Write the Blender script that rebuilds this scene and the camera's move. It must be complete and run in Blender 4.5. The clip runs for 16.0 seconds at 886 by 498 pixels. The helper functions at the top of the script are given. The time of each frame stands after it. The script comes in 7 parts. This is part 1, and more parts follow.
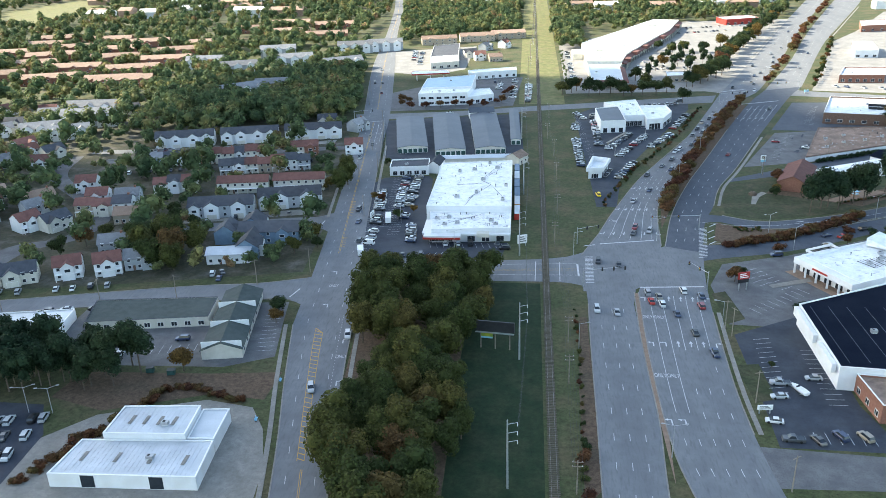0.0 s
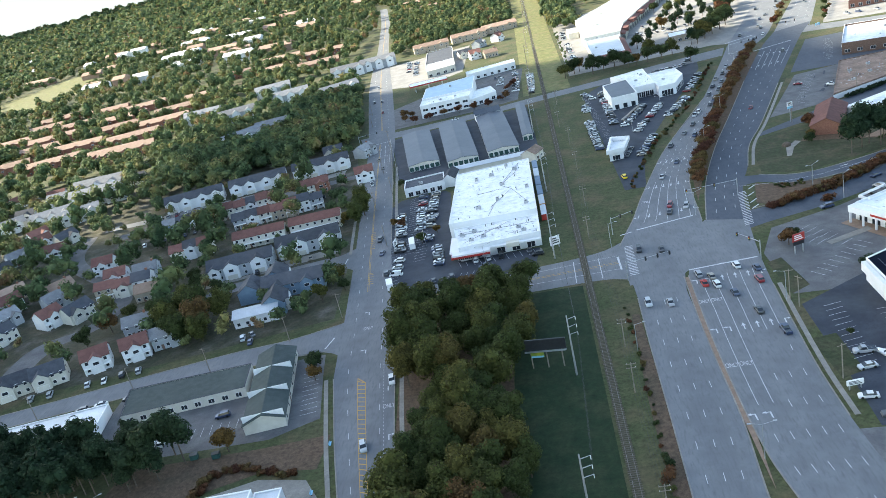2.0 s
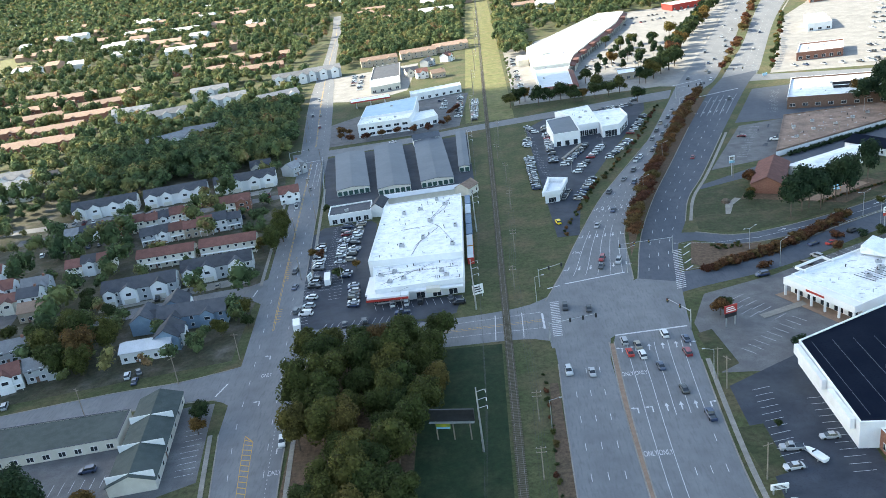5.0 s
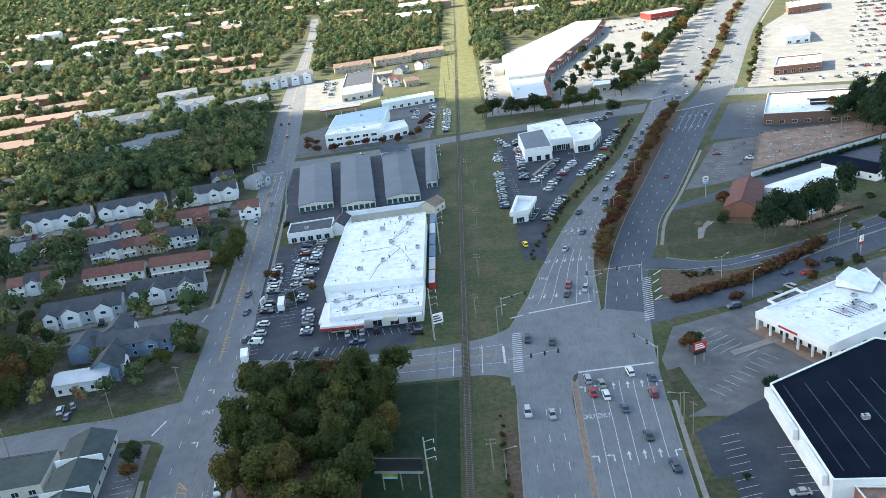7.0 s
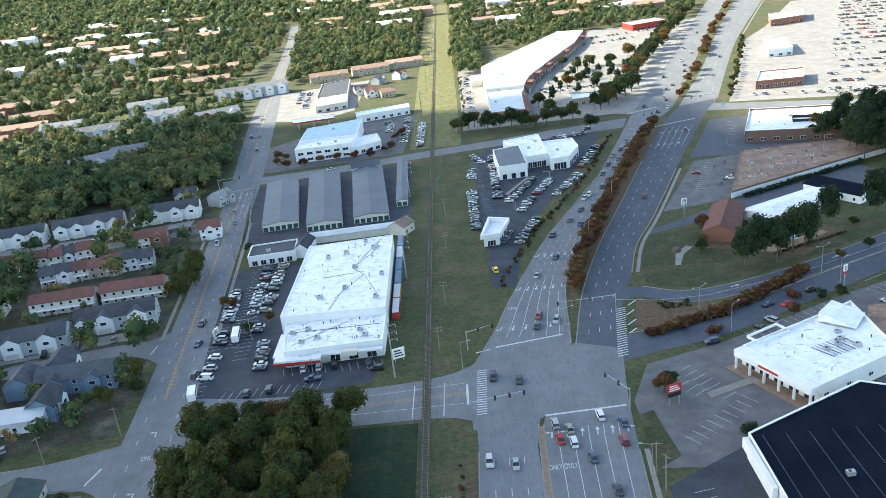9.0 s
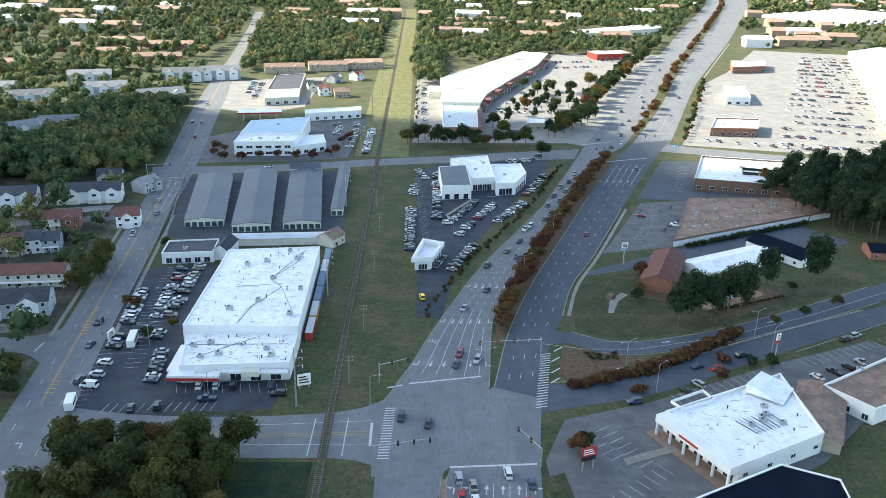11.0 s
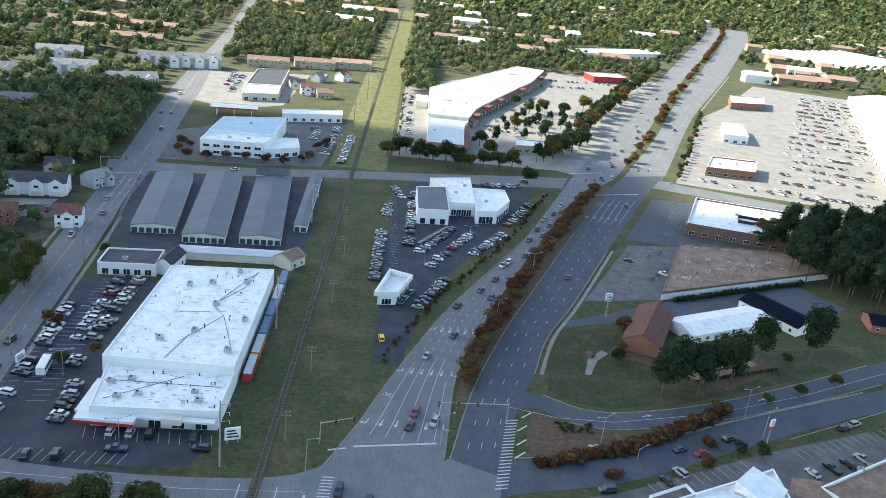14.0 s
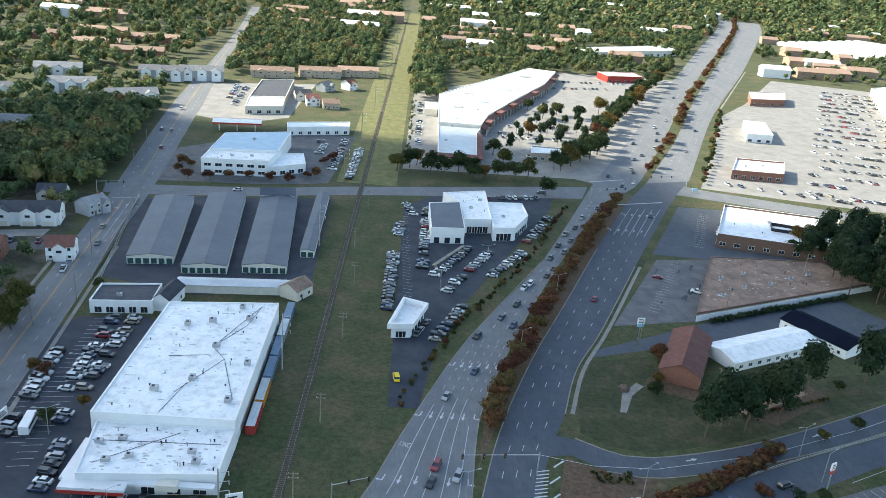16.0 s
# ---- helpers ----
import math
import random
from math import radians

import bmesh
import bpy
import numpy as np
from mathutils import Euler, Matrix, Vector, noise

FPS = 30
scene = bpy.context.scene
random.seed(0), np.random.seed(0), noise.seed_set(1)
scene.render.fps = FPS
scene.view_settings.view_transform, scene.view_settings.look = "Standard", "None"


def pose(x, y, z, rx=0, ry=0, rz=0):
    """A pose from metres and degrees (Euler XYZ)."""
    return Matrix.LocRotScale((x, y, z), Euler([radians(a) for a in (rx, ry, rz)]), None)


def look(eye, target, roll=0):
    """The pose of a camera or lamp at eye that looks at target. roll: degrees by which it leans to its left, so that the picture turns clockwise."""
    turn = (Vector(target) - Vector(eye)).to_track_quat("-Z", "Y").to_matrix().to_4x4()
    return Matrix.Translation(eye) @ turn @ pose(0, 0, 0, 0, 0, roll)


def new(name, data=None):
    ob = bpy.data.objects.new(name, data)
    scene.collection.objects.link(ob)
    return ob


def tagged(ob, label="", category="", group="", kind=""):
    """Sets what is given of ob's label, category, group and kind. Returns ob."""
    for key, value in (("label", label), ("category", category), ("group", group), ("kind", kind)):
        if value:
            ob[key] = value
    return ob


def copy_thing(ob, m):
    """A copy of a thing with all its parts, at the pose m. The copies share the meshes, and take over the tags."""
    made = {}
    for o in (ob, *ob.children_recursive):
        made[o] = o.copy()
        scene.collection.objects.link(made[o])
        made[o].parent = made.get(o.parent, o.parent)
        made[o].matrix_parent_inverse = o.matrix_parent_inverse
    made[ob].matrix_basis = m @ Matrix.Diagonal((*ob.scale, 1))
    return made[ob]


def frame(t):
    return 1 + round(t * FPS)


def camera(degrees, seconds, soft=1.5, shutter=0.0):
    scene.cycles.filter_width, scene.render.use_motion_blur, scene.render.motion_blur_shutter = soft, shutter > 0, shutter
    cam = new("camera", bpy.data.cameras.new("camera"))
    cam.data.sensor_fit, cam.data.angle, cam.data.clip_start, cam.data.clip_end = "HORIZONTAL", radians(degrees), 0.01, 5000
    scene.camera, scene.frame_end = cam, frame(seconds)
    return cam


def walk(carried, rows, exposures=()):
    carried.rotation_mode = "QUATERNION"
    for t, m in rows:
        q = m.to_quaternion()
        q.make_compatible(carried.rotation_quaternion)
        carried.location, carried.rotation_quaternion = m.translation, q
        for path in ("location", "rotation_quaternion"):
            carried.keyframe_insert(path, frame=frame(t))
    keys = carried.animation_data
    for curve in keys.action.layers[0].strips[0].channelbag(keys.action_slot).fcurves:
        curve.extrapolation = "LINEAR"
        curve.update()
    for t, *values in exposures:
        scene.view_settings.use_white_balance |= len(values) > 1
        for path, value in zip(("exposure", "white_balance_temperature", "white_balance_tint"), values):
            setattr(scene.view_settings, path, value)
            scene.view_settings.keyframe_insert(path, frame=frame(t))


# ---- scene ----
cam = camera(56.8, 16.0, 0.65)
PATH = [
    (0, (-7.081, -10.548, 124.918), (-7.285, -8.708, 124.16), -1.7),
    (0.5, (-7.296, -6.142, 124.96), (-7.537, -4.306, 124.203), -5.2),
    (1, (-7.422, -1.726, 125.015), (-7.666, 0.109, 124.258), -6.0),
    (1.5, (-7.369, 2.699, 125.108), (-7.64, 4.532, 124.354), -9.4),
    (2, (-7.013, 7.127, 125.227), (-7.295, 8.962, 124.483), -13.5),
    (2.5, (-6.332, 11.533, 125.372), (-6.623, 13.37, 124.635), -15.5),
    (3, (-5.273, 15.876, 125.547), (-5.546, 17.716, 124.811), -15.6),
    (3.5, (-3.853, 20.161, 125.737), (-4.105, 22.003, 125.001), -14.9),
    (4, (-2.171, 24.349, 125.961), (-2.38, 26.195, 125.22), -12.0),
    (4.5, (-0.362, 28.422, 126.175), (-0.542, 30.269, 125.432), -10.2),
    (5, (1.544, 32.413, 126.355), (1.398, 34.263, 125.61), -8.0),
    (5.2, (2.317, 34.044, 126.405), (2.176, 35.895, 125.66), -7.5),
    (7.5, (11.229, 53.629, 127.986), (11.137, 55.483, 127.24), -6.8),
    (8, (13.152, 58.064, 128.117), (13.071, 59.918, 127.373), -6.5),
    (8.5, (15.041, 62.557, 128.193), (14.969, 64.412, 127.451), -6.5),
    (8.7, (15.779, 64.343, 128.202), (15.711, 66.2, 127.462), -6.5),
    (10.8, (23.29, 83.175, 128.295), (23.32, 85.035, 127.561), -1.1),
    (11, (23.92, 85.059, 128.308), (23.983, 86.919, 127.576), 1.4),
    (11.5, (25.276, 90.007, 128.39), (25.425, 91.866, 127.668), 7.9),
    (12, (26.389, 95.216, 128.48), (26.558, 97.076, 127.763), 9.9),
    (12.5, (27.217, 100.652, 128.576), (27.371, 102.513, 127.859), 9.9),
    (13, (27.775, 106.259, 128.66), (27.91, 108.12, 127.94), 8.6),
    (13.5, (28.082, 111.956, 128.736), (28.202, 113.818, 128.014), 7.4),
    (14, (28.208, 117.769, 128.816), (28.32, 119.631, 128.093), 6.9),
    (14.5, (28.131, 123.684, 128.891), (28.228, 125.546, 128.166), 5.7),
    (15, (27.876, 129.658, 128.941), (27.967, 131.52, 128.215), 5.3),
    (15.5, (27.524, 135.662, 128.962), (27.611, 137.524, 128.237), 5.2),
    (16, (27.129, 141.737, 128.98), (27.211, 143.599, 128.255), 5.0),
]
walk(cam, [(t, look(eye, target, roll)) for t, eye, target, roll in PATH], [(0, 1.93, 7150, 4), (5, 1.92, 7100, 4), (8, 1.91, 7150, 4), (12, 1.7, 7050, 3), (16, 1.56, 7000, 3)])

# ---- world, sun, cloud ----
SUN_EL, SUN_AZ = radians(33), radians(-74)          # azimuth from +y, to the left
to_sun = Vector((math.sin(SUN_AZ) * math.cos(SUN_EL), math.cos(SUN_AZ) * math.cos(SUN_EL), math.sin(SUN_EL)))
world = bpy.data.worlds.new("sky")
scene.world = world
world.use_nodes = True
_wn = world.node_tree.nodes
sky = _wn.new("ShaderNodeTexSky")
sky.sky_type, sky.sun_disc, sky.sun_elevation, sky.sun_rotation = "NISHITA", False, SUN_EL, SUN_AZ
sky.air_density, sky.dust_density, sky.ozone_density = 1.0, 1.0, 1.0
world.node_tree.links.new(sky.outputs[0], _wn["Background"].inputs[0])
_wn["Background"].inputs[1].default_value = 0.15
sun = new("sun", bpy.data.lights.new("sun", "SUN"))
sun.data.energy, sun.data.angle, sun.data.color = 4.3, radians(0.55), (1.0, 0.93, 0.82)
sun.matrix_world = look(to_sun * 100, (0, 0, 0))


# ---- materials ----
def mat(name, a, b=None, size=3.0, rough=0.85, fine=0.25, bump=0.25, metal=0.0, rand=0.0, streak=None, dirt=None, dirt_size=14.0, spec=0.3, dirt_amt=0.5, tuft=0.0, tuft_size=1.6):
    """Two colours mixed by noise of the given size (m), a finer grain, optional dirt of a third colour at a large size."""
    m = bpy.data.materials.new(name)
    m.use_nodes = True
    n, l = m.node_tree.nodes, m.node_tree.links
    bs = n["Principled BSDF"]
    bs.inputs["Roughness"].default_value, bs.inputs["Metallic"].default_value = rough, metal
    bs.inputs["Specular IOR Level"].default_value = spec
    b = b or tuple(min(1, c * 1.15) for c in a)
    geo = n.new("ShaderNodeNewGeometry")
    src = geo.outputs["Position"]
    if streak:
        mp = n.new("ShaderNodeMapping")
        mp.inputs["Scale"].default_value = streak
        l.new(src, mp.inputs[0])
        src = mp.outputs[0]
    def noise_of(scale, detail=4.0, s=src):
        t = n.new("ShaderNodeTexNoise")
        t.inputs["Scale"].default_value, t.inputs["Detail"].default_value = scale, detail
        l.new(s, t.inputs["Vector"])
        return t
    def ramp(sock, lo, hi):
        r = n.new("ShaderNodeMapRange")
        r.inputs[1].default_value, r.inputs[2].default_value = lo, hi
        l.new(sock, r.inputs[0])
        return r.outputs[0]
    def mix(f, c1, c2):
        x = n.new("ShaderNodeMix")
        x.data_type = "RGBA"
        for sock, v in ((x.inputs[0], f), (x.inputs[6], c1), (x.inputs[7], c2)):
            if isinstance(v, bpy.types.NodeSocket):
                l.new(v, sock)
            else:
                sock.default_value = v if isinstance(v, float) else (*v, 1)
        return x.outputs[2]
    big = noise_of(1.0 / size)
    col = mix(ramp(big.outputs[0], 0.35, 0.65), a, b)
    grain = noise_of(14.0 / size, 3.0)
    dark = tuple(c * (1 - fine) for c in a)
    col = mix(ramp(grain.outputs[0], 0.5, 0.8), col, dark)
    if dirt:
        d = noise_of(1.0 / dirt_size, 6.0, geo.outputs["Position"])
        sc = n.new("ShaderNodeMath")
        sc.operation = "MULTIPLY"
        sc.inputs[1].default_value = dirt_amt
        l.new(ramp(d.outputs[0], 0.48, 0.7), sc.inputs[0])
        col = mix(sc.outputs[0], col, dirt)
    if tuft:
        tn = noise_of(1.0 / tuft_size, 9.0, geo.outputs["Position"])
        tn.inputs["Roughness"].default_value = 0.72
        tm, th = n.new("ShaderNodeMapRange"), n.new("ShaderNodeHueSaturation")
        for k, v in ((1, 0.3), (2, 0.7), (3, 1 - tuft), (4, 1 + tuft)):
            tm.inputs[k].default_value = v
        l.new(tn.outputs[0], tm.inputs[0])
        l.new(tm.outputs[0], th.inputs["Value"])
        l.new(col, th.inputs["Color"])
        col = th.outputs[0]
    if rand:
        oi = n.new("ShaderNodeObjectInfo")
        hs = n.new("ShaderNodeHueSaturation")
        l.new(ramp(oi.outputs["Random"], 0.0, 1.0), hs.inputs["Value"])
        mr = n.new("ShaderNodeMapRange")
        mr.inputs[3].default_value, mr.inputs[4].default_value = 1 - rand, 1 + rand
        l.new(oi.outputs["Random"], mr.inputs[0])
        l.new(mr.outputs[0], hs.inputs["Value"])
        l.new(col, hs.inputs["Color"])
        col = hs.outputs[0]
    l.new(col, bs.inputs["Base Color"])
    if bump:
        bp = n.new("ShaderNodeBump")
        bp.inputs["Strength"].default_value, bp.inputs["Distance"].default_value = bump, 0.05
        l.new(grain.outputs[0], bp.inputs["Height"])
        l.new(bp.outputs[0], bs.inputs["Normal"])
    return m


def leaf_mat(name, cols, per_object=False):
    """Foliage: a few colours picked by tree-sized noise, varied leaf clump by leaf clump."""
    m = bpy.data.materials.new(name)
    m.use_nodes = True
    n, l = m.node_tree.nodes, m.node_tree.links
    bs = n["Principled BSDF"]
    bs.inputs["Roughness"].default_value, bs.inputs["Specular IOR Level"].default_value = 0.75, 0.12
    geo = n.new("ShaderNodeNewGeometry")
    cr = n.new("ShaderNodeValToRGB")
    cr.color_ramp.interpolation = "EASE"
    for i, (p, c) in enumerate(cols):
        e = cr.color_ramp.elements[i] if i < 2 else cr.color_ramp.elements.new(p)
        e.position, e.color = p, (*c, 1)
    if per_object:
        l.new(n.new("ShaderNodeObjectInfo").outputs["Random"], cr.inputs[0])
    else:
        t = n.new("ShaderNodeTexNoise")
        t.inputs["Scale"].default_value, t.inputs["Detail"].default_value = 0.055, 2.0
        l.new(geo.outputs["Position"], t.inputs["Vector"])
        r = n.new("ShaderNodeMapRange")
        r.inputs[1].default_value, r.inputs[2].default_value = 0.3, 0.7
        l.new(t.outputs[0], r.inputs[0])
        l.new(r.outputs[0], cr.inputs[0])
    hs = n.new("ShaderNodeHueSaturation")
    mr = n.new("ShaderNodeMapRange")
    mr.inputs[3].default_value, mr.inputs[4].default_value = 0.55, 1.5
    l.new(geo.outputs["Random Per Island"], mr.inputs[0])
    l.new(mr.outputs[0], hs.inputs["Value"])
    l.new(cr.outputs[0], hs.inputs["Color"])
    l.new(hs.outputs[0], bs.inputs["Base Color"])
    tr = n.new("ShaderNodeBsdfTranslucent")
    l.new(hs.outputs[0], tr.inputs[0])
    mx = n.new("ShaderNodeMixShader")
    mx.inputs[0].default_value = 0.32
    l.new(bs.outputs[0], mx.inputs[1])
    l.new(tr.outputs[0], mx.inputs[2])
    l.new(mx.outputs[0], n["Material Output"].inputs[0])
    return m


def car_paint(name):
    m = bpy.data.materials.new(name)
    m.use_nodes = True
    n, l = m.node_tree.nodes, m.node_tree.links
    bs = n["Principled BSDF"]
    bs.inputs["Roughness"].default_value, bs.inputs["Coat Weight"].default_value = 0.35, 0.6
    cr = n.new("ShaderNodeValToRGB")
    cr.color_ramp.interpolation = "CONSTANT"
    cs = [(0, (.42, .44, .45)), (.15, (.012, .013, .015)), (.38, (.3, .31, .32)), (.54, (.06, .065, .07)), (.7, (.6, .6, .59)), (.8, (.02, .035, .08)), (.91, (.2, .015, .02)), (.95, (.25, .22, .17))]
    for i, (p, c) in enumerate(cs):
        e = cr.color_ramp.elements[i] if i < 2 else cr.color_ramp.elements.new(p)
        e.position, e.color = p, (*c, 1)
    l.new(n.new("ShaderNodeObjectInfo").outputs["Random"], cr.inputs[0])
    l.new(cr.outputs[0], bs.inputs["Base Color"])
    return m


GRASS = mat("grass", (.043, .056, .02), (.066, .072, .03), 9, .95, .4, .6, dirt=(.105, .08, .046), dirt_size=17, dirt_amt=.8, tuft=.5, tuft_size=1.8)
LAWN = mat("lawn", (.032, .043, .017), (.046, .051, .023), 5, .95, .35, .6, dirt=(.085, .066, .04), dirt_size=8, dirt_amt=.75, tuft=.45)
# green lawn darkened in its colour to stand in for the grove's shade
SHADED_LAWN = mat("shaded_lawn", (.01, .026, .009), (.018, .033, .012), 6, .95, .35, .6, dirt=(.034, .04, .018), dirt_size=12, tuft=.45)
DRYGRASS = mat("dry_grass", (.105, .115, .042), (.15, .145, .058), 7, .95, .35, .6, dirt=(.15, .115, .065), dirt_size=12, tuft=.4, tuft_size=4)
ASPHALT = mat("worn_asphalt", (.137, .144, .155), (.168, .175, .184), 6, .9, .18, .25, dirt=(.105, .111, .118), dirt_size=5, streak=(.7, .12, 1), tuft=.13, tuft_size=2.5)
ASPHALT_MID = mat("newer_asphalt", (.062, .073, .092), (.08, .09, .108), 6, .88, .16, .25, dirt=(.05, .058, .074), dirt_size=6, streak=(.7, .12, 1), tuft=.13, tuft_size=2.5)
ASPHALT_DARK = mat("dark_asphalt", (.026, .033, .046), (.042, .05, .066), 7, .85, .2, .25, dirt=(.06, .066, .076), dirt_size=12, tuft=.15, tuft_size=2)
ASPHALT_OLD = mat("old_asphalt", (.1, .101, .106), (.14, .14, .143), 5, .9, .25, .25, dirt=(.06, .06, .064), dirt_size=8, tuft=.2, tuft_size=2)
ASPHALT_PALE = mat("pale_asphalt", (.205, .2, .19), (.26, .25, .237), 8, .9, .2, .2, dirt=(.15, .145, .14), dirt_size=14, tuft=.14, tuft_size=3)
CONCRETE = mat("concrete", (.2, .188, .168), (.26, .245, .22), 3, .9, .2, .2, dirt=(.13, .12, .105), dirt_size=6, tuft=.2, tuft_size=1.2)
WHITE_LINE = mat("white_road_paint", (.52, .53, .54), (.4, .41, .42), 1.2, .8, .25, 0, tuft=.25, tuft_size=.7)
YELLOW_LINE = mat("yellow_road_paint", (.52, .3, .06), (.44, .27, .08), 1.2, .8, .2, 0)
BRICKPAVE = mat("brick_paving", (.2, .135, .1), (.26, .18, .13), 1.5, .9, .3, .3)
MULCH = mat("pine_mulch", (.085, .055, .036), (.12, .08, .052), 2, .95, .4, .5, dirt=(.055, .052, .032), tuft=.4, tuft_size=1.0)
BALLAST = mat("rail_ballast", (.062, .06, .034), (.09, .08, .052), 1.4, .95, .4, .6, dirt=(.05, .06, .025), dirt_size=5, tuft=.4, tuft_size=.8)
RAIL = mat("rail_steel", (.14, .11, .09), (.3, .28, .26), 1, .5, .2, 0, metal=.7)
SLEEPER = mat("old_sleeper_wood", (.115, .098, .074), (.16, .135, .105), .6, .9, .3, .3)
WHITE_ROOF = mat("white_membrane_roof", (.7, .72, .74), (.8, .81, .82), 5, .6, .1, .1, dirt=(.36, .37, .37), dirt_size=2.2, dirt_amt=.4, tuft=.07, tuft_size=.8)
GREY_METAL = mat("grey_metal_roof", (.068, .08, .102), (.085, .098, .12), 9, .5, .1, .1, metal=.2, dirt=(.105, .118, .138), dirt_size=16, tuft=.1, tuft_size=2)
SILVER_METAL = mat("silver_metal_roof", (.42, .45, .48), (.5, .53, .56), 5, .45, .1, .1, metal=.35, dirt=(.34, .34, .34))
BLUE_METAL = mat("pale_blue_metal_roof", (.3, .42, .52), (.36, .48, .58), 5, .5, .1, .1, metal=.2)
BLACK_ROOF = mat("black_membrane_roof", (.005, .008, .017), (.008, .012, .022), 8, .9, .12, .1, dirt=(.011, .015, .025), dirt_size=10, spec=.03)
DARK_SHINGLE = mat("dark_grey_shingles", (.045, .05, .062), (.065, .07, .082), 2, .9, .3, .3, dirt=(.08, .082, .09), rand=.25)
GREEN_SHINGLE = mat("green_grey_shingles", (.04, .055, .054), (.058, .075, .072), 2, .9, .3, .3, dirt=(.075, .09, .085))
RED_SHINGLE = mat("red_brown_shingles", (.13, .058, .05), (.17, .08, .065), 2, .9, .3, .3, rand=.25)
TAN_SHINGLE = mat("tan_shingles", (.3, .2, .15), (.36, .25, .19), 2, .9, .3, .3, rand=.2)
GREY_SHINGLE = mat("grey_shingles", (.17, .175, .185), (.22, .225, .235), 2, .9, .3, .3, rand=.25)
BROWN_GRAVEL = mat("brown_gravel_roof", (.2, .14, .11), (.29, .2, .155), 4, .95, .3, .4, dirt=(.13, .095, .075), dirt_size=7, dirt_amt=.8, tuft=.3, tuft_size=1.5)
WHITE_WALL = mat("white_painted_wall", (.68, .69, .7), (.75, .755, .76), 2, .8, .08, .1, dirt=(.55, .54, .52), dirt_size=4)
CREAM_WALL = mat("cream_siding", (.55, .52, .45), (.62, .59, .52), 2, .8, .1, .1, rand=.12)
GREY_WALL = mat("grey_siding", (.34, .36, .38), (.4, .42, .44), 2, .8, .1, .1, rand=.15)
BLUE_WALL = mat("blue_grey_siding", (.15, .22, .3), (.19, .27, .35), 2, .8, .1, .1)
TAN_WALL = mat("tan_siding", (.36, .3, .23), (.42, .35, .28), 2, .8, .1, .1, rand=.15)
BRICK = mat("red_brick", (.22, .1, .07), (.29, .14, .1), .5, .9, .3, .3)
BROWN_BRICK = mat("brown_brick", (.14, .085, .065), (.19, .12, .09), .5, .9, .3, .3)
RED_TRIM = mat("red_painted_metal", (.32, .03, .025), (.4, .045, .035), 2, .5, .1, 0)
GREEN_DOOR = mat("dark_green_metal", (.02, .06, .055), (.03, .08, .07), 1, .5, .1, 0)
GLASS = mat("dark_window_glass", (.02, .026, .034), (.03, .037, .046), 2, .08, .1, 0, spec=.5)
WHITE_TRIM = mat("white_trim", (.72, .72, .71), (.78, .78, .77), 1, .6, .05, 0)
DARK_METAL = mat("dark_painted_metal", (.03, .032, .035), (.04, .042, .045), 1, .5, .1, 0, metal=.4)
GALV = mat("galvanised_steel", (.38, .39, .4), (.45, .46, .47), 1, .45, .1, 0, metal=.6)
WOODPOLE = mat("weathered_pole_wood", (.2, .165, .13), (.27, .23, .19), .8, .9, .25, .2)
BARK = mat("bark", (.09, .07, .055), (.14, .11, .085), .4, .95, .3, .4)
TYRE = mat("tyre_rubber", (.012, .012, .012), (.018, .018, .018), .3, .9, .1, 0)
PAINT = car_paint("car_paint")
POSTER = mat("printed_poster", (.34, .36, .04), (.08, .2, .06), .9, .5, .3, 0)
YELLOW = mat("yellow_paint", (.7, .5, .02), (.75, .55, .03), 1, .4, .05, 0)
ROOF_STAIN = mat("roof_stain_grey", (.38, .39, .39), (.5, .51, .51), .6, .8, .3, 0, tuft=.35, tuft_size=.4)
ORANGE = mat("orange_container_paint", (.5, .2, .03), (.55, .25, .05), 2, .5, .15, 0)
BLUEBOX = mat("blue_grey_container_paint", (.1, .16, .24), (.14, .2, .28), 2, .5, .15, 0)
SIGN_BLUE = mat("light_blue_sign", (.2, .45, .6), (.24, .5, .65), 1, .4, .05, 0)
LEAF = leaf_mat("broadleaf_green", [(0, (.04, .056, .018)), (.4, (.053, .066, .02)), (.62, (.072, .077, .022)), (.85, (.092, .084, .024)), (1, (.11, .066, .027))], True)
LEAF_FAR = leaf_mat("mixed_woodland", [(0, (.046, .078, .037)), (.45, (.078, .11, .05)), (.7, (.125, .142, .058)), (.9, (.18, .165, .068)), (1, (.2, .13, .07))])
PINE = leaf_mat("pine_green", [(0, (.017, .035, .019)), (.5, (.026, .046, .023)), (1, (.037, .056, .026))])
TREE_MIX = leaf_mat("autumn_mix", [(0, (.026, .042, .016)), (.55, (.04, .055, .02)), (.72, (.075, .075, .02)), (.85, (.12, .075, .022)), (1, (.1, .04, .025))], True)
RUST = leaf_mat("rust_red_foliage", [(0, (.07, .028, .018)), (.4, (.1, .045, .022)), (.75, (.11, .065, .028)), (1, (.09, .07, .026))], True)


def far_paint():
    """Paint of many far cars in one mesh: a colour for each shell."""
    m = PAINT.copy()
    n, l = m.node_tree.nodes, m.node_tree.links
    ramp = next(x for x in n if x.type == "VALTORGB")
    l.new(n.new("ShaderNodeNewGeometry").outputs["Random Per Island"], ramp.inputs[0])
    return m


PAINT_FAR = far_paint()


# ---- builders ----
def mesh(name, verts, faces, material):
    me = bpy.data.meshes.new(name)
    me.from_pydata(verts, [], faces)
    me.update()
    if material:
        me.materials.append(material)
    return me


def thing(name, label, category, group="", at=(0, 0, 0), rz=0.0):
    ob = new(name)
    ob.matrix_basis = pose(*at, 0, 0, rz)
    return tagged(ob, label, category, group)


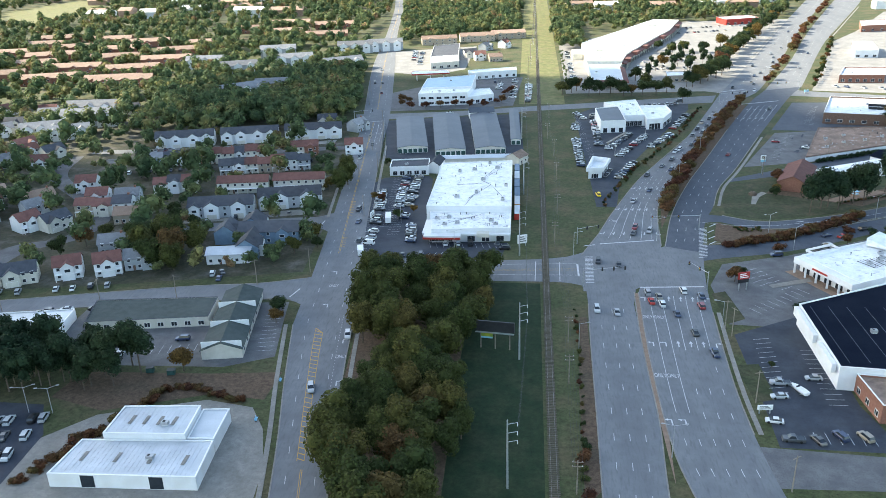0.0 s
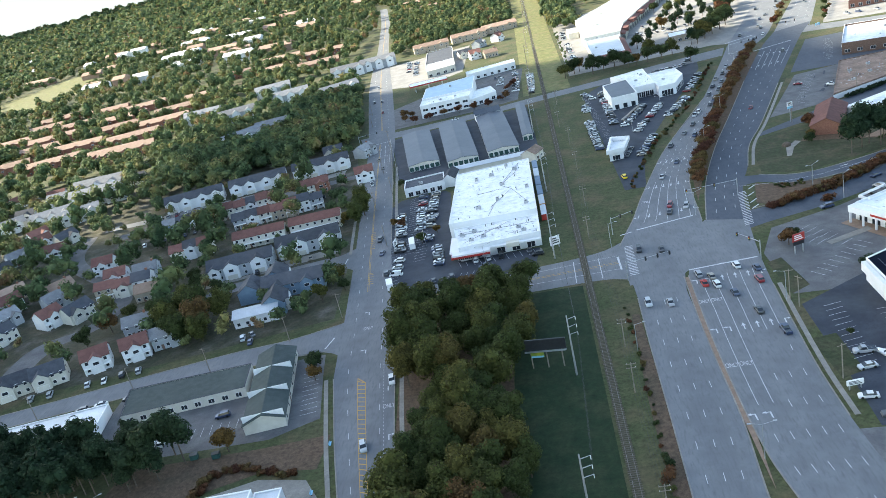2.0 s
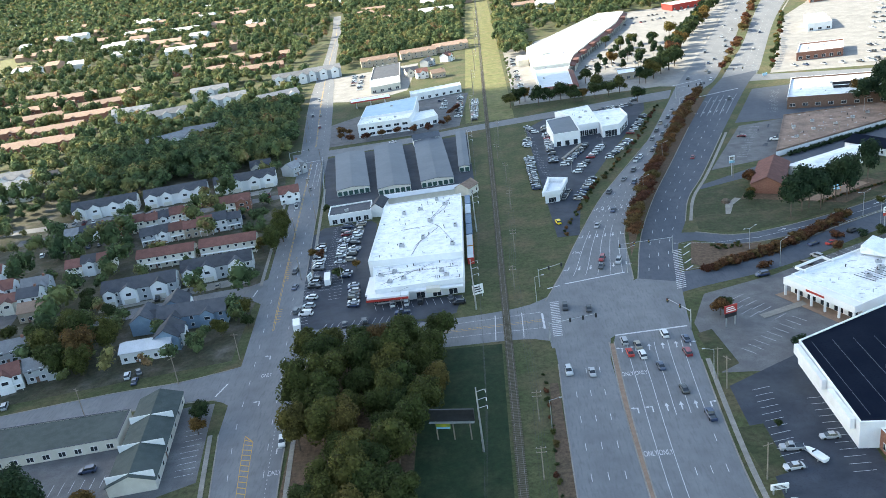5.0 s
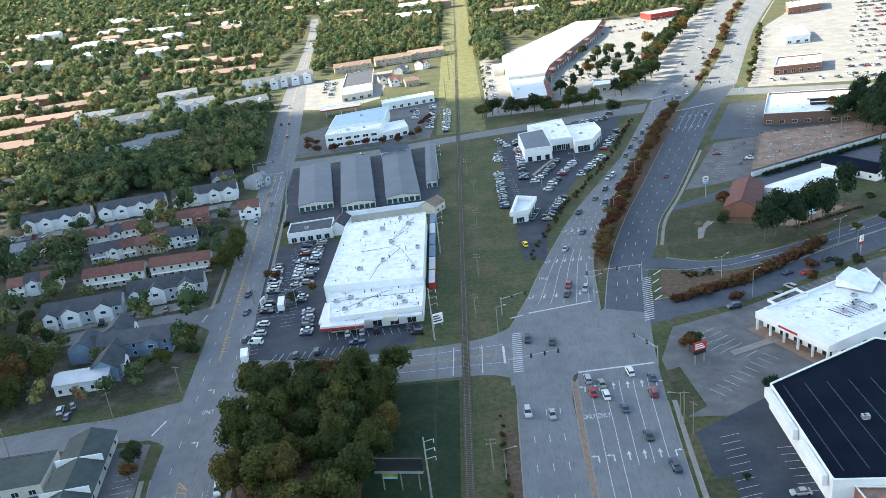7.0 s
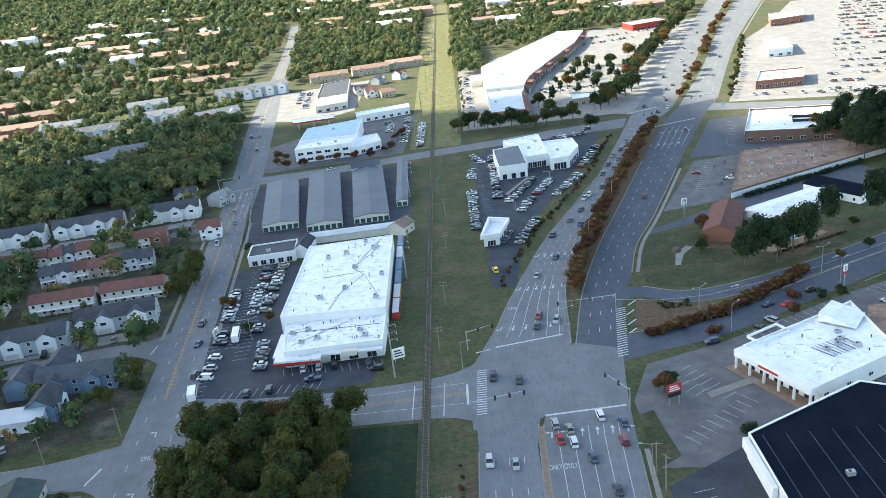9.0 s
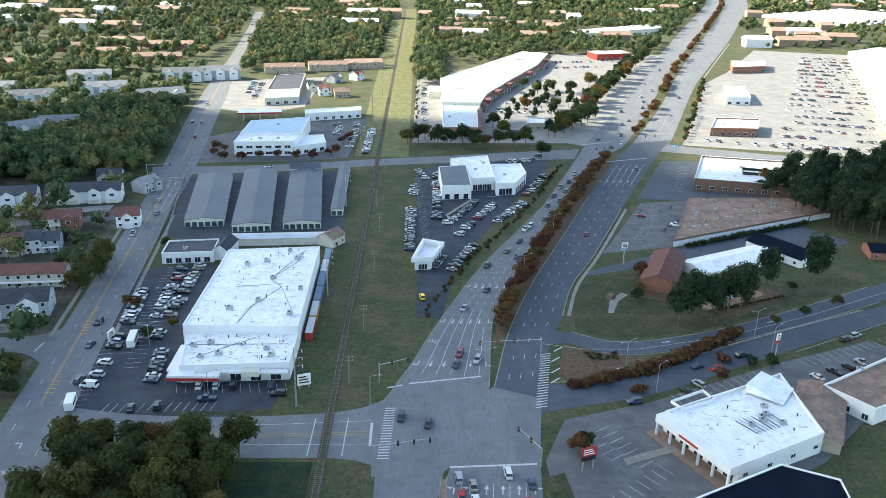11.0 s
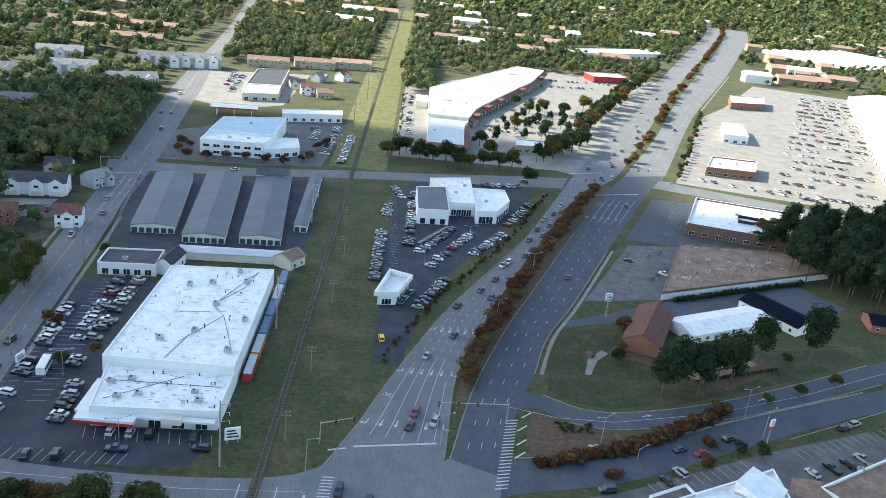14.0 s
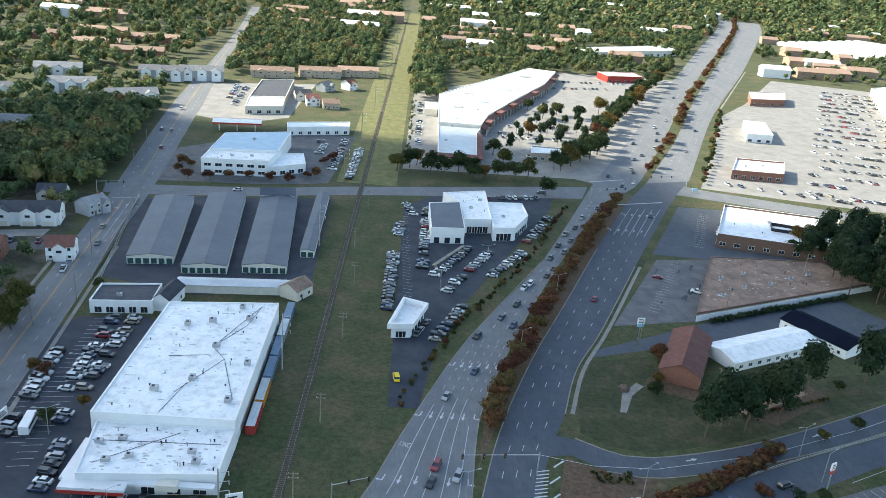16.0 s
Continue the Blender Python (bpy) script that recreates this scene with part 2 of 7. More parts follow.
def part(name, bm, material, parent, label=""):
    me = bpy.data.meshes.new(name)
    bm.normal_update()
    bm.to_mesh(me)
    bm.free()
    me.materials.append(material)
    ob = new(name, me)
    ob.parent = parent
    return tagged(ob, label)


def share(name, me, parent, m):
    ob = new(name, me)
    ob.parent = parent
    ob.matrix_basis = m
    return ob


def box(bm, x0, x1, y0, y1, z0, z1):
    v = [bm.verts.new(p) for p in ((x0, y0, z0), (x1, y0, z0), (x1, y1, z0), (x0, y1, z0), (x0, y0, z1), (x1, y0, z1), (x1, y1, z1), (x0, y1, z1))]
    for f in ((3, 2, 1, 0), (4, 5, 6, 7), (0, 1, 5, 4), (1, 2, 6, 5), (2, 3, 7, 6), (3, 0, 4, 7)):
        bm.faces.new([v[i] for i in f])


def boxes(*bs):
    bm = bmesh.new()
    for b in bs:
        box(bm, *b)
    return bm


def prism(pts, z0, z1, bm=None):
    """An upright slab over the polygon pts."""
    bm = bm or bmesh.new()
    area = sum(a[0] * b[1] - b[0] * a[1] for a, b in zip(pts, pts[1:] + pts[:1]))
    pts = pts if area > 0 else pts[::-1]
    lo = [bm.verts.new((x, y, z0)) for x, y in pts]
    hi = [bm.verts.new((x, y, z1)) for x, y in pts]
    bm.faces.new(hi)
    bm.faces.new(lo[::-1])
    for i in range(len(pts)):
        j = (i + 1) % len(pts)
        bm.faces.new((lo[i], lo[j], hi[j], hi[i]))
    return bm


def ring(pts, z0, z1, t, bm=None):
    """A wall of thickness t along the inside of the polygon."""
    bm = bm or bmesh.new()
    inner = inset(pts, t)
    n = len(pts)
    for i in range(n):
        j = (i + 1) % n
        v = [bm.verts.new((*p, z)) for z in (z0, z1) for p in (pts[i], pts[j], inner[j], inner[i])]
        for f in ((4, 5, 6, 7), (0, 1, 5, 4), (2, 3, 7, 6), (3, 2, 1, 0)):
            bm.faces.new([v[k] for k in f])
    return bm


def inset(pts, t):
    area = sum(a[0] * b[1] - b[0] * a[1] for a, b in zip(pts, pts[1:] + pts[:1]))
    s = 1 if area > 0 else -1
    out, n = [], len(pts)
    for i in range(n):
        p0, p, p1 = Vector(pts[i - 1]), Vector(pts[i]), Vector(pts[(i + 1) % n])
        d0, d1 = (p - p0).normalized(), (p1 - p).normalized()
        n0, n1 = Vector((-d0.y, d0.x)) * s, Vector((-d1.y, d1.x)) * s
        b = n0 + n1
        b = b / max(0.3, b.dot(n0)) if b.length > 0.01 else n0
        out.append((p.x + b.x * t, p.y + b.y * t))
    return out


def smooth(pts, step=6.0):
    """Points along a soft curve through pts."""
    if len(pts) < 3:
        out = []
        a, b = Vector(pts[0]), Vector(pts[-1])
        k = max(1, int((b - a).length / step))
        return [tuple(a.lerp(b, i / k)) for i in range(k + 1)]
    P = [Vector(p) for p in pts]
    P = [2 * P[0] - P[1]] + P + [2 * P[-1] - P[-2]]
    out = []
    for i in range(1, len(P) - 2):
        a, b, c, d = P[i - 1:i + 3]
        k = max(1, int((c - b).length / step))
        for j in range(k):
            t = j / k
            out.append(tuple(0.5 * (2 * b + (c - a) * t + (2 * a - 5 * b + 4 * c - d) * t * t + (3 * b - a - 3 * c + d) * t ** 3)))
    return out + [tuple(P[-2])]


def along(pts):
    """Running length of a line, for evenly placed things."""
    s = [0.0]
    for a, b in zip(pts, pts[1:]):
        s.append(s[-1] + math.dist(a, b))
    return s


def at_length(pts, s, d):
    d = min(max(d, 0), s[-1] - 1e-6)
    for i in range(len(pts) - 1):
        if s[i + 1] >= d:
            f = (d - s[i]) / max(1e-9, s[i + 1] - s[i])
            a, b = Vector(pts[i]), Vector(pts[i + 1])
            return a.lerp(b, f), (b - a).normalized()


def even(pts, n):
    s = along(pts)
    return [tuple(at_length(pts, s, s[-1] * i / n)[0]) for i in range(n + 1)]


def between(left, right, n=60):
    """n+1 pairs of points across a road given by its two edges."""
    return list(zip(even(smooth(left), n), even(smooth(right), n)))


def band(bm, line, w, z, z0=None):
    """A strip w wide that follows a line; with z0 it has sides down to z0."""
    n = len(line)
    prev = None
    for i, p in enumerate(line):
        p = Vector(p)
        d = (Vector(line[min(i + 1, n - 1)]) - Vector(line[max(i - 1, 0)])).normalized()
        o = Vector((-d.y, d.x)) * w / 2
        cur = [bm.verts.new((*(p + o), z)), bm.verts.new((*(p - o), z))]
        if z0 is not None:
            cur += [bm.verts.new((*(p - o), z0)), bm.verts.new((*(p + o), z0))]
        if prev:
            bm.faces.new((prev[0], prev[1], cur[1], cur[0]))
            if z0 is not None:
                bm.faces.new((prev[1], prev[2], cur[2], cur[1]))
                bm.faces.new((prev[3], prev[0], cur[0], cur[3]))
        prev = cur
    return bm


def setting(name, bm, material, label, category):
    ob = part(name, bm, material, None)
    return tagged(ob, label, category, "", "structure")


def strip_surface(name, left, right, z, material, label, category="road", n=80):
    bm = bmesh.new()
    prev = None
    for a, b in between(left, right, n):
        cur = (bm.verts.new((*a, z)), bm.verts.new((*b, z)))
        if prev:
            bm.faces.new((prev[0], prev[1], cur[1], cur[0]))
        prev = cur
    return setting(name, bm, material, label, category)


def kerb(bm, pts, w=0.35, h=0.16):
    band(bm, smooth(pts, 5), w, h, 0.0)


def dashes(bm, line, z, w=0.14, dash=3.0, gap=9.0, start=0.0, end=None):
    s = along(line)
    d = start
    while d + dash < (end or s[-1]):
        band(bm, [tuple(at_length(line, s, d)[0]), tuple(at_length(line, s, d + dash)[0])], w, z)
        d += dash + gap


def lane_line(left, right, f, n=120):
    return [tuple(Vector(a).lerp(Vector(b), f)) for a, b in between(left, right, n)]


# ---- the broken cloud deck that keeps the sun off the nearer ground ----
def cloud_deck():
    rc = random.Random(8)
    drift = to_sun * (1500 / to_sun.z)
    bm = bmesh.new()
    for i in range(22):
        for j in range(11):
            gx, gy = -1500 + i * 120 + rc.uniform(-25, 25), -560 + j * 112 + rc.uniform(-25, 25)
            if gy + 70 > (480 if gx < -225 else 690 if gx < -110 else 640 if gx < 80 else max(560, 690 - .5 * gx)):
                continue
            r = rc.uniform(95, 125)
            m = Matrix.Translation((gx + drift.x, gy + drift.y, 1500 + rc.uniform(-12, 25))) @ Matrix.Diagonal((r, r, r * .35, 1))
            bmesh.ops.create_icosphere(bm, subdivisions=2, radius=1.0, matrix=m)
    for v in bm.verts:
        v.co += Vector((noise.noise(v.co * .012), noise.noise(v.co * .012 + Vector((9, 0, 0))), 0)) * 22
    ob = part("cloud", bm, mat("cloud_white", (.8, .8, .8), (.85, .85, .85), 60, 1, .05, 0), None)
    tagged(ob, "broad white cloud bank high beside the place", "cloud", "", "structure")


cloud_deck()


# ---- ground, roads, lots ----
bm = bmesh.new()
bmesh.ops.create_grid(bm, x_segments=40, y_segments=40, size=5200)
bmesh.ops.translate(bm, verts=bm.verts, vec=(0, 1500, 0))
setting("ground", bm, GRASS, "flat grassy ground with worn dry patches", "ground")

def sky_backdrop():
    """Pale hazy sky low over the horizon, far behind everything."""
    V, F = [], []
    for i in range(49):
        a = radians(-66 + 132 * i / 48)
        V += [(4880 * math.sin(a), 70 + 4880 * math.cos(a), z) for z in (-30, 620)]
    for i in range(48):
        F.append((2 * i, 2 * i + 1, 2 * i + 3, 2 * i + 2))
    m = bpy.data.materials.new("hazy_sky")
    m.use_nodes = True
    bs = m.node_tree.nodes["Principled BSDF"]
    bs.inputs["Base Color"].default_value = (0, 0, 0, 1)
    bs.inputs["Roughness"].default_value = 1
    bs.inputs["Emission Color"].default_value, bs.inputs["Emission Strength"].default_value = (.86, .95, 1, 1), .3
    me = bpy.data.meshes.new("backdrop")
    me.from_pydata(V, [], F)
    me.materials.append(m)
    tagged(new("backdrop", me), "pale hazy sky low over the horizon", "sky", "", "structure")


sky_backdrop()
ROAD_L_W = [(-52, 60), (-68, 148), (-77, 190), (-84, 225), (-87, 259), (-94, 328), (-108, 450), (-119, 535), (-142, 690), (-155, 802), (-169, 939), (-196, 1165), (-230, 1400)]
ROAD_L_E = [(-38, 60), (-54, 148), (-60, 190), (-64, 225), (-68, 259), (-78, 328), (-92, 450), (-101, 535), (-122, 690), (-138, 802), (-157, 939), (-184, 1165), (-218, 1400)]
strip_surface("road_west", ROAD_L_W, ROAD_L_E, 0.05, ASPHALT, "worn grey asphalt street with turn lanes and yellow hatching")
SB_W = [(9, 80), (11, 147), (12, 180), (13, 218), (14, 245), (14, 262), (14, 288), (22, 310), (30, 336), (46, 382), (60, 414), (84, 466), (120, 565), (128, 588), (193, 751), (270, 952), (419, 1330), (560, 1679), (636, 1900)]
MED_W = [(23, 80), (26, 145), (28, 175), (28.4, 204), (29, 227), (30.5, 255), (40, 280), (46, 298), (51, 344), (63, 385), (79, 432), (103, 495), (136, 566), (160, 605), (214, 745), (290, 946), (441, 1315), (580, 1660), (660, 1890)]
MED_E = [(44, 80), (32, 145), (29.6, 170), (29.8, 204), (30.6, 227), (32, 255), (41, 280), (47.5, 298), (56, 336), (70, 379), (88, 425), (112, 487), (142, 560), (163, 602), (222, 742), (299, 942), (452, 1312), (590, 1660), (668, 1885)]
NB_E = [(62, 80), (53, 140), (51, 171), (51.2, 190), (52.5, 213), (54.5, 240), (57, 265), (61, 292), (68, 325), (76, 347), (84, 374), (98, 404), (125, 468), (171, 573), (192, 614), (284, 847), (408, 1123), (553, 1464), (640, 1670), (715, 1880)]
strip_surface("road_southbound", SB_W, MED_W, 0.052, ASPHALT, "worn grey asphalt carriageway with white lane dashes", n=140)
strip_surface("road_northbound", MED_E[:8], NB_E[:8], 0.056, ASPHALT, "worn grey asphalt carriageway with arrows and lane dashes", n=70)
strip_surface("road_northbound_newer", MED_E[7:14], NB_E[7:15], 0.057, ASPHALT_MID, "darker newer asphalt carriageway with lane dashes", n=70)
strip_surface("road_northbound_far", MED_E[13:], NB_E[14:], 0.056, ASPHALT, "sunlit grey asphalt carriageway running into the distance", n=70)
bm = prism([(13, 255), (31, 257), (33, 259), (56, 262), (62, 300), (47, 298), (46, 297), (17, 296), (13, 286)], 0.0, 0.05)
setting("road_junction", bm, ASPHALT, "worn asphalt surface of the wide junction", "road")
strip_surface("road_rail_crossing", [(-74, 286), (-50, 282), (-17, 282), (8, 286), (20, 296)], [(-68, 262), (-50, 262), (-16, 262.5), (8, 262), (20, 255)], 0.04, ASPHALT, "worn asphalt street that crosses the rail line", n=20)
strip_surface("road_cross_far", [(-124, 531), (-97, 533), (-47, 541), (-10, 552), (33, 562), (90, 577), (125, 585)], [(-120, 516), (-93, 518), (-47, 527), (-12, 537), (34, 547), (86, 556), (118, 562)], 0.045, ASPHALT, "narrow asphalt cross street between the two roads", n=40)
strip_surface("road_cross_far_east", [(175, 612), (191, 598), (228, 585), (276, 570), (330, 556)], [(165, 585), (185, 580), (224, 568), (270, 556), (330, 542)], 0.045, ASPHALT, "asphalt side street beside the large car park", n=20)
strip_surface("road_side_north", [(69, 336), (77, 334.5), (85, 329.5), (97, 327.5), (127, 336.5), (165, 355), (201, 375), (270, 408)], [(66, 325), (74, 327), (83, 321), (98, 319.5), (130, 329), (166, 345), (199, 362), (270, 395)], 0.062, ASPHALT_MID, "curved slip lane and side street carriageway", n=50)
strip_surface("road_side_south", [(55, 299), (66, 300), (92, 306), (133, 327.5), (189, 354), (270, 392)], [(55, 282), (65, 286), (90, 293), (110, 302), (137, 317), (185, 341), (270, 376)], 0.048, ASPHALT_MID, "asphalt side street carriageway south of the hedge", n=40)
W1_N = [(-80, 268), (-90, 262), (-106, 257), (-128, 254), (-160, 247), (-199, 238), (-260, 226)]
W1_S = [(-78, 232), (-90, 244), (-106, 243.5), (-128, 240.5), (-160, 235), (-197, 228), (-260, 216)]
strip_surface("road_side_west", W1_N, W1_S, 0.044, ASPHALT, "asphalt residential side street", n=40)
strip_surface("road_court", [(-92, 337), (-100, 329), (-112, 327.5), (-145, 319.5), (-168, 310)], [(-88, 306), (-98, 316), (-110, 317.5), (-140, 311), (-166, 303)], 0.044, ASPHALT, "short asphalt court off the street", n=20)
strip_surface("road_terrace", [(-102, 457), (-112, 451), (-153, 442), (-215, 426), (-246, 421)], [(-100, 436), (-110, 442.5), (-153, 433), (-215, 417), (-244, 412)], 0.044, ASPHALT_OLD, "grey asphalt lane between the terraces", n=30)
strip_surface("road_estate", [(-222, 224), (-226, 285), (-207, 300), (-209, 330), (-262, 385), (-274, 425)], [(-212, 224), (-214, 282), (-198, 298), (-200, 332), (-252, 388), (-264, 428)], 0.043, ASPHALT_OLD, "grey asphalt estate street", n=40)


YARD = mat("worn_yards", (.04, .044, .024), (.062, .055, .034), 4, .95, .4, .5, dirt=(.12, .11, .095), dirt_size=9, dirt_amt=.8, tuft=.45, tuft_size=1.5)
setting("yards_west", prism([(-420, 260), (-230, 242), (-160, 254), (-92, 268), (-96, 330), (-112, 450), (-124, 512), (-240, 560), (-430, 560)], -.2, .012), YARD, "worn brown yards and gardens between the houses", "yards")


def lot(name, pts, material, label, z=0.03):
    setting(name, prism(pts, -0.2, z), material, label, "car park")


lot("lot_store", [(-79, 284), (-29, 281), (-17, 286), (-15, 300), (-50, 302), (-55, 386), (-58, 391), (-80, 388), (-87, 372)], ASPHALT_DARK, "dark asphalt car park of the white store")
lot("lot_storage", [(-85, 421), (-100, 512), (-88, 516), (-13, 531), (-9, 424), (-48, 410)], ASPHALT_DARK, "dark asphalt yard between storage buildings", .031)
lot("lot_dealer", [(24, 345), (23, 527), (40, 552), (103, 570), (98, 540), (60, 446), (40, 395), (33, 345)], ASPHALT_DARK, "dark asphalt sales lot full of cars")
lot("lot_showroom", [(-105, 540), (-112, 600), (-55, 665), (-12, 660), (-18, 556), (-50, 546)], ASPHALT_OLD, "grey asphalt lot round the two-storey building")
lot("lot_north_shops", [(-128, 690), (-145, 800), (-60, 830), (-62, 700), (-90, 672)], ASPHALT_PALE, "pale asphalt lot of small shops")
lot("lot_strip_mall", [(20, 595), (120, 600), (135, 590), (300, 1010), (160, 1000), (22, 830)], ASPHALT_PALE, "pale asphalt car park of the strip mall", .028)
lot("lot_mall", [(195, 600), (345, 566), (530, 1040), (420, 1066), (330, 900), (287, 835)], ASPHALT_PALE, "large sunlit pale asphalt car park", .028)
lot("lot_restaurant", [(137, 485), (170, 560), (205, 560), (235, 545), (200, 480)], ASPHALT_MID, "grey asphalt car park beside the brick restaurant", .029)
lot("lot_vacant", [(103, 408), (137, 478), (168, 484), (140, 418)], ASPHALT_OLD, "cracked empty grey car park")
lot("lot_school", [(90.6, 382.9), (92.3, 388.1), (133.3, 412.1), (202.5, 451.1), (218.8, 425.6), (193.4, 405.5), (174.9, 420.7), (138.9, 399.2), (110.9, 390.8)], ASPHALT_MID, "grey asphalt drive behind the school", .027)
lot("lot_south_shop", [(58, 232), (58, 262), (66, 281), (92, 290), (140, 314), (178, 330), (190, 318), (132, 262), (78, 230)], ASPHALT_OLD, "grey asphalt car park of the corner shop", .026)
lot("lot_south", [(57, 186), (58, 225), (84, 240), (82, 186), (86, 165), (56, 166)], ASPHALT_DARK, "dark asphalt car park with white bays")
lot("drive_south", [(50, 150), (50.5, 166), (110, 161), (110, 151)], ASPHALT_OLD, "asphalt entrance drive", .025)
lot("lot_office", [(-88, 228), (-90, 242), (-160, 236), (-160, 210), (-145, 196), (-98, 197), (-84, 204)], ASPHALT_OLD, "grey asphalt lot round the low office")
lot("lot_warehouse", [(-140, 120), (-138, 154), (-124, 170), (-96, 179), (-82, 176), (-76, 166), (-71, 150), (-68, 120)], CONCRETE, "stained concrete yard of the warehouse")
lot("lot_used_cars", [(-200, 110), (-200, 176), (-142, 174), (-134, 160), (-132, 110)], ASPHALT_DARK, "dark asphalt lot with rows of parked cars", .034)
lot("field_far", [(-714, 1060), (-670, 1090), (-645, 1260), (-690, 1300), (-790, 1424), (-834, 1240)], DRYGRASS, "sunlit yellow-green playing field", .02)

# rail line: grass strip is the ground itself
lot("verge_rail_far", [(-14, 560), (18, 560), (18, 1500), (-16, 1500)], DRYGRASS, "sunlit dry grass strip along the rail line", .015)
lot("drive_terrace", [(-160, 318.5), (-103, 333), (-104, 340), (-131, 334), (-133, 328), (-161, 323)], CONCRETE, "pale concrete driveways before the townhouses", .046)
lot("drive_terrace_north", [(-262, 432), (-232, 434), (-160, 446), (-122, 456), (-122, 464), (-160, 454), (-232, 442), (-262, 440)], ASPHALT_PALE, "pale parking strip before the white townhouses", .024)
lot("play_area", [(127, 356), (133, 352.5), (158, 368), (152, 374)], BRICKPAVE, "orange-brown play area beside the school", .05)
lot("path_school", [(93, 350), (95, 350), (99, 360), (104, 366), (102, 368), (96, 361)], CONCRETE, "pale winding path on the school lawn", .05)


# ---- buildings ----
KEEP_CLEAR = []          # (x, y, radius) where no tree grows
_win = {}


def window(parent, m, w, h, name="window", frame_mat=None, pane_mat=None):
    key = (name, round(w, 2), round(h, 2), frame_mat, pane_mat)
    if key not in _win:
        a, b = boxes((-w / 2, w / 2, -.06, .1, 0, h)), boxes((-w / 2 + .1, w / 2 - .1, -.075, .05, .1, h - .1))
        if name == "window" and w > 1.6:
            box(a, -.05, .05, -.1, .1, 0, h)
        ms = []
        for bmx, mt in ((a, frame_mat or WHITE_TRIM), (b, pane_mat or GLASS)):
            me = bpy.data.meshes.new(name)
            bmx.to_mesh(me)
            bmx.free()
            me.materials.append(mt)
            ms.append(me)
        _win[key] = ms
    ms = _win[key]
    f = share(name, ms[0], parent, m)
    share("pane" if name != "garage_door" else "door_panel", ms[1], f, Matrix())


def plain_window(parent, m, w, h):
    """A window of a house as one mesh: frame, and a pane set in it."""
    key = ("plain", round(w, 2), round(h, 2))
    if key not in _win:
        a = boxes((-w / 2, w / 2, -.06, .1, 0, h), (-w / 2 + .1, w / 2 - .1, -.075, .05, .1, h - .1))
        me = bpy.data.meshes.new("window")
        a.to_mesh(me)
        a.free()
        me.materials.append(WHITE_TRIM)
        me.materials.append(GLASS)
        for f in list(me.polygons)[6:]:
            f.material_index = 1
        _win[key] = me
    share("window", _win[key], parent, m)


def side_row(o, p, q, n, w, h, z, name="window", inset_ends=1.5, **k):
    """n openings evenly along the wall from p to q (its outside on the right hand)."""
    p, q = Vector(p), Vector(q)
    d = q - p
    L, a = d.length, math.degrees(math.atan2(d.y, d.x))
    for i in range(n):
        s = L / 2 if n == 1 else inset_ends + w / 2 + (L - 2 * inset_ends - w) * i / (n - 1)
        c = p + d * (s / L)
        window(o, pose(c.x, c.y, z, 0, 0, a), w, h, name, **k)


def flat(name, label, pts, h, wall, roof, parapet=0.6, coping=WHITE_TRIM, category="building", base=0.0):
    """A flat-roofed building over a polygon given counter-clockwise. Returns the thing and its points about its base."""
    cx, cy = sum(p[0] for p in pts) / len(pts), sum(p[1] for p in pts) / len(pts)
    o = thing(name, label, category, at=(cx, cy, base))
    P = [(x - cx, y - cy) for x, y in pts]
    KEEP_CLEAR.append((cx, cy, max(math.dist((0, 0), p) for p in P) * .9))
    bmx = prism(P, 0, h - .25)
    ring(P, h - .25, h + parapet, .3, bmx)
    part("wall", bmx, wall, o)
    part("roof", prism(inset(P, .302), h - .246, h), roof, o)
    part("coping", ring([(x, y) for x, y in inset(P, -.06)], h + parapet + .003, h + parapet + .09, .42), coping, o)
    return o, P


def gable_mesh(w, d, h, rh, over=.4, t=.18, y0=0.0, x0=0.0):
    """Walls with gable ends, and roof slabs; the ridge runs along x."""
    wl, rf = bmesh.new(), bmesh.new()
    a, b, c, e = x0 - w / 2, x0 + w / 2, y0 - d / 2, y0 + d / 2
    m = (c + e) / 2
    lo = [wl.verts.new(p) for p in ((a, c, 0), (b, c, 0), (b, e, 0), (a, e, 0))]
    hi = [wl.verts.new(p) for p in ((a, c, h), (b, c, h), (b, e, h), (a, e, h))]
    r = [wl.verts.new((a, m, h + rh)), wl.verts.new((b, m, h + rh))]
    wl.faces.new((lo[0], lo[1], hi[1], hi[0]))
    wl.faces.new((lo[2], lo[3], hi[3], hi[2]))
    wl.faces.new((lo[1], lo[2], hi[2], r[1], hi[1]))
    wl.faces.new((lo[3], lo[0], hi[0], r[0], hi[3]))
    wl.faces.new(lo[::-1])
    k = rh / (d / 2)
    for s in (-1, 1):
        ye, ze = m + s * (d / 2 + over), h - over * k
        q = [(a - over, ye, ze), (b + over, ye, ze), (b + over, m, h + rh), (a - over, m, h + rh)]
        lo = [rf.verts.new((x, y, z + .01)) for x, y, z in q]
        up = [rf.verts.new((x, y, z + t)) for x, y, z in q]
        for f in ((0, 1, 2, 3),):
            rf.faces.new([up[i] for i in (f if s < 0 else f[::-1])])
            rf.faces.new([lo[i] for i in (f[::-1] if s < 0 else f)])
        for i in range(4):
            j = (i + 1) % 4
            rf.faces.new((lo[i], lo[j], up[j], up[i]) if s < 0 else (up[i], up[j], lo[j], lo[i]))
    return wl, rf


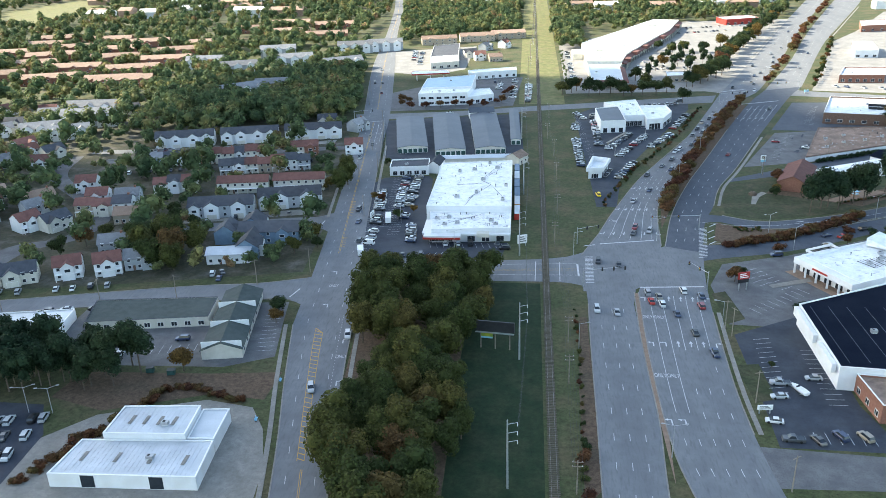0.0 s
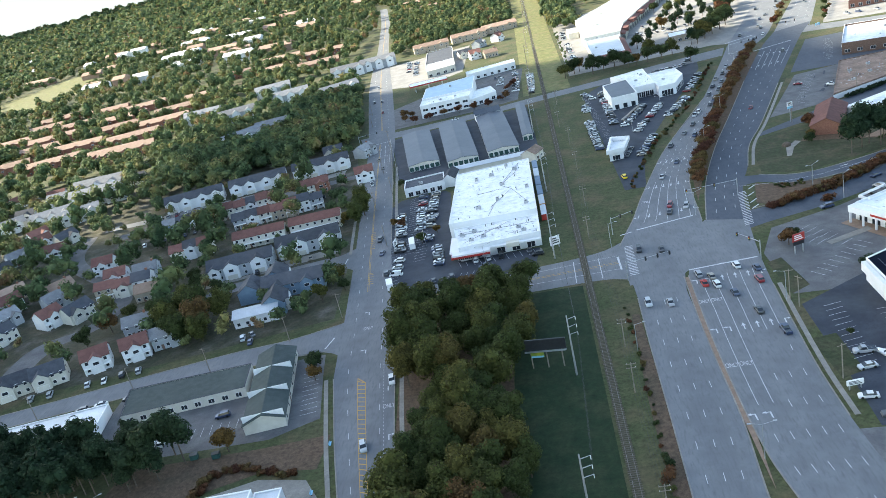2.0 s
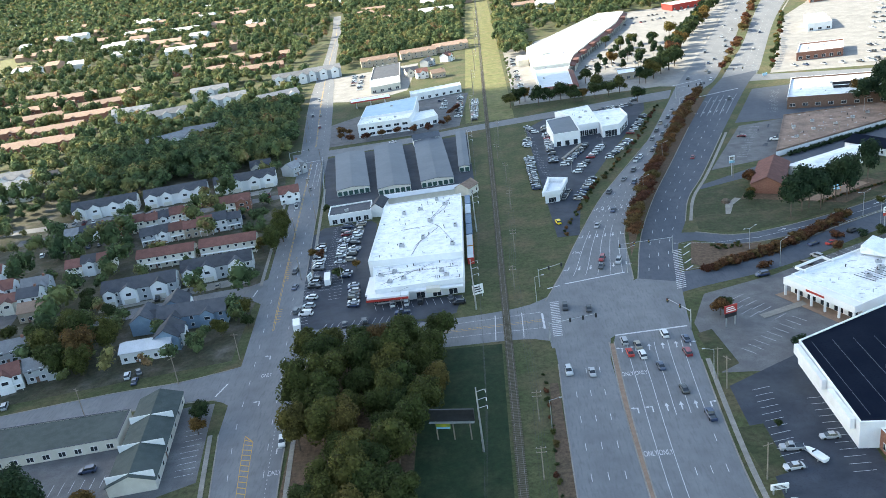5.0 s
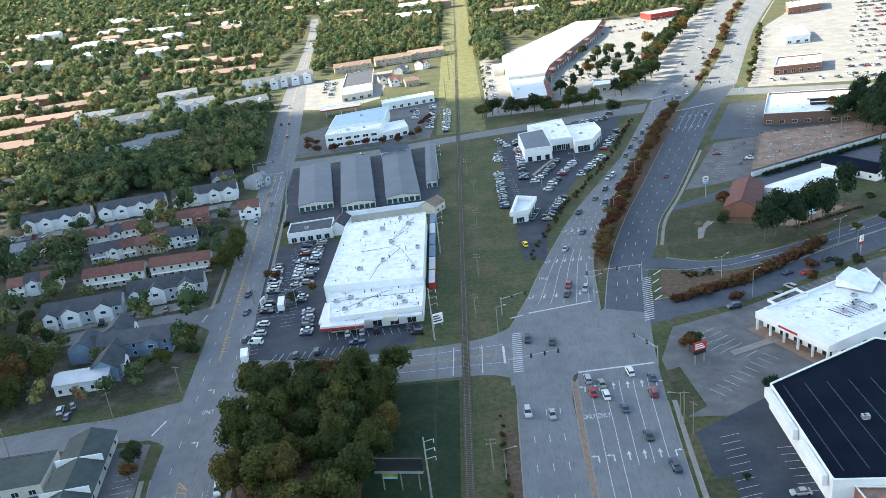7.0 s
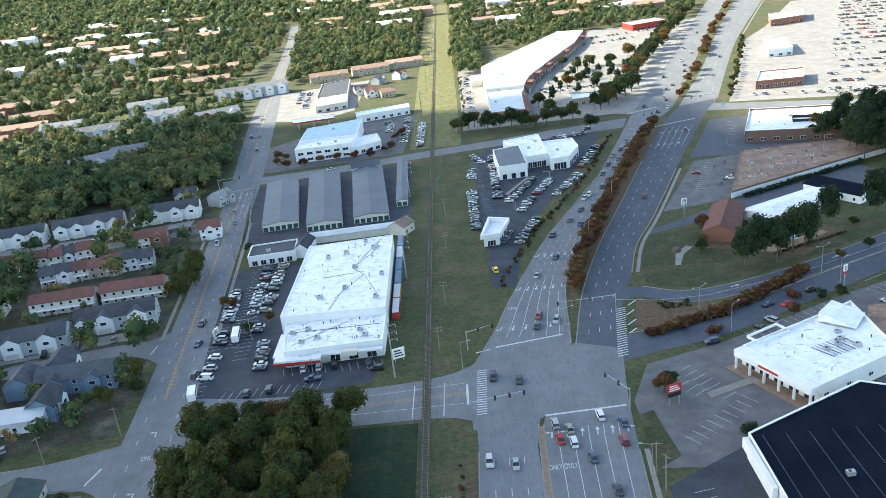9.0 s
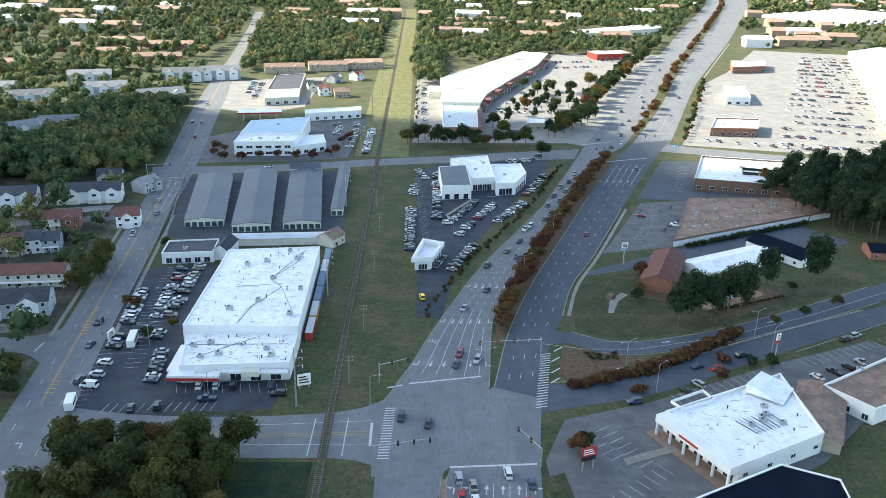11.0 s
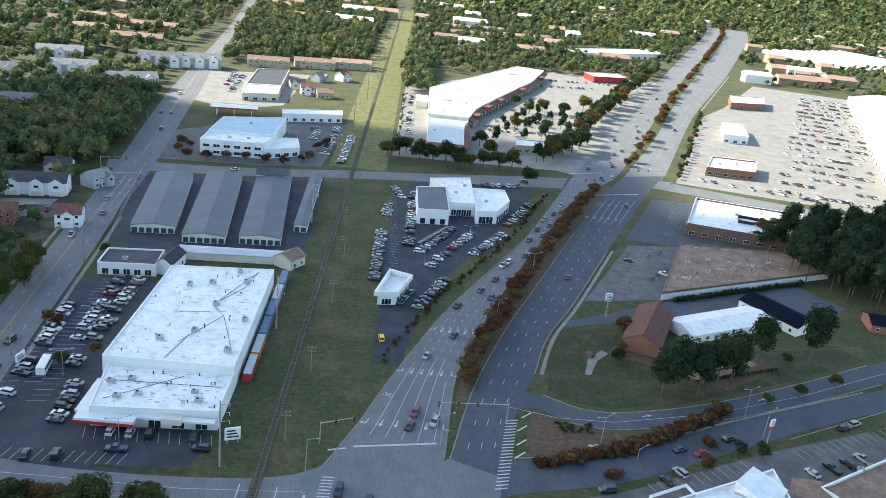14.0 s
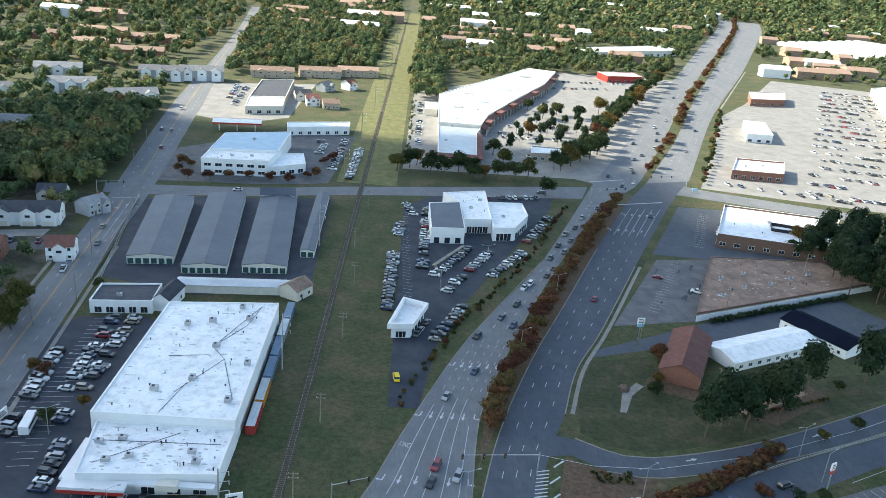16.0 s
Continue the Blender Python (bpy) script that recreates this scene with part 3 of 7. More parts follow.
def cross_gable(o, x, w, yf, depth, h, rh, wall, roof):
    """A front bay whose ridge runs front to back."""
    wl, rf = gable_mesh(depth, w, h, rh, .3)
    for bmx in (wl, rf):
        bmesh.ops.rotate(bmx, verts=bmx.verts, cent=(0, 0, 0), matrix=Matrix.Rotation(radians(90), 3, "Z"))
        bmesh.ops.translate(bmx, verts=bmx.verts, vec=(x, yf + depth / 2, 0))
    part("front_bay", wl, wall, o)
    part("bay_roof", rf, roof, o)


def house(name, label, w, d, h, rh, wall, roof, at, rz=0.0, bays=(), front=3, storeys=1, garage=0, chimney=False, group="", category="house", porch=False):
    """A gabled house: ridge along x, front to -y."""
    o = thing(name, label, category, group, (*at, 0), rz)
    wl, rf = gable_mesh(w, d, h, rh)
    part("wall", wl, wall, o)
    part("roof", rf, roof, o)
    for b in bays:
        bw = b[1]
        cross_gable(o, b[0], bw, -d / 2 - 1.4, d / 2 + 1.2, h, rh * min(.95, bw / d * 1.15), wall if len(b) < 3 else b[2], roof)
        plain_window(o, pose(b[0], -d / 2 - 1.4, h * .6, 0, 0, 0), min(2.2, bw * .5), 1.3)
        if garage:
            window(o, pose(b[0], -d / 2 - 1.4, .05, 0, 0, 0), min(4.6, bw * .75), 2.2, "garage_door", WHITE_TRIM, CREAM_WALL)
    for s in range(storeys):
        z = .9 + s * 2.8
        for i in range(front):
            x = -w / 2 + w * (i + .5) / front
            if all(abs(x - b[0]) > b[1] / 2 for b in bays):
                plain_window(o, pose(x, -d / 2, z, 0, 0, 0), 1.3, 1.4)
        plain_window(o, pose(w / 2, 0, z, 0, 0, 90), 1.1, 1.3)
    if porch:
        part("porch", boxes((-w / 2 + .3, w / 2 - .3, -d / 2 - 1.5, -d / 2 - .003, 2.5, 2.7), *((x, x + .18, -d / 2 - 1.45, -d / 2 - 1.27, 0, 2.5) for x in np.linspace(-w / 2 + .4, w / 2 - .6, max(3, int(w / 4))))), WHITE_TRIM, o)
    part("door", boxes((-w * .18 - .5, -w * .18 + .5, -d / 2 - .05, -d / 2 + .1, .05, 2.1)), BROWN_BRICK, o)
    if chimney:
        part("chimney", boxes((w * .28, w * .28 + .9, -.4, .4, h, h + rh + .9)), BRICK, o)
    KEEP_CLEAR.append((*at, max(w, d) * .55))
    return o


def place_house(ob, x, y, rz, r=8):
    KEEP_CLEAR.append((x, y, r))
    return copy_thing(ob, pose(x, y, 0, 0, 0, rz))


# the white store
st, P = flat("store", "long white store with a bright white flat roof", [(-50.5, 321), (-14, 321), (-15, 391), (-50, 386.5)], 8, WHITE_WALL, WHITE_ROOF, .35)
sf, P = flat("store_annex", "low white front part of the store with red canopy", [(-46, 299.5), (-14, 302), (-14, 320.9), (-49, 320.9)], 5.6, WHITE_WALL, WHITE_ROOF, .3)
cx, cy = sf.location.x, sf.location.y
part("front_canopy", boxes((-49 - cx, -34 - cx, 296.5 - cy, 300 - cy, 3.3, 4.1), (-34 - cx, -14.2 - cx, 299 - cy, 301 - cy, 3.5, 4.1)), WHITE_WALL, sf, "white canopy with a sloping front")
part("canopy_band", boxes((-49.1 - cx, -34 - cx, 296.3 - cy, 296.49 - cy, 2.6, 3.4), (-49.3 - cx, -49.11 - cx, 296.3 - cy, 316 - cy, 2.6, 3.4)), RED_TRIM, sf, "red fascia band")
part("canopy_side", boxes((-50 - cx, -46.3 - cx, 300.1 - cy, 316 - cy, 3.3, 4.0)), WHITE_WALL, sf)
side_row(sf, (-48.5 - cx, 299.2 - cy), (-36 - cx, 300 - cy), 6, 1.7, 1.7, .6)
side_row(sf, (-33 - cx, 300.5 - cy), (-15 - cx, 301.9 - cy), 3, 3.2, 2.6, .1)
part("entrance_portal", boxes((-27.5 - cx, -22.5 - cx, 298.4 - cy, 301 - cy, 2.9, 4.6)), CREAM_WALL, sf, "tan entrance fascia")

# storage buildings
def storage_row(pts, label, ndoor, h=3.3, rh=1.0):
    (ax, ay), (bx, by), (ex, ey), (dx, dy) = pts
    cx, cy = (ax + bx + ex + dx) / 4, (ay + by + ey + dy) / 4
    m0, m1 = Vector(((ax + bx) / 2, (ay + by) / 2)), Vector(((dx + ex) / 2, (dy + ey) / 2))
    L, W = (m1 - m0).length, math.dist((ax, ay), (bx, by))
    a = math.degrees(math.atan2((m1 - m0).y, (m1 - m0).x))
    o = thing("storage_building", label, "storage building", "storage rows", (cx, cy, 0), a)
    wl, rf = gable_mesh(L, W, h, rh, .25)
    part("wall", wl, CREAM_WALL, o)
    part("roof", rf, GREY_METAL, o, "dark grey standing-seam metal roof")
    rib = bmesh.new()
    nrib = int(L / 1.9)
    for i in range(nrib):
        x = -L / 2 + (i + .5) * L / nrib
        for s in (-1, 1):
            v = [rib.verts.new((x + u, s * yy, zz)) for u, yy, zz in ((-.04, 0, h + rh + .22), (.04, 0, h + rh + .22), (.04, W / 2 + .2, h + .12), (-.04, W / 2 + .2, h + .12))]
            rib.faces.new(v)
    tagged(part("roof_seams", rib, GREY_METAL, o), kind="stuff")
    part("expansion_band", boxes((-.5, .5, -W / 2 - .3, W / 2 + .3, h - .2, h + .12)), GREY_METAL, o)
    for i in range(ndoor):
        y = W / 2 - (i + .5) * W / ndoor
        window(o, pose(-L / 2, y, 0.02, 0, 0, -90), W / ndoor * .84, 2.5, "garage_door", WHITE_TRIM, GREEN_DOOR)
    KEEP_CLEAR.append((cx, cy, L / 2))
    return o


storage_row([(-80, 432), (-64, 438), (-75, 511), (-92, 504)], "grey-roofed storage row with green roller doors", 6)
storage_row([(-58, 427), (-42, 432), (-52, 519), (-70, 513)], "long grey-roofed storage row with green roller doors", 6)
storage_row([(-36, 431), (-20, 436), (-28, 522), (-46, 518)], "storage row with grey roof beside the rail strip", 6)
storage_row([(-17, 452), (-11.5, 453), (-14, 530), (-20, 529)], "narrow grey storage row along the fence", 2, 3.0, .5)
sh = thing("storage_shed", "long low shed with a pale metal roof", "shed", at=(-34, 416.5, 0), rz=5.5)
wl, rf = gable_mesh(43, 6.5, 3.2, .7)
part("wall", wl, CREAM_WALL, sh)
part("roof", rf, SILVER_METAL, sh)
o, P = flat("office_shop", "small white shop with a dark flat roof", [(-78, 391), (-58, 393.5), (-59, 408), (-79, 405)], 4.2, WHITE_WALL, DARK_SHINGLE, .5)
side_row(o, P[0], P[1], 5, 2.4, 2.3, .2)
o = house("gatehouse", "white gabled end house with dark roof", 13, 6, 4.5, 2.2, WHITE_WALL, DARK_SHINGLE, (-55, 402), 83, front=2)
o = house("storage_office", "gabled brown-roofed office behind the store", 9, 8, 4, 2.2, CREAM_WALL, BROWN_GRAVEL, (-13, 416), 60, front=2)
o = house("storage_gable", "white gabled end of a storage row", 16, 7, 4.4, 2.4, WHITE_WALL, GREY_METAL, (-38, 521), 10, front=3)

# two-storey white building and its neighbours
o, P = flat("showroom", "two-storey white building with ribbon windows", [(-84, 556), (-50, 559.5), (-48, 578), (-84, 574)], 8, WHITE_WALL, WHITE_ROOF, .7)
for z in (1.0, 4.6):
    side_row(o, P[0], P[1], 6, 3.6, 1.7, z)
    side_row(o, P[3], P[0], 3, 2.5, 1.7, z)
o, P = flat("showroom_hall", "hall with a pale blue metal roof", [(-84, 574.3), (-48, 578.3), (-48, 624), (-84, 610)], 9, WHITE_WALL, BLUE_METAL, .2)
o, P = flat("showroom_wing", "single-storey white wing with a white roof", [(-49.8, 559.5), (-32, 572), (-36, 592), (-47.7, 588)], 4.8, WHITE_WALL, WHITE_ROOF, .5)
side_row(o, P[0], P[1], 4, 3, 2.2, .4)
o = thing("fuel_canopy", "red-edged fuel station canopy on posts", "fuel station", at=(-87, 655, 0), rz=10)
part("canopy", boxes((-15, 15, -6, 6, 5, 5.9)), WHITE_ROOF, o)
part("canopy_edge", ring([(-15.2, -6.2), (15.2, -6.2), (15.2, 6.2), (-15.2, 6.2)], 4.95, 6.0, .19), RED_TRIM, o, "red fascia band")
for x in (-11, 0, 11):
    for y in (-3, 3):
        part("post", boxes((x - .2, x + .2, y - .2, y + .2, 0, 5)), WHITE_TRIM, o)
o, P = flat("long_shop", "long white single-storey building", [(-55, 651), (-17, 665), (-18, 678), (-57, 664)], 5, WHITE_WALL, WHITE_ROOF, .5)
side_row(o, P[0], P[1], 7, 2.4, 2.0, .5)
o, P = flat("corner_shop", "white-roofed shop on the sunlit lot", [(-92, 702), (-68, 711), (-71, 742), (-96, 735)], 5, CREAM_WALL, WHITE_ROOF, .5)
side_row(o, P[0], P[1], 4, 3, 2.2, .3)
o, P = flat("dark_shop", "shop with a dark grey flat roof", [(-96, 736), (-71, 743), (-76, 815), (-100, 803)], 5, TAN_WALL, DARK_SHINGLE, .5)
side_row(o, P[3], P[0], 9, 3, 2.2, .3)

# car dealer
o, P = flat("dealer_workshop", "white workshop box with a grey metal roof", [(36, 479), (51, 481), (50, 519), (35, 514)], 7, WHITE_WALL, GREY_METAL, .3)
side_row(o, P[0], P[1], 3, 2.6, 2.9, .05, "garage_door")
o, P = flat("dealer_hall", "white dealer hall with a stepped flat roof", [(51.2, 495), (64, 497), (63.5, 541), (42, 533), (50.3, 519)], 6.4, WHITE_WALL, WHITE_ROOF, .5)
side_row(o, P[0], P[1], 4, 2.4, 3.2, .1)
o, P = flat("dealer_showroom", "white dealer showroom with a drive-through canopy", [(64.2, 487), (74, 489), (82, 508), (81, 526), (64, 524)], 5.6, WHITE_WALL, WHITE_ROOF, .9)
side_row(o, P[0], P[1], 2, 3.5, 3.6, .1)
side_row(o, P[1], P[2], 5, 3, 3.2, .1)
o = thing("dealer_ramp", "long pale car ramp rail", "display ramp", at=(44, 462, 0), rz=62)
part("deck", boxes((-14, 14, -.7, .7, 1.6, 1.9)), CONCRETE, o)
for x in (-12, -4, 4, 12):
    part("leg", boxes((x - .2, x + .2, -.5, .5, 0, 1.6)), CONCRETE, o)
o, P = flat("kiosk", "small white sales kiosk with a flared parapet roof", [(23, 387.5), (29.5, 388.5), (34, 404), (27, 407)], 3.6, WHITE_WALL, WHITE_ROOF, .2)
part("flared_parapet", ring(inset(P, -1.1), 3.9, 5.8, 1.0), WHITE_WALL, o, "white flared fascia")
side_row(o, P[0], P[1], 2, 2.2, 2.4, .1)
side_row(o, P[1], P[2], 4, 2.6, 2.4, .1)

# strip mall and the large centre
wing, PW = flat("strip_mall_wing", "low grey-white roofed wing of the strip mall", [(40, 613), (63, 614), (66, 672), (69.5, 689), (41, 689)], 5.4, CREAM_WALL, SILVER_METAL, .4)
o, P = flat("strip_mall", "long white-roofed strip mall with red-brown arcade", [(40.5, 689.3), (69.6, 689.3), (77, 725), (105, 798), (137, 877), (158, 953), (132, 962), (54, 812), (42, 790)], 7.4, CREAM_WALL, WHITE_ROOF, .5)
ox, oy = o.location.x, o.location.y
part("loading_bay", boxes((31.5 - ox, 40.6 - ox, 742 - oy, 768 - oy, 0, 5.2)), CREAM_WALL, o, "cream loading bay at the rear")
for k, (x, y, w, d) in enumerate(((46, 705, 8, 4), (52, 742, 6, 9), (70, 770, 11, 4), (62, 800, 8, 5), (92, 830, 12, 4), (118, 905, 10, 5))):
    part("roof_step", boxes((x - ox, x + w - ox, y - oy, y + d - oy, 7.404, 8.4 + .3 * (k % 3))), CREAM_WALL if k % 2 else WHITE_WALL, o, "raised roof parapet block")


def arcade(o, p, q, n, h, tower):
    """A covered walk along a shop front: pitched tile roof, columns, and one taller gabled bay."""
    p, q = Vector(p), Vector(q)
    d = (q - p).normalized()
    nn = Vector((d.y, -d.x))
    rf = bmesh.new()
    v = [rf.verts.new((*(p + nn * a + d * e), z)) for a, e, z in ((.05, .1, h), (4.2, .1, h - 1.5), (4.2, 0, h - 1.9), (.05, 0, h - 1.9))]
    w = [rf.verts.new((*(q + nn * a - d * e), z)) for a, e, z in ((.05, .1, h), (4.2, .1, h - 1.5), (4.2, 0, h - 1.9), (.05, 0, h - 1.9))]
    for i in range(4):
        j = (i + 1) % 4
        rf.faces.new((v[i], v[j], w[j], w[i]))
    rf.faces.new(v[::-1])
    rf.faces.new(w)
    bmesh.ops.recalc_face_normals(rf, faces=rf.faces)
    part("arcade_roof", rf, RED_SHINGLE, o, "red-brown tiled arcade roof")
    L = (q - p).length
    for i in range(n):
        c = p + d * (L * (i + .5) / n) + nn * 3.9
        part("column", boxes((c.x - .25, c.x + .25, c.y - .25, c.y + .25, 0, h - 1.9)), CREAM_WALL, o)
    for f in tower:
        c = p + d * L * f
        tw = prism([tuple(c - d * 5 + nn * .1), tuple(c + d * 5 + nn * .1), tuple(c + d * 5 + nn * 5.5), tuple(c - d * 5 + nn * 5.5)], h - 2.2, h + .6)
        part("gable_bay", tw, RED_SHINGLE, o, "taller red-brown tiled bay")


for i, n in ((1, 6), (2, 9), (3, 10), (4, 9)):
    side_row(o, P[i], P[i + 1], n, 4.2, 3.0, .2)
    arcade(o, P[i], P[i + 1], n, 6.6, (.5,) if i != 2 else (.25, .7))
for i, n in ((1, 6),):
    side_row(wing, PW[i], PW[i + 1], n, 4.2, 3.0, .2)
    arcade(wing, PW[i], PW[i + 1], n, 6.2, ())
arcade(wing, (PW[0][0] - .5, PW[0][1]), (PW[1][0] + 3.8, PW[1][1]), 4, 6.4, ())
o, P = flat("pad_restaurant", "small pale restaurant on the strip mall car park", [(98, 634), (118, 636), (120, 652), (100, 652)], 4.6, TAN_WALL, WHITE_ROOF, .6)
side_row(o, P[0], P[1], 4, 2.6, 2, .6)
o, P = flat("bank", "brick bank with a white roof and dark windows", [(222, 627), (254, 626), (267, 657), (236, 659)], 5, BRICK, WHITE_ROOF, .9)
side_row(o, P[0], P[1], 6, 2.6, 2.2, .8)
side_row(o, P[1], P[2], 5, 2.6, 2.2, .8)
o, P = flat("drive_in", "small bright white building on the sunlit lot", [(271, 736), (291, 737), (303, 785), (286, 786)], 6, WHITE_WALL, WHITE_ROOF, .5)
side_row(o, P[0], P[1], 3, 3, 2, .5)
o, P = flat("brick_shop", "low red-brick shop with pale roof", [(332, 893), (368, 903), (385, 945), (345, 935)], 6, BRICK, WHITE_ROOF, .5)
side_row(o, P[0], P[1], 4, 3, 2, .6)
o, P = flat("shopping_centre", "very large white-roofed shopping centre with tan front", [(330, 588), (480, 585), (660, 1000), (560, 1050), (505, 1010)], 8, CREAM_WALL, WHITE_ROOF, .6)
side_row(o, P[4], P[0], 26, 7, 3.5, .2)
o, P = flat("north_store", "long low store behind the trees", [(225, 1134), (359, 1225), (345, 1262), (212, 1165)], 7, CREAM_WALL, WHITE_ROOF, .5)
side_row(o, P[0], P[1], 14, 4, 3, .3)
o, P = flat("red_shop", "shop with a bright red front", [(212, 962), (250, 976), (244, 1000), (206, 986)], 6, RED_TRIM, WHITE_ROOF, .5)
side_row(o, P[0], P[1], 5, 3, 2.4, .2)
for i in range(9):
    b = house("glasshouse", "long white ridged shed roof in sunlight", 150, 12, 3.5, 2.6, WHITE_WALL, WHITE_ROOF, (640 + 24 * i, 1420 + 17 * i), 128, front=3, group="ridged sheds", category="shed")

# brick restaurant, flat roof yard, school
o, P = flat("restaurant", "brick restaurant with a bright white roof", [(171, 501), (222, 489), (246, 536), (190, 548)], 6, BROWN_BRICK, WHITE_ROOF, .9)
side_row(o, P[0], P[1], 8, 2.8, 1.8, 1.2)
side_row(o, P[3], P[0], 7, 2.6, 1.8, 1.2)
part("roof_screen", ring([(-6, -6), (14, -11), (17, -3), (-3, 3)], 6.02, 7.6, .15), DARK_METAL, o, "dark rooftop screen")
o, P = flat("gravel_roof_building", "low building with a brown gravel roof", [(137, 419.5), (224, 461.5), (214, 484), (162, 481)], 2.2, BROWN_BRICK, BROWN_GRAVEL, .25, BROWN_GRAVEL)
o = thing("school_wing", "school wing with a long white gabled roof", "school", at=(153, 395, 0), rz=27)
wl, rf = gable_mesh(42, 14, 3.4, 1.6)
part("wall", wl, WHITE_WALL, o)
part("roof", rf, WHITE_ROOF, o)
for i in range(9):
    window(o, pose(-18 + 4.4 * i, -7, .9), 1.8, 1.4)
KEEP_CLEAR.append((153, 395, 20))
o = house("school_house", "brick schoolhouse with a brown-red gabled roof", 32, 13, 4.2, 3.2, BRICK, RED_SHINGLE, (122, 383), 66, front=6)
o = house("school_hall", "hall with a black gabled roof and white walls", 27, 14, 3.6, 2.2, WHITE_WALL, BLACK_ROOF, (181, 409), -58, front=5)
o = house("brick_annex", "low red-brick building with a black roof beside the pines", 28, 12, 3.4, 2.0, BRICK, BLACK_ROOF, (232.4, 408.3), -10, front=6)
o = thing("boundary_wall", "white boundary wall beside the gravel-roof building", "wall", at=(136, 416.6, 0), rz=25.8)
part("wall", boxes((0, 100, -.15, .15, 0, 2.6)), WHITE_WALL, o)
part("coping", boxes((0, 100, -.22, .22, 2.604, 2.7)), CONCRETE, o)

# corner shops, south-east
o, P = flat("corner_market", "white corner market with a colonnade front", [(92.5, 276), (104.5, 252), (132, 266), (133, 297), (120, 290)], 5.6, WHITE_WALL, WHITE_ROOF, .7)
q, r = Vector(P[0]), Vector(P[1])
d = (r - q).normalized()
nn = Vector((d.y, -d.x))
part("colonnade_roof", prism([tuple(q), tuple(q + nn * 3.4), tuple(r + nn * 3.4), tuple(r)], 4.0, 6.2), WHITE_WALL, o, "white colonnade fascia")
for i in range(6):
    c = q + d * (.6 + (r - q).length * .96 * i / 5) + nn * 3
    part("column", boxes((c.x - .3, c.x + .3, c.y - .3, c.y + .3, 0, 4)), WHITE_WALL, o)
side_row(o, P[0], P[1], 5, 3.4, 2.8, .1)
side_row(o, P[1], P[2], 4, 1.8, 1.2, 2)
part("sign_board", prism([tuple(q + d * 9 + nn * 3.42), tuple(q + d * 16 + nn * 3.42), tuple(q + d * 16 + nn * 3.5), tuple(q + d * 9 + nn * 3.5)], 4.7, 5.4), RED_TRIM, o, "red lettered sign as a plain bar")
mx_, my_ = o.location.x, o.location.y
wedge = bmesh.new()
wv = [wedge.verts.new(p) for p in ((2, 10, 6.32), (10, 3, 6.32), (17, 12, 6.32), (9, 17, 6.32), (9, 17, 9.2), (2, 10, 9.2))]
for f in ((0, 1, 2, 3), (5, 4, 2, 1), (0, 5, 1), (3, 2, 4), (0, 3, 4, 5)):
    wedge.faces.new([wv[i] for i in f])
bmesh.ops.recalc_face_normals(wedge, faces=wedge.faces)
part("sloping_roof", wedge, WHITE_ROOF, o, "sloping white roof panel")
part("low_parapet", ring([(-19, 1), (-8, 6), (-10, 11), (-21, 5)], 5.62, 6.5, .25), WHITE_WALL, o, "white parapet round the lower roof")
for k in range(9):
    part("pipe_run", prism([(-6 + k * 1.3, -4 + k * .6), (-5.9 + k * 1.3, -3.9 + k * .6), (-2 + k * 1.2, -10 + k * .5), (-2.1 + k * 1.2, -10.1 + k * .5)], 5.7, 5.85), GALV if k % 2 else DARK_METAL, o, "roof pipe run")
part("apron", prism([tuple(q + nn * .02 - d * 1), tuple(q + nn * 5.2 - d * 1.5), tuple(r + nn * 5.2 + d * 2), tuple(r + nn * .02 + d * 1)], 0, .14), BRICKPAVE, o, "brick-paved walk under the colonnade")
o = house("market_annex", "low annex with a dark brown roof", 30, 13, 3.6, 1.6, TAN_WALL, BROWN_GRAVEL, (138, 281), 62, front=5)
o, P = flat("brown_roof_shops", "white-walled shops with a brown flat roof", [(144, 292), (153, 279), (202, 305), (201, 326), (169, 307)], 4.6, WHITE_WALL, BROWN_GRAVEL, .8)
side_row(o, P[0], P[1], 3, 2, 2, .5)
o, P = flat("black_roof_hall", "large hall with a black membrane roof and white walls", [(79, 233), (78.5, 194), (118, 190), (126, 245), (114, 251)], 7, WHITE_WALL, BLACK_ROOF, .3)
hx, hy = o.location.x, o.location.y
part("side_canopy", boxes((77.3 - hx, 78.5 - hx, 213 - hy, 232 - hy, 4.2, 6.9)), WHITE_WALL, o, "white boxed awning")
part("side_canopy", boxes((77.1 - hx, 78.3 - hx, 196 - hy, 209 - hy, 4.2, 6.9)), WHITE_WALL, o, "white boxed awning")
for k in range(6):
    part("roof_seam", boxes((82 - hx + k * 5.5, 82.12 - hx + k * 5.5, 197 - hy, 232 - hy, 7.002, 7.03)), GREY_METAL, o)
o, P = flat("brick_office", "small red-brick office with a flat roof", [(83, 193.5), (84, 178), (110, 174), (112, 189.5)], 5, BRICK, BROWN_GRAVEL, .5)
side_row(o, P[0], P[1], 3, 2, 1.8, .8)

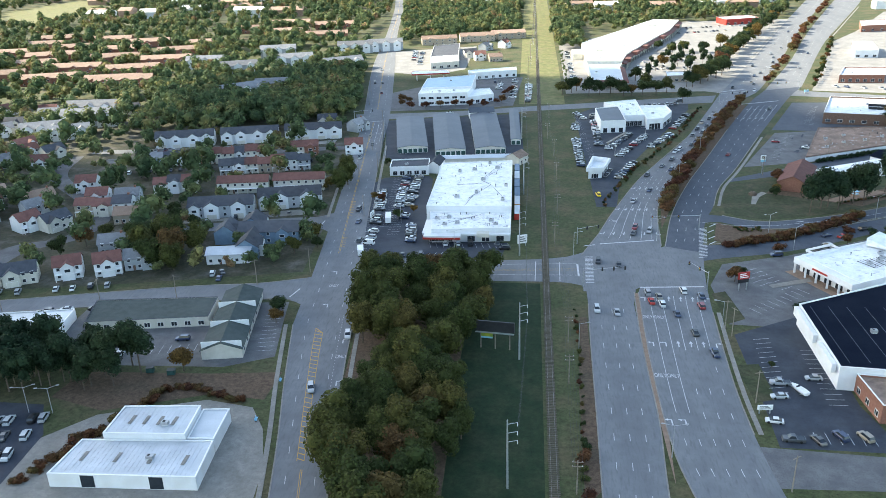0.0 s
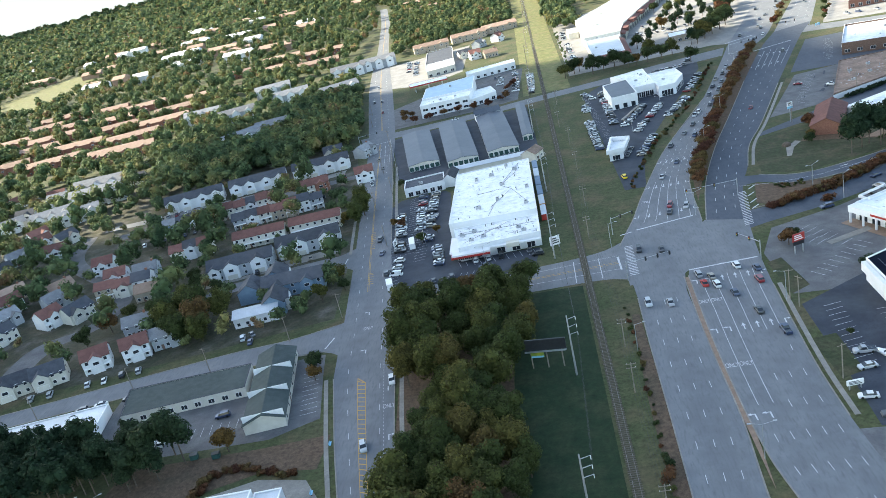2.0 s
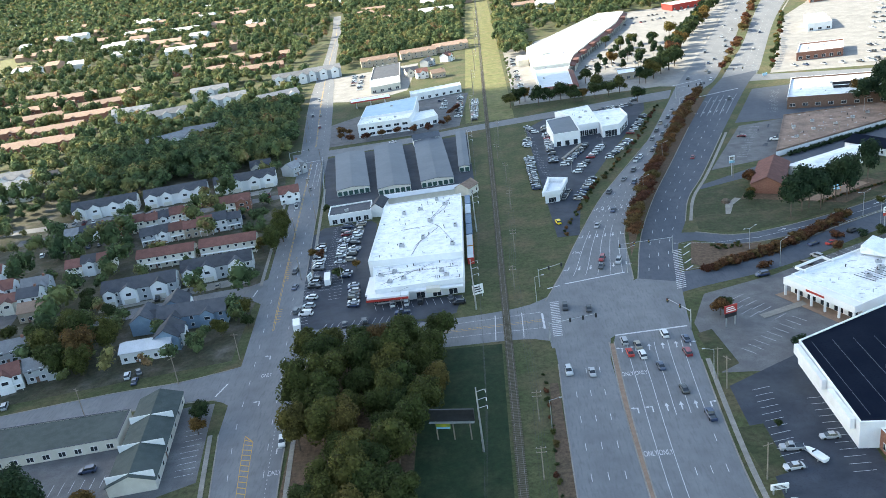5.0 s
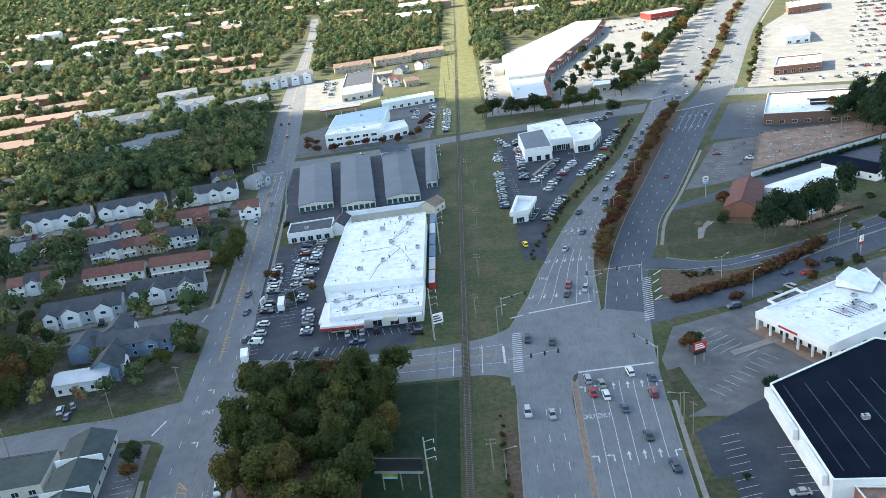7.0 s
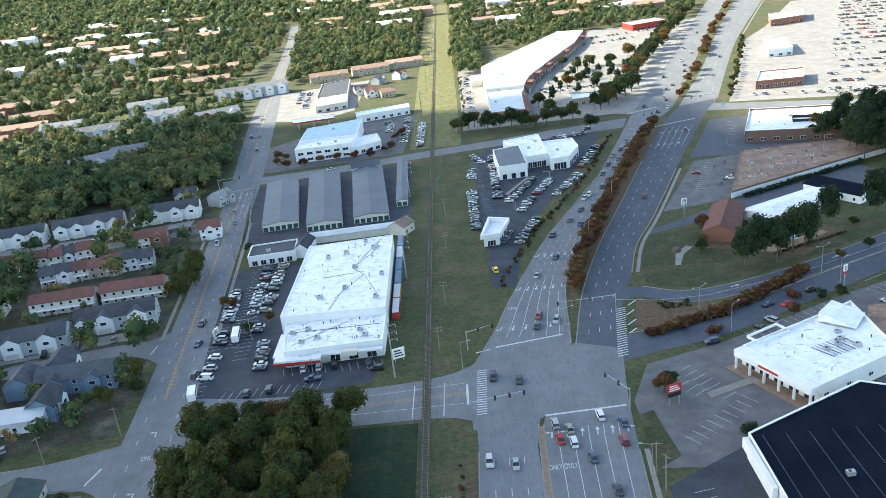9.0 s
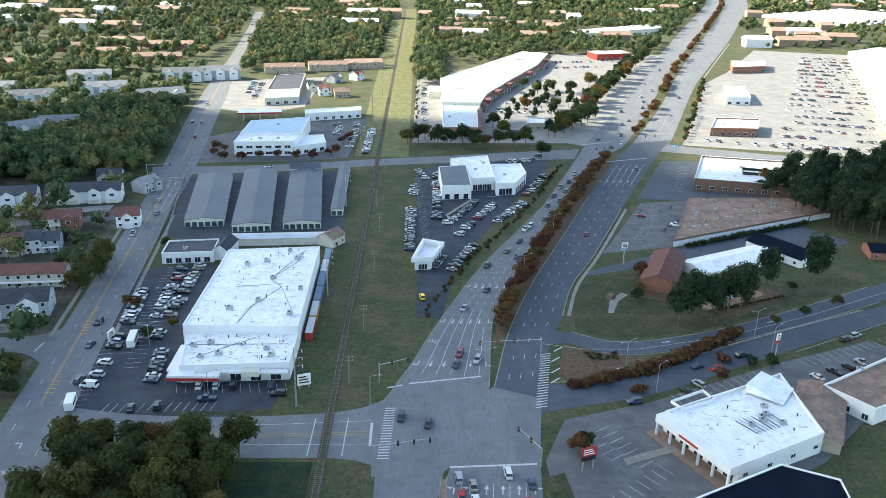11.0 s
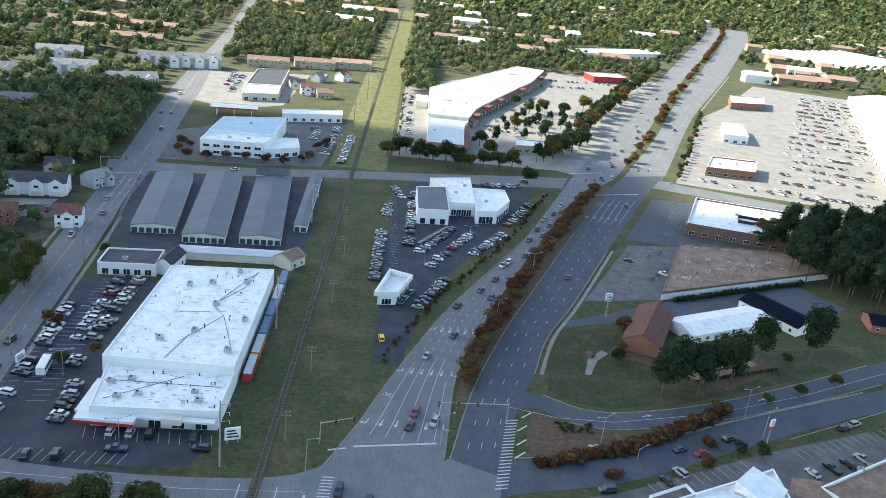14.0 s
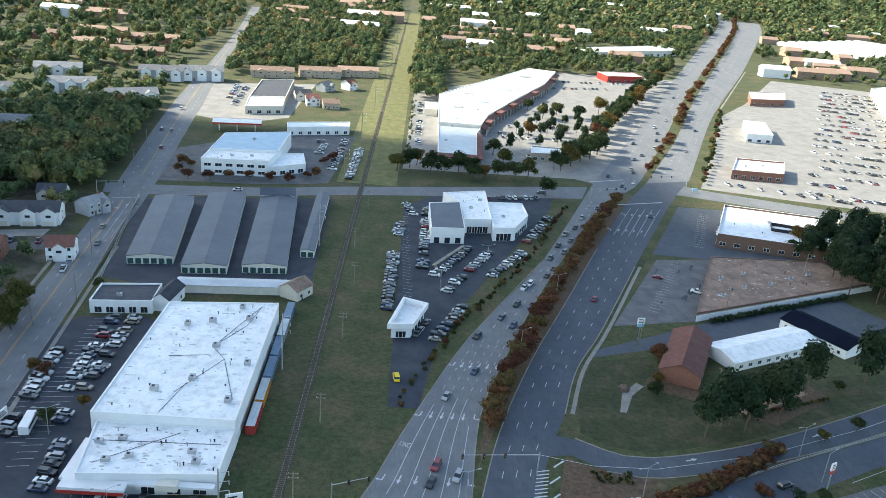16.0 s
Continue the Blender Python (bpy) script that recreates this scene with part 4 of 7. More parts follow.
# west side: office court, warehouse
o = house("office_hall", "low office with a panelled dark green-grey roof", 43, 12.5, 3.2, 2.3, CREAM_WALL, GREEN_SHINGLE, (-103.2, 223), 99, front=7)
for i in range(3):
    part("roof_divider", boxes((-20.6 + 14 * i, -20.4 + 14 * i, -6.2, 6.2, 3.3, 5.62)), WHITE_TRIM, o)
o, P = flat("office_wing", "long low office wing with a dark roof", [(-152, 217), (-112, 223), (-114, 238), (-156, 233.5)], 3.4, CREAM_WALL, GREEN_SHINGLE, .1, DARK_SHINGLE)
side_row(o, P[0], P[1], 9, 2, 1.6, .6)
o, P = flat("warehouse", "white metal warehouse with a pale ribbed roof", [(-120.5, 139.6), (-84, 140.5), (-85, 155), (-119, 153.6)], 3.7, WHITE_WALL, SILVER_METAL, .15)
side_row(o, P[0], P[1], 2, 3.6, 3.6, .1, "garage_door", 8)
o2, P2 = flat("warehouse", "raised rear half of the white warehouse", [(-113.5, 154.2), (-92.2, 155), (-93, 168), (-113.5, 166.6)], 5.3, WHITE_WALL, SILVER_METAL, .15)
o3, P3 = flat("warehouse", "lower side bay of the white warehouse", [(-91.9, 155.3), (-85, 155.4), (-85.6, 169), (-92.7, 168.4)], 3.9, WHITE_WALL, SILVER_METAL, .15)
for oo, w0, w1, d0, d1, z in ((o, -17.2, 16.6, -6.2, 6, 3.7), (o2, -10, 9.4, -5.4, 5.4, 5.3)):
    rb = bmesh.new()
    for i in range(int((w1 - w0) / 1.2)):
        box(rb, w0 + i * 1.2, w0 + i * 1.2 + .1, d0, d1, z + .002, z + .06)
    tagged(part("roof_ribs", rb, SILVER_METAL, oo), kind="stuff")
    for i in range(4):
        x = w0 + 4 + i * (w1 - w0 - 8) / 3
        part("skylight", boxes((x, x + .9, -2.2, 1.6, z + .062, z + .16)), CONCRETE, oo, "weathered grey skylight strip")
o, P = flat("low_white_shed", "long white-roofed shed beside the pines", [(-190, 205), (-158, 211), (-160, 226), (-194, 220)], 3.6, WHITE_WALL, SILVER_METAL, .2)

# terraces and houses, west
row_a = house("townhouse_row", "blue-grey townhouse row with white front gables", 29, 11, 5.8, 3.0, GREY_WALL, DARK_SHINGLE, (-146, 332), 11, ((-11.5, 4.5, WHITE_WALL), (-4, 6.5, WHITE_WALL), (8, 6.5, WHITE_WALL)), 8, 2, 1, group="townhouse rows", category="townhouses")
place_house(row_a, -118, 346, 12, 16)
row_b = house("townhouse_row", "white townhouse row with gabled bays and dark roof", 34, 11, 6, 3.0, WHITE_WALL, DARK_SHINGLE, (-175, 462), 13, ((-13, 6), (-5, 6), (5, 6), (13, 6)), 8, 2, 1, group="townhouse rows", category="townhouses")
for x, y, r in ((-138, 471, 11), (-212, 453, 14)):
    place_house(row_b, x, y, r, 18)
row_c = house("townhouse_row", "cream townhouse row with a red-brown roof", 25, 9, 5.6, 2.4, CREAM_WALL, RED_SHINGLE, (-147, 366), 8, (), 7, 2, 0, group="townhouse rows", category="townhouses", porch=True)
for x, y, r in ((-120, 371, 7),):
    place_house(row_c, x, y, r, 13)
row_d = house("townhouse_row", "long blue-sided townhouse row with a slate-grey roof", 25, 10, 5.4, 3.0, BLUE_WALL, DARK_SHINGLE, (-114, 301), 5, ((-6, 5), (6, 5)), 7, 2, 0, group="townhouse rows", category="townhouses")
ru = random.Random(31)
UNIT = [(WHITE_WALL, DARK_SHINGLE, "white"), (BLUE_WALL, GREY_SHINGLE, "blue"), (CREAM_WALL, RED_SHINGLE, "cream"), (TAN_WALL, RED_SHINGLE, "tan"), (GREY_WALL, DARK_SHINGLE, "grey"), (BRICK, RED_SHINGLE, "red")]


def terrace(p, q, n, order, deep=9.5):
    """A row of joined narrow houses, each in its own colour and a little set back or raised."""
    p, q = Vector(p), Vector(q)
    a = math.degrees(math.atan2(q.y - p.y, q.x - p.x))
    w = (q - p).length / n
    for i in range(n):
        wl, rf, c = UNIT[order[i % len(order)]]
        m = p.lerp(q, (i + .5) / n) + Vector((-math.sin(radians(a)), math.cos(radians(a)))) * ru.uniform(-.7, .7)
        gab = ((ru.uniform(-.6, .6), w * .55),) if i % 3 == 1 else ()
        house("townhouse", c + " narrow townhouse joined to its neighbours in a row", w - .04, deep, ru.uniform(5.0, 6.0), ru.uniform(2.1, 2.7), wl, rf, tuple(m), a, gab, 2, 2, 0, i % 4 == 2, "narrow townhouses", "townhouse", i % 2 == 0)


terrace((-214, 409), (-152, 425), 10, (1, 0, 0, 3, 5, 2, 2, 0, 2, 2))
terrace((-170, 395), (-124, 407), 7, (4, 0, 2, 3, 3, 0, 4))
terrace((-141, 431), (-126, 434), 2, (2, 5))
terrace((-192, 363), (-172, 368), 3, (2, 0, 2))
terrace((-215, 330), (-190, 335), 3, (3, 2, 0))
for x, y, r in ((-318, 478, 25), (-296, 470, 30), (-330, 520, 12), (-305, 528, 14), (-348, 470, 40)):
    house("estate_row", "pale sunlit row of gabled houses with grey roofs", 26, 10, 5.6, 3.0, CREAM_WALL, GREY_SHINGLE, (x, y), r, ((-8, 6, WHITE_WALL), (0, 6, WHITE_WALL), (8, 6, WHITE_WALL)), 4, 2, 0, group="estate rows", category="townhouses")
house("bungalow", "white bungalow with a pale metal roof", 17, 9, 4, 1.6, WHITE_WALL, SILVER_METAL, (-124, 279), 8, front=5)
det = [
    house("house", "white two-storey house with a brown-red hipped roof", 10, 9, 5.6, 2.8, WHITE_WALL, RED_SHINGLE, (-182, 262), 25, ((0, 4.5),), 3, 2, 0, group="houses", porch=True),
    house("house", "cream house with a dark roof and garage gable", 12, 9, 4.8, 3.0, CREAM_WALL, DARK_SHINGLE, (-198, 256), 25, ((-2.5, 5.5),), 4, 2, 1, group="houses"),
    house("house", "grey-sided house with a grey shingle roof", 11, 9, 4.8, 2.8, GREY_WALL, GREY_SHINGLE, (-176, 287), 15, ((3, 4),), 3, 2, 0, True, group="houses"),
    house("house", "tan house with a tan shingle roof", 12, 9, 4.4, 2.6, TAN_WALL, TAN_SHINGLE, (-186, 322), 12, (), 4, 1, 0, True, group="houses"),
    house("house", "blue-grey house with a slate roof and white gable", 11, 9, 5.2, 3.0, BLUE_WALL, DARK_SHINGLE, (-118, 285), 95, ((0, 5, WHITE_WALL),), 3, 2, 0, group="houses"),
]
spots = [(-168, 266, 25, 0), (-210, 252, 25, 1), (-224, 248, 25, 0), (-158, 272, 20, 2), (-228, 310, 60, 0), (-216, 312, 60, 1), (-236, 330, 55, 2), (-242, 345, 50, 3), (-228, 365, 12, 0),
         (-198, 347, 12, 2), (-298, 385, 50, 1), (-300, 405, 50, 2), (-296, 425, 50, 0), (-270, 350, 45, 3), (-132, 300, 95, 4), (-124, 310, 95, 4), (-212, 345, 12, 0),
         (-246, 300, 60, 1), (-254, 318, 55, 2), (-262, 335, 50, 0), (-275, 310, 40, 1), (-290, 330, 40, 2), (-106, 437, 12, 0), (-114, 488, 60, 2), (-136, 500, 10, 1)]
for x, y, r, k in spots:
    place_house(det[k], x, y, r, 8)
rs = random.Random(5)
plain = [house("house", "small distant house with a " + c + " roof among trees", 12, 9, 4.6, 2.9, w, r, (-330 - 40 * k, 300), 15, ((2, 5),), 2, 1, 0, group="estate houses") for k, (c, w, r) in enumerate((("grey", WHITE_WALL, GREY_SHINGLE), ("dark", CREAM_WALL, DARK_SHINGLE), ("tan", TAN_WALL, TAN_SHINGLE), ("red-brown", WHITE_WALL, RED_SHINGLE)))]
for i in range(9):
    for j in range(9):
        x, y = -280 - 34 * i + rs.uniform(-9, 9), 300 + 33 * j + 10 * (i % 2) + rs.uniform(-7, 7)
        if rs.random() < .52:
            place_house(plain[rs.randrange(4)], x, y, rs.choice((12, 15, 100, 60)), 9)
apt = house("apartment_block", "pale grey apartment block with gabled bays", 34, 13, 8, 3.4, GREY_WALL, GREY_SHINGLE, (-220, 728), 18, ((-11, 7, WHITE_WALL), (0, 7, WHITE_WALL), (11, 7, WHITE_WALL)), 6, 2, 0, group="apartment blocks", category="apartments")
for x, y, r in ((-170, 705, 30), (-178, 800, 10), (-200, 608, 12), (-222, 590, 40), (-150, 812, 15), (-300, 505, 12), (-310, 530, 8), (-260, 690, 20), (-300, 720, 10), (-250, 780, 15)):
    place_house(apt, x, y, r, 17)
apt2 = house("apartment_block", "long tan-roofed brick apartment block in sunlight", 46, 13, 6, 3.0, BRICK, TAN_SHINGLE, (-340, 640), 14, ((-15, 5), (0, 5), (15, 5)), 6, 1, 0, group="tan apartment blocks", category="apartments")
for i in range(4):
    for j in range(5):
        place_house(apt2, -350 - 62 * i + rs.uniform(-8, 8), 640 + 52 * j + 16 * i + rs.uniform(-6, 6), 14 + rs.uniform(-6, 6), 24)
for x, y, r in ((-230, 900, 10), (-280, 930, 12), (-240, 985, 8), (-330, 960, 10), (-300, 1010, 8)):
    place_house(apt2, x, y, r, 24)
apt3 = house("apartment_block", "pinkish apartment row with grey and tan roofs", 36, 12, 6, 2.8, TAN_WALL, TAN_SHINGLE, (-100, 850), 12, ((-10, 5), (10, 5)), 6, 2, 0, group="north apartment rows", category="apartments")
for x, y, r in ((-62, 868, 12), (-30, 885, 14), (70, 1225, 10), (110, 1232, 8), (160, 1262, 12), (205, 1280, 10), (80, 1290, 5), (130, 1310, 8), (60, 1170, 10)):
    place_house(apt3, x, y, r, 18)
for x, y, r, k in ((-50, 806, 60, 2), (-32, 820, 60, 0), (-62, 765, 20, 1), (-38, 742, 15, 3), (-52, 748, 15, 0), (60, 1140, 20, 1), (90, 1160, 10, 2), (120, 1180, 30, 0)):
    place_house(det[k], x, y, r, 8)


# ---- trees ----
def lump(rng, n_sub, r, jag):
    bm = bmesh.new()
    bmesh.ops.create_icosphere(bm, subdivisions=n_sub, radius=1.0)
    off = Vector((rng.uniform(-50, 50), rng.uniform(-50, 50), 0))
    V = []
    for v in bm.verts:
        f = 1 + jag * noise.noise(v.co * 1.7 + off) + jag * .6 * noise.noise(v.co * 4 + off)
        V.append((v.co.x * r[0] * f, v.co.y * r[1] * f, v.co.z * r[2] * f))
    F = [tuple(v.index for v in f.verts) for f in bm.faces]
    bm.free()
    return np.array(V), F


def crown_arrays(rng, height, width, lobes, leaves, leaf, base, top_bias=0.0, core_sub=2, core=.86):
    """Lobed crown: an inner uneven mass per lobe and many small leaf clumps over it. Heights from the ground."""
    V, F = [], []
    def add(v, f):
        k = sum(len(a) for a in V)
        V.append(np.asarray(v))
        F.extend(tuple(i + k for i in q) for q in f)
    cz, rz = (base + height) / 2, (height - base) / 2
    centres = []
    for i in range(lobes):
        a, u = i * 2.4 + rng.uniform(-.5, .5), rng.random()
        rad = width / 2 * .62 * math.sqrt(rng.uniform(.1, 1)) if i else 0
        z = cz + rz * (rng.uniform(-.55, .55) + top_bias) * (1 if i else 0)
        s = rng.uniform(.36, .56) if i else .62
        centres.append((math.cos(a) * rad, math.sin(a) * rad, z, width / 2 * s, rz * s * rng.uniform(.8, 1.05)))
    for x, y, z, rw, rh in centres:
        v, f = lump(rng, core_sub, (rw * core, rw * core, rh * core), .4)
        add(v + np.array((x, y, z)), f)
    tot = sum(c[3] * c[4] for c in centres)
    for x, y, z, rw, rh in centres:
        for _ in range(max(2, int(leaves * rw * rh / tot))):
            d = Vector((rng.gauss(0, 1), rng.gauss(0, 1), rng.gauss(.25, 1))).normalized()
            c = Vector((x + d.x * rw * rng.uniform(.82, 1.12), y + d.y * rw * rng.uniform(.82, 1.12), z + d.z * rh * rng.uniform(.82, 1.15)))
            nrm = (d + Vector((rng.uniform(-.7, .7), rng.uniform(-.7, .7), rng.uniform(-.3, .9)))).normalized()
            t = nrm.orthogonal().normalized()
            t.rotate(Matrix.Rotation(rng.uniform(0, 6.28), 3, nrm))
            b = nrm.cross(t)
            s = leaf * rng.uniform(.6, 1.4)
            q = [c + t * s + b * s * .2, c + b * s * .8, c - t * s * .9 - b * s * .1, c - b * s * .8 + nrm * s * .3]
            add([tuple(p) for p in q], [(0, 1, 2, 3)])
    return np.concatenate(V), F


def array_mesh(name, V, F, material):
    return mesh(name, [tuple(v) for v in V], F, material)


def trunk_mesh(rng, h, r, limbs=4, spread=2.5):
    bm = bmesh.new()
    def tube(a, b, r0, r1, n=6):
        a, b = Vector(a), Vector(b)
        d = (b - a).normalized()
        t = d.orthogonal().normalized()
        u = d.cross(t)
        rings = [[bm.verts.new(p + (t * math.cos(k * 6.283 / n) + u * math.sin(k * 6.283 / n)) * rr) for k in range(n)] for p, rr in ((a, r0), (a.lerp(b, .5), (r0 + r1) / 2), (b, r1))]
        for r1_, r2_ in zip(rings, rings[1:]):
            for k in range(n):
                bm.faces.new((r1_[k], r1_[(k + 1) % n], r2_[(k + 1) % n], r2_[k]))
    tube((0, 0, 0), (rng.uniform(-.2, .2), rng.uniform(-.2, .2), h), r, r * .5)
    for i in range(limbs):
        a = i * 6.28 / max(1, limbs) + rng.uniform(-.4, .4)
        z = h * rng.uniform(.55, .9)
        tube((0, 0, z), (math.cos(a) * spread, math.sin(a) * spread, z + spread * rng.uniform(.5, 1.1)), r * .45, r * .15, 5)
    me = bpy.data.meshes.new("trunk")
    bm.to_mesh(me)
    bm.free()
    me.materials.append(BARK)
    return me


rt = random.Random(11)
TREE = {}
def tree_kind(key, n, height, width, lobes, leaves, leaf, base, material, trunk_r, limbs=4, bias=0.0):
    TREE[key] = []
    for i in range(n):
        h = height * rt.uniform(.92, 1.08)
        V, F = crown_arrays(rt, h, width * rt.uniform(.92, 1.08), lobes, leaves, leaf, base, bias, core=.76, core_sub=1)
        TREE[key].append((array_mesh("crown", V, F, material), trunk_mesh(rt, h * .72, trunk_r, limbs, width * .22)))


tree_kind("grove", 6, 15, 11.5, 13, 3000, .35, 2.0, LEAF, .35)
tree_kind("broad", 4, 10, 9, 8, 1000, .37, 2.0, TREE_MIX, .25)
tree_kind("pine", 4, 18, 10, 10, 1150, .4, 5.5, PINE, .25, 5)
tree_kind("rust", 4, 6, 6.6, 6, 560, .27, 1.3, RUST, .12)
tree_kind("shrub", 3, 1.9, 2.2, 4, 220, .14, -.4, TREE_MIX, .05, 2)
tree_kind("ever_shrub", 3, 1.9, 2.3, 4, 240, .13, -.4, PINE, .05, 2)
tree_kind("rust_shrub", 3, 2.0, 3.2, 5, 280, .16, -.4, RUST, .05, 2)


def tree(key, name, label, x, y, s=1.0, group="", category="tree"):
    if "shrub" in key:
        o = tagged(new(name, rt.choice(TREE[key])[0]), label, category, group)
        o.matrix_basis = pose(x, y, 0, 0, 0, rt.uniform(0, 360))
        o.scale = (s, s, s)
        return o
    o = thing(name, label, category, group, (x, y, 0), rt.uniform(0, 360))
    o.scale = (s, s, s * rt.uniform(.92, 1.08))
    c, t = rt.choice(TREE[key])
    share("trunk", t, o, Matrix())
    share("crown", c, o, Matrix())
    return o


def inside(x, y, poly):
    r = False
    for (x0, y0), (x1, y1) in zip(poly, poly[1:] + poly[:1]):
        if (y0 > y) != (y1 > y) and x < (x1 - x0) * (y - y0) / (y1 - y0) + x0:
            r = not r
    return r


def fill(poly, spacing, rng, jitter=.35):
    xs, ys = [p[0] for p in poly], [p[1] for p in poly]
    y, k = min(ys), 0
    while y < max(ys):
        x = min(xs) + (spacing / 2 if k % 2 else 0)
        while x < max(xs):
            px, py = x + rng.uniform(-jitter, jitter) * spacing, y + rng.uniform(-jitter, jitter) * spacing
            if inside(px, py, poly):
                yield px, py
            x += spacing
        y += spacing * .87
        k += 1


# the grove between the street and the rail line
GROVE = [(-58, 150), (-54, 185), (-46, 195), (-52, 205), (-60, 215), (-63, 240), (-68, 262), (-60, 268), (-21, 268), (-21, 222), (-24, 212), (-25, 198), (-22, 180), (-24, 150), (-28, 112), (-42, 118)]
for x, y in fill(GROVE, 8.3, random.Random(3), .3):
    tree("grove", "tree", "broad dark green tree with yellowing top in a dense grove", x, y, rt.uniform(.7, 1.06), "trees of the grove")
# pines, west
for x, y in ((-166, 184), (-160, 190), (-153, 186), (-147, 192), (-141, 187), (-135, 192), (-129, 188), (-121, 191), (-163, 176), (-172, 190), (-178, 182), (-170, 198), (-152, 197), (-185, 192), (-182, 203), (-192, 186), (-156, 180), (-145, 183), (-133, 184), (-175, 175), (-188, 176), (-150, 178), (-126, 196), (-200, 196), (-196, 178)):
    tree("pine", "pine_tree", "tall pine with a bare lower trunk", x, y, rt.uniform(.85, 1.1), "pines beside the office", "pine")
for x, y in fill([(-192, 177), (-150, 179), (-128, 181), (-122, 190), (-128, 199), (-150, 203), (-195, 212)], 8, random.Random(14)):
    tree("pine", "pine_tree", "pine with a full dark green crown", x, y, rt.uniform(.55, .85), "pines beside the office", "pine")
for x, y in fill([(205, 457), (228, 424), (262, 418), (340, 440), (345, 560), (300, 545), (262, 520), (226, 515), (212, 480)], 10, random.Random(4)):
    tree("pine", "pine_tree", "tall dark pine in a dense stand", x, y, rt.uniform(.95, 1.3), "pines of the east wood", "pine")
for x, y, s in ((115, 339, 1), (121, 344, 1.05), (125, 347, 1.1), (132, 350, 1), (137, 351, 1.15), (145, 357, 1.0), (157, 368, 1.0), (177, 371, 1.2), (128, 343, .9), (141, 350, .9)):
    tree("pine", "tree", "tall dark tree with a bare trunk on the school lawn", x, y, s * 1.12, "school trees")
for x, y, s in ((113, 384, .7), (106, 361, .6), (109, 368, .5), (150, 341, .45), (164, 348, .55), (180, 357, .55), (169, 371, .5), (67, 265, .75), (69, 268, .6), (118, 302, .5), (137, 311, .55), (-109, 194, .85), (-90, 226, .6), (-91, 232, .7), (-93, 237, .55),
                (84, 234, .6), (64, 205, .25), (-75, 350, .5), (-64, 326, .6), (-58, 335, .4), (-79, 352, .5), (-82, 410, .5), (-95, 300, .9), (-100, 286, .8), (-108, 281, .7), (-92, 292, .6), (-100, 302, .8), 
                (-101, 394, .9), (-104, 366, .8), (-162, 318, .9), (-150, 310, .8), (-168, 330, .8), (-190, 290, 1.0), (-196, 280, .9), (-186, 300, .9),
                (225, 520, 1.1), (214, 508, 1.2), (206, 497, 1.0)):
    tree("broad", "tree", "roadside tree with thinning autumn leaves", x, y, s, "scattered trees")
for x, y in ((-30, 562), (-26, 566), (-38, 553), (-48, 552), (-58, 551), (-68, 549), (-78, 547), (-88, 545), (-96, 556), (-92, 566), (-98, 572), (-24, 590), (-20, 600)):
    tree("rust", "tree", "small red-brown street tree beside the white building", x, y, rt.uniform(.8, 1.1), "showroom trees")
for x, y in fill([(84, 650), (120, 660), (150, 735), (170, 790), (120, 770), (96, 712)], 17, random.Random(19)):
    tree("pine", "tree", "green car park tree beside the strip mall", x, y, rt.uniform(.5, .68), "strip mall trees")
for i in range(64):
    f = 2.3 * rt.random()
    x, y = 112 + 72 * f + rt.uniform(-11, 4), 605 + 175 * f
    tree("pine", "tree", "dark green tree on the bank beside the road", x, y, rt.uniform(.55, .8), "strip mall bank trees")
for x, y, s in ((98, 562, .8), (60, 582, .9), (66, 586, .7), (74, 588, .8), (84, 590, .9), (92, 594, .9), (44, 590, .8), (36, 586, 1), (52, 594, 1), (114, 615, .9), (122, 628, 1.1), (130, 640, 1.1), (138, 650, 1.2), (145, 662, 1.1), (150, 680, 1), (152, 700, 1), (160, 720, 1.1), (168, 740, 1.1),
                (172, 799, 1), (178, 765, 1), (186, 785, 1.1), (195, 805, 1.1), (205, 830, 1.1), (215, 850, 1), (224, 880, 1), (232, 900, 1), (245, 930, 1), (258, 960, 1.1), (270, 990, 1), (285, 1030, 1), (300, 1062, 1), (113, 789, .8), (122, 764, .8), (135, 780, .8), (152, 776, .9), (104, 700, .8), (128, 705, .7), (24, 598, .9), (28, 604, .8), (17, 590, .9), (60, 600, .7), (75, 640, .9), (80, 620, .8)):
    tree("broad", "tree", "green car park tree beside the strip mall", x, y, s * 1.45, "strip mall trees")
for x, y, s in ((-146, 276, 1.0), (-153, 270, 1.0), (-140, 284, .9), (-150, 286, 1.05), (-160, 280, 1.0), (-143, 268, .8), (-157, 293, .9), (-166, 288, .9), (-98, 362, .85), (-97, 376, .9), (-100, 388, .8)):
    tree("grove", "tree", "large dark green tree among the houses", x, y, s, "large estate trees")
# rust trees of the planted median, and far along the road
MID = [tuple((Vector(a) + Vector(b)) / 2) for a, b in between(MED_W, MED_E, 330)]
for x, y in MID:
    if 336 < y < 558 and rt.random() < .92:
        tree("rust", "median_tree", "rust-red ornamental tree in the planted median", x + rt.uniform(-1.2, 1.2), y + rt.uniform(-1.5, 1.5), rt.uniform(.95, 1.35), "median trees")
    elif 625 < y < 2000 and rt.random() < .45:
        tree("rust", "median_tree", "autumn tree in the far median", x + rt.uniform(-2, 2), y, rt.uniform(1, 1.5), "median trees")
for i in range(30):
    f = i / 29
    tree("broad", "roadside_tree", "small dark tree along the car park edge", 194 + 88 * f + rt.uniform(-2, 2) + 6, 610 + 235 * f, rt.uniform(.35, .6), "car park edge trees")
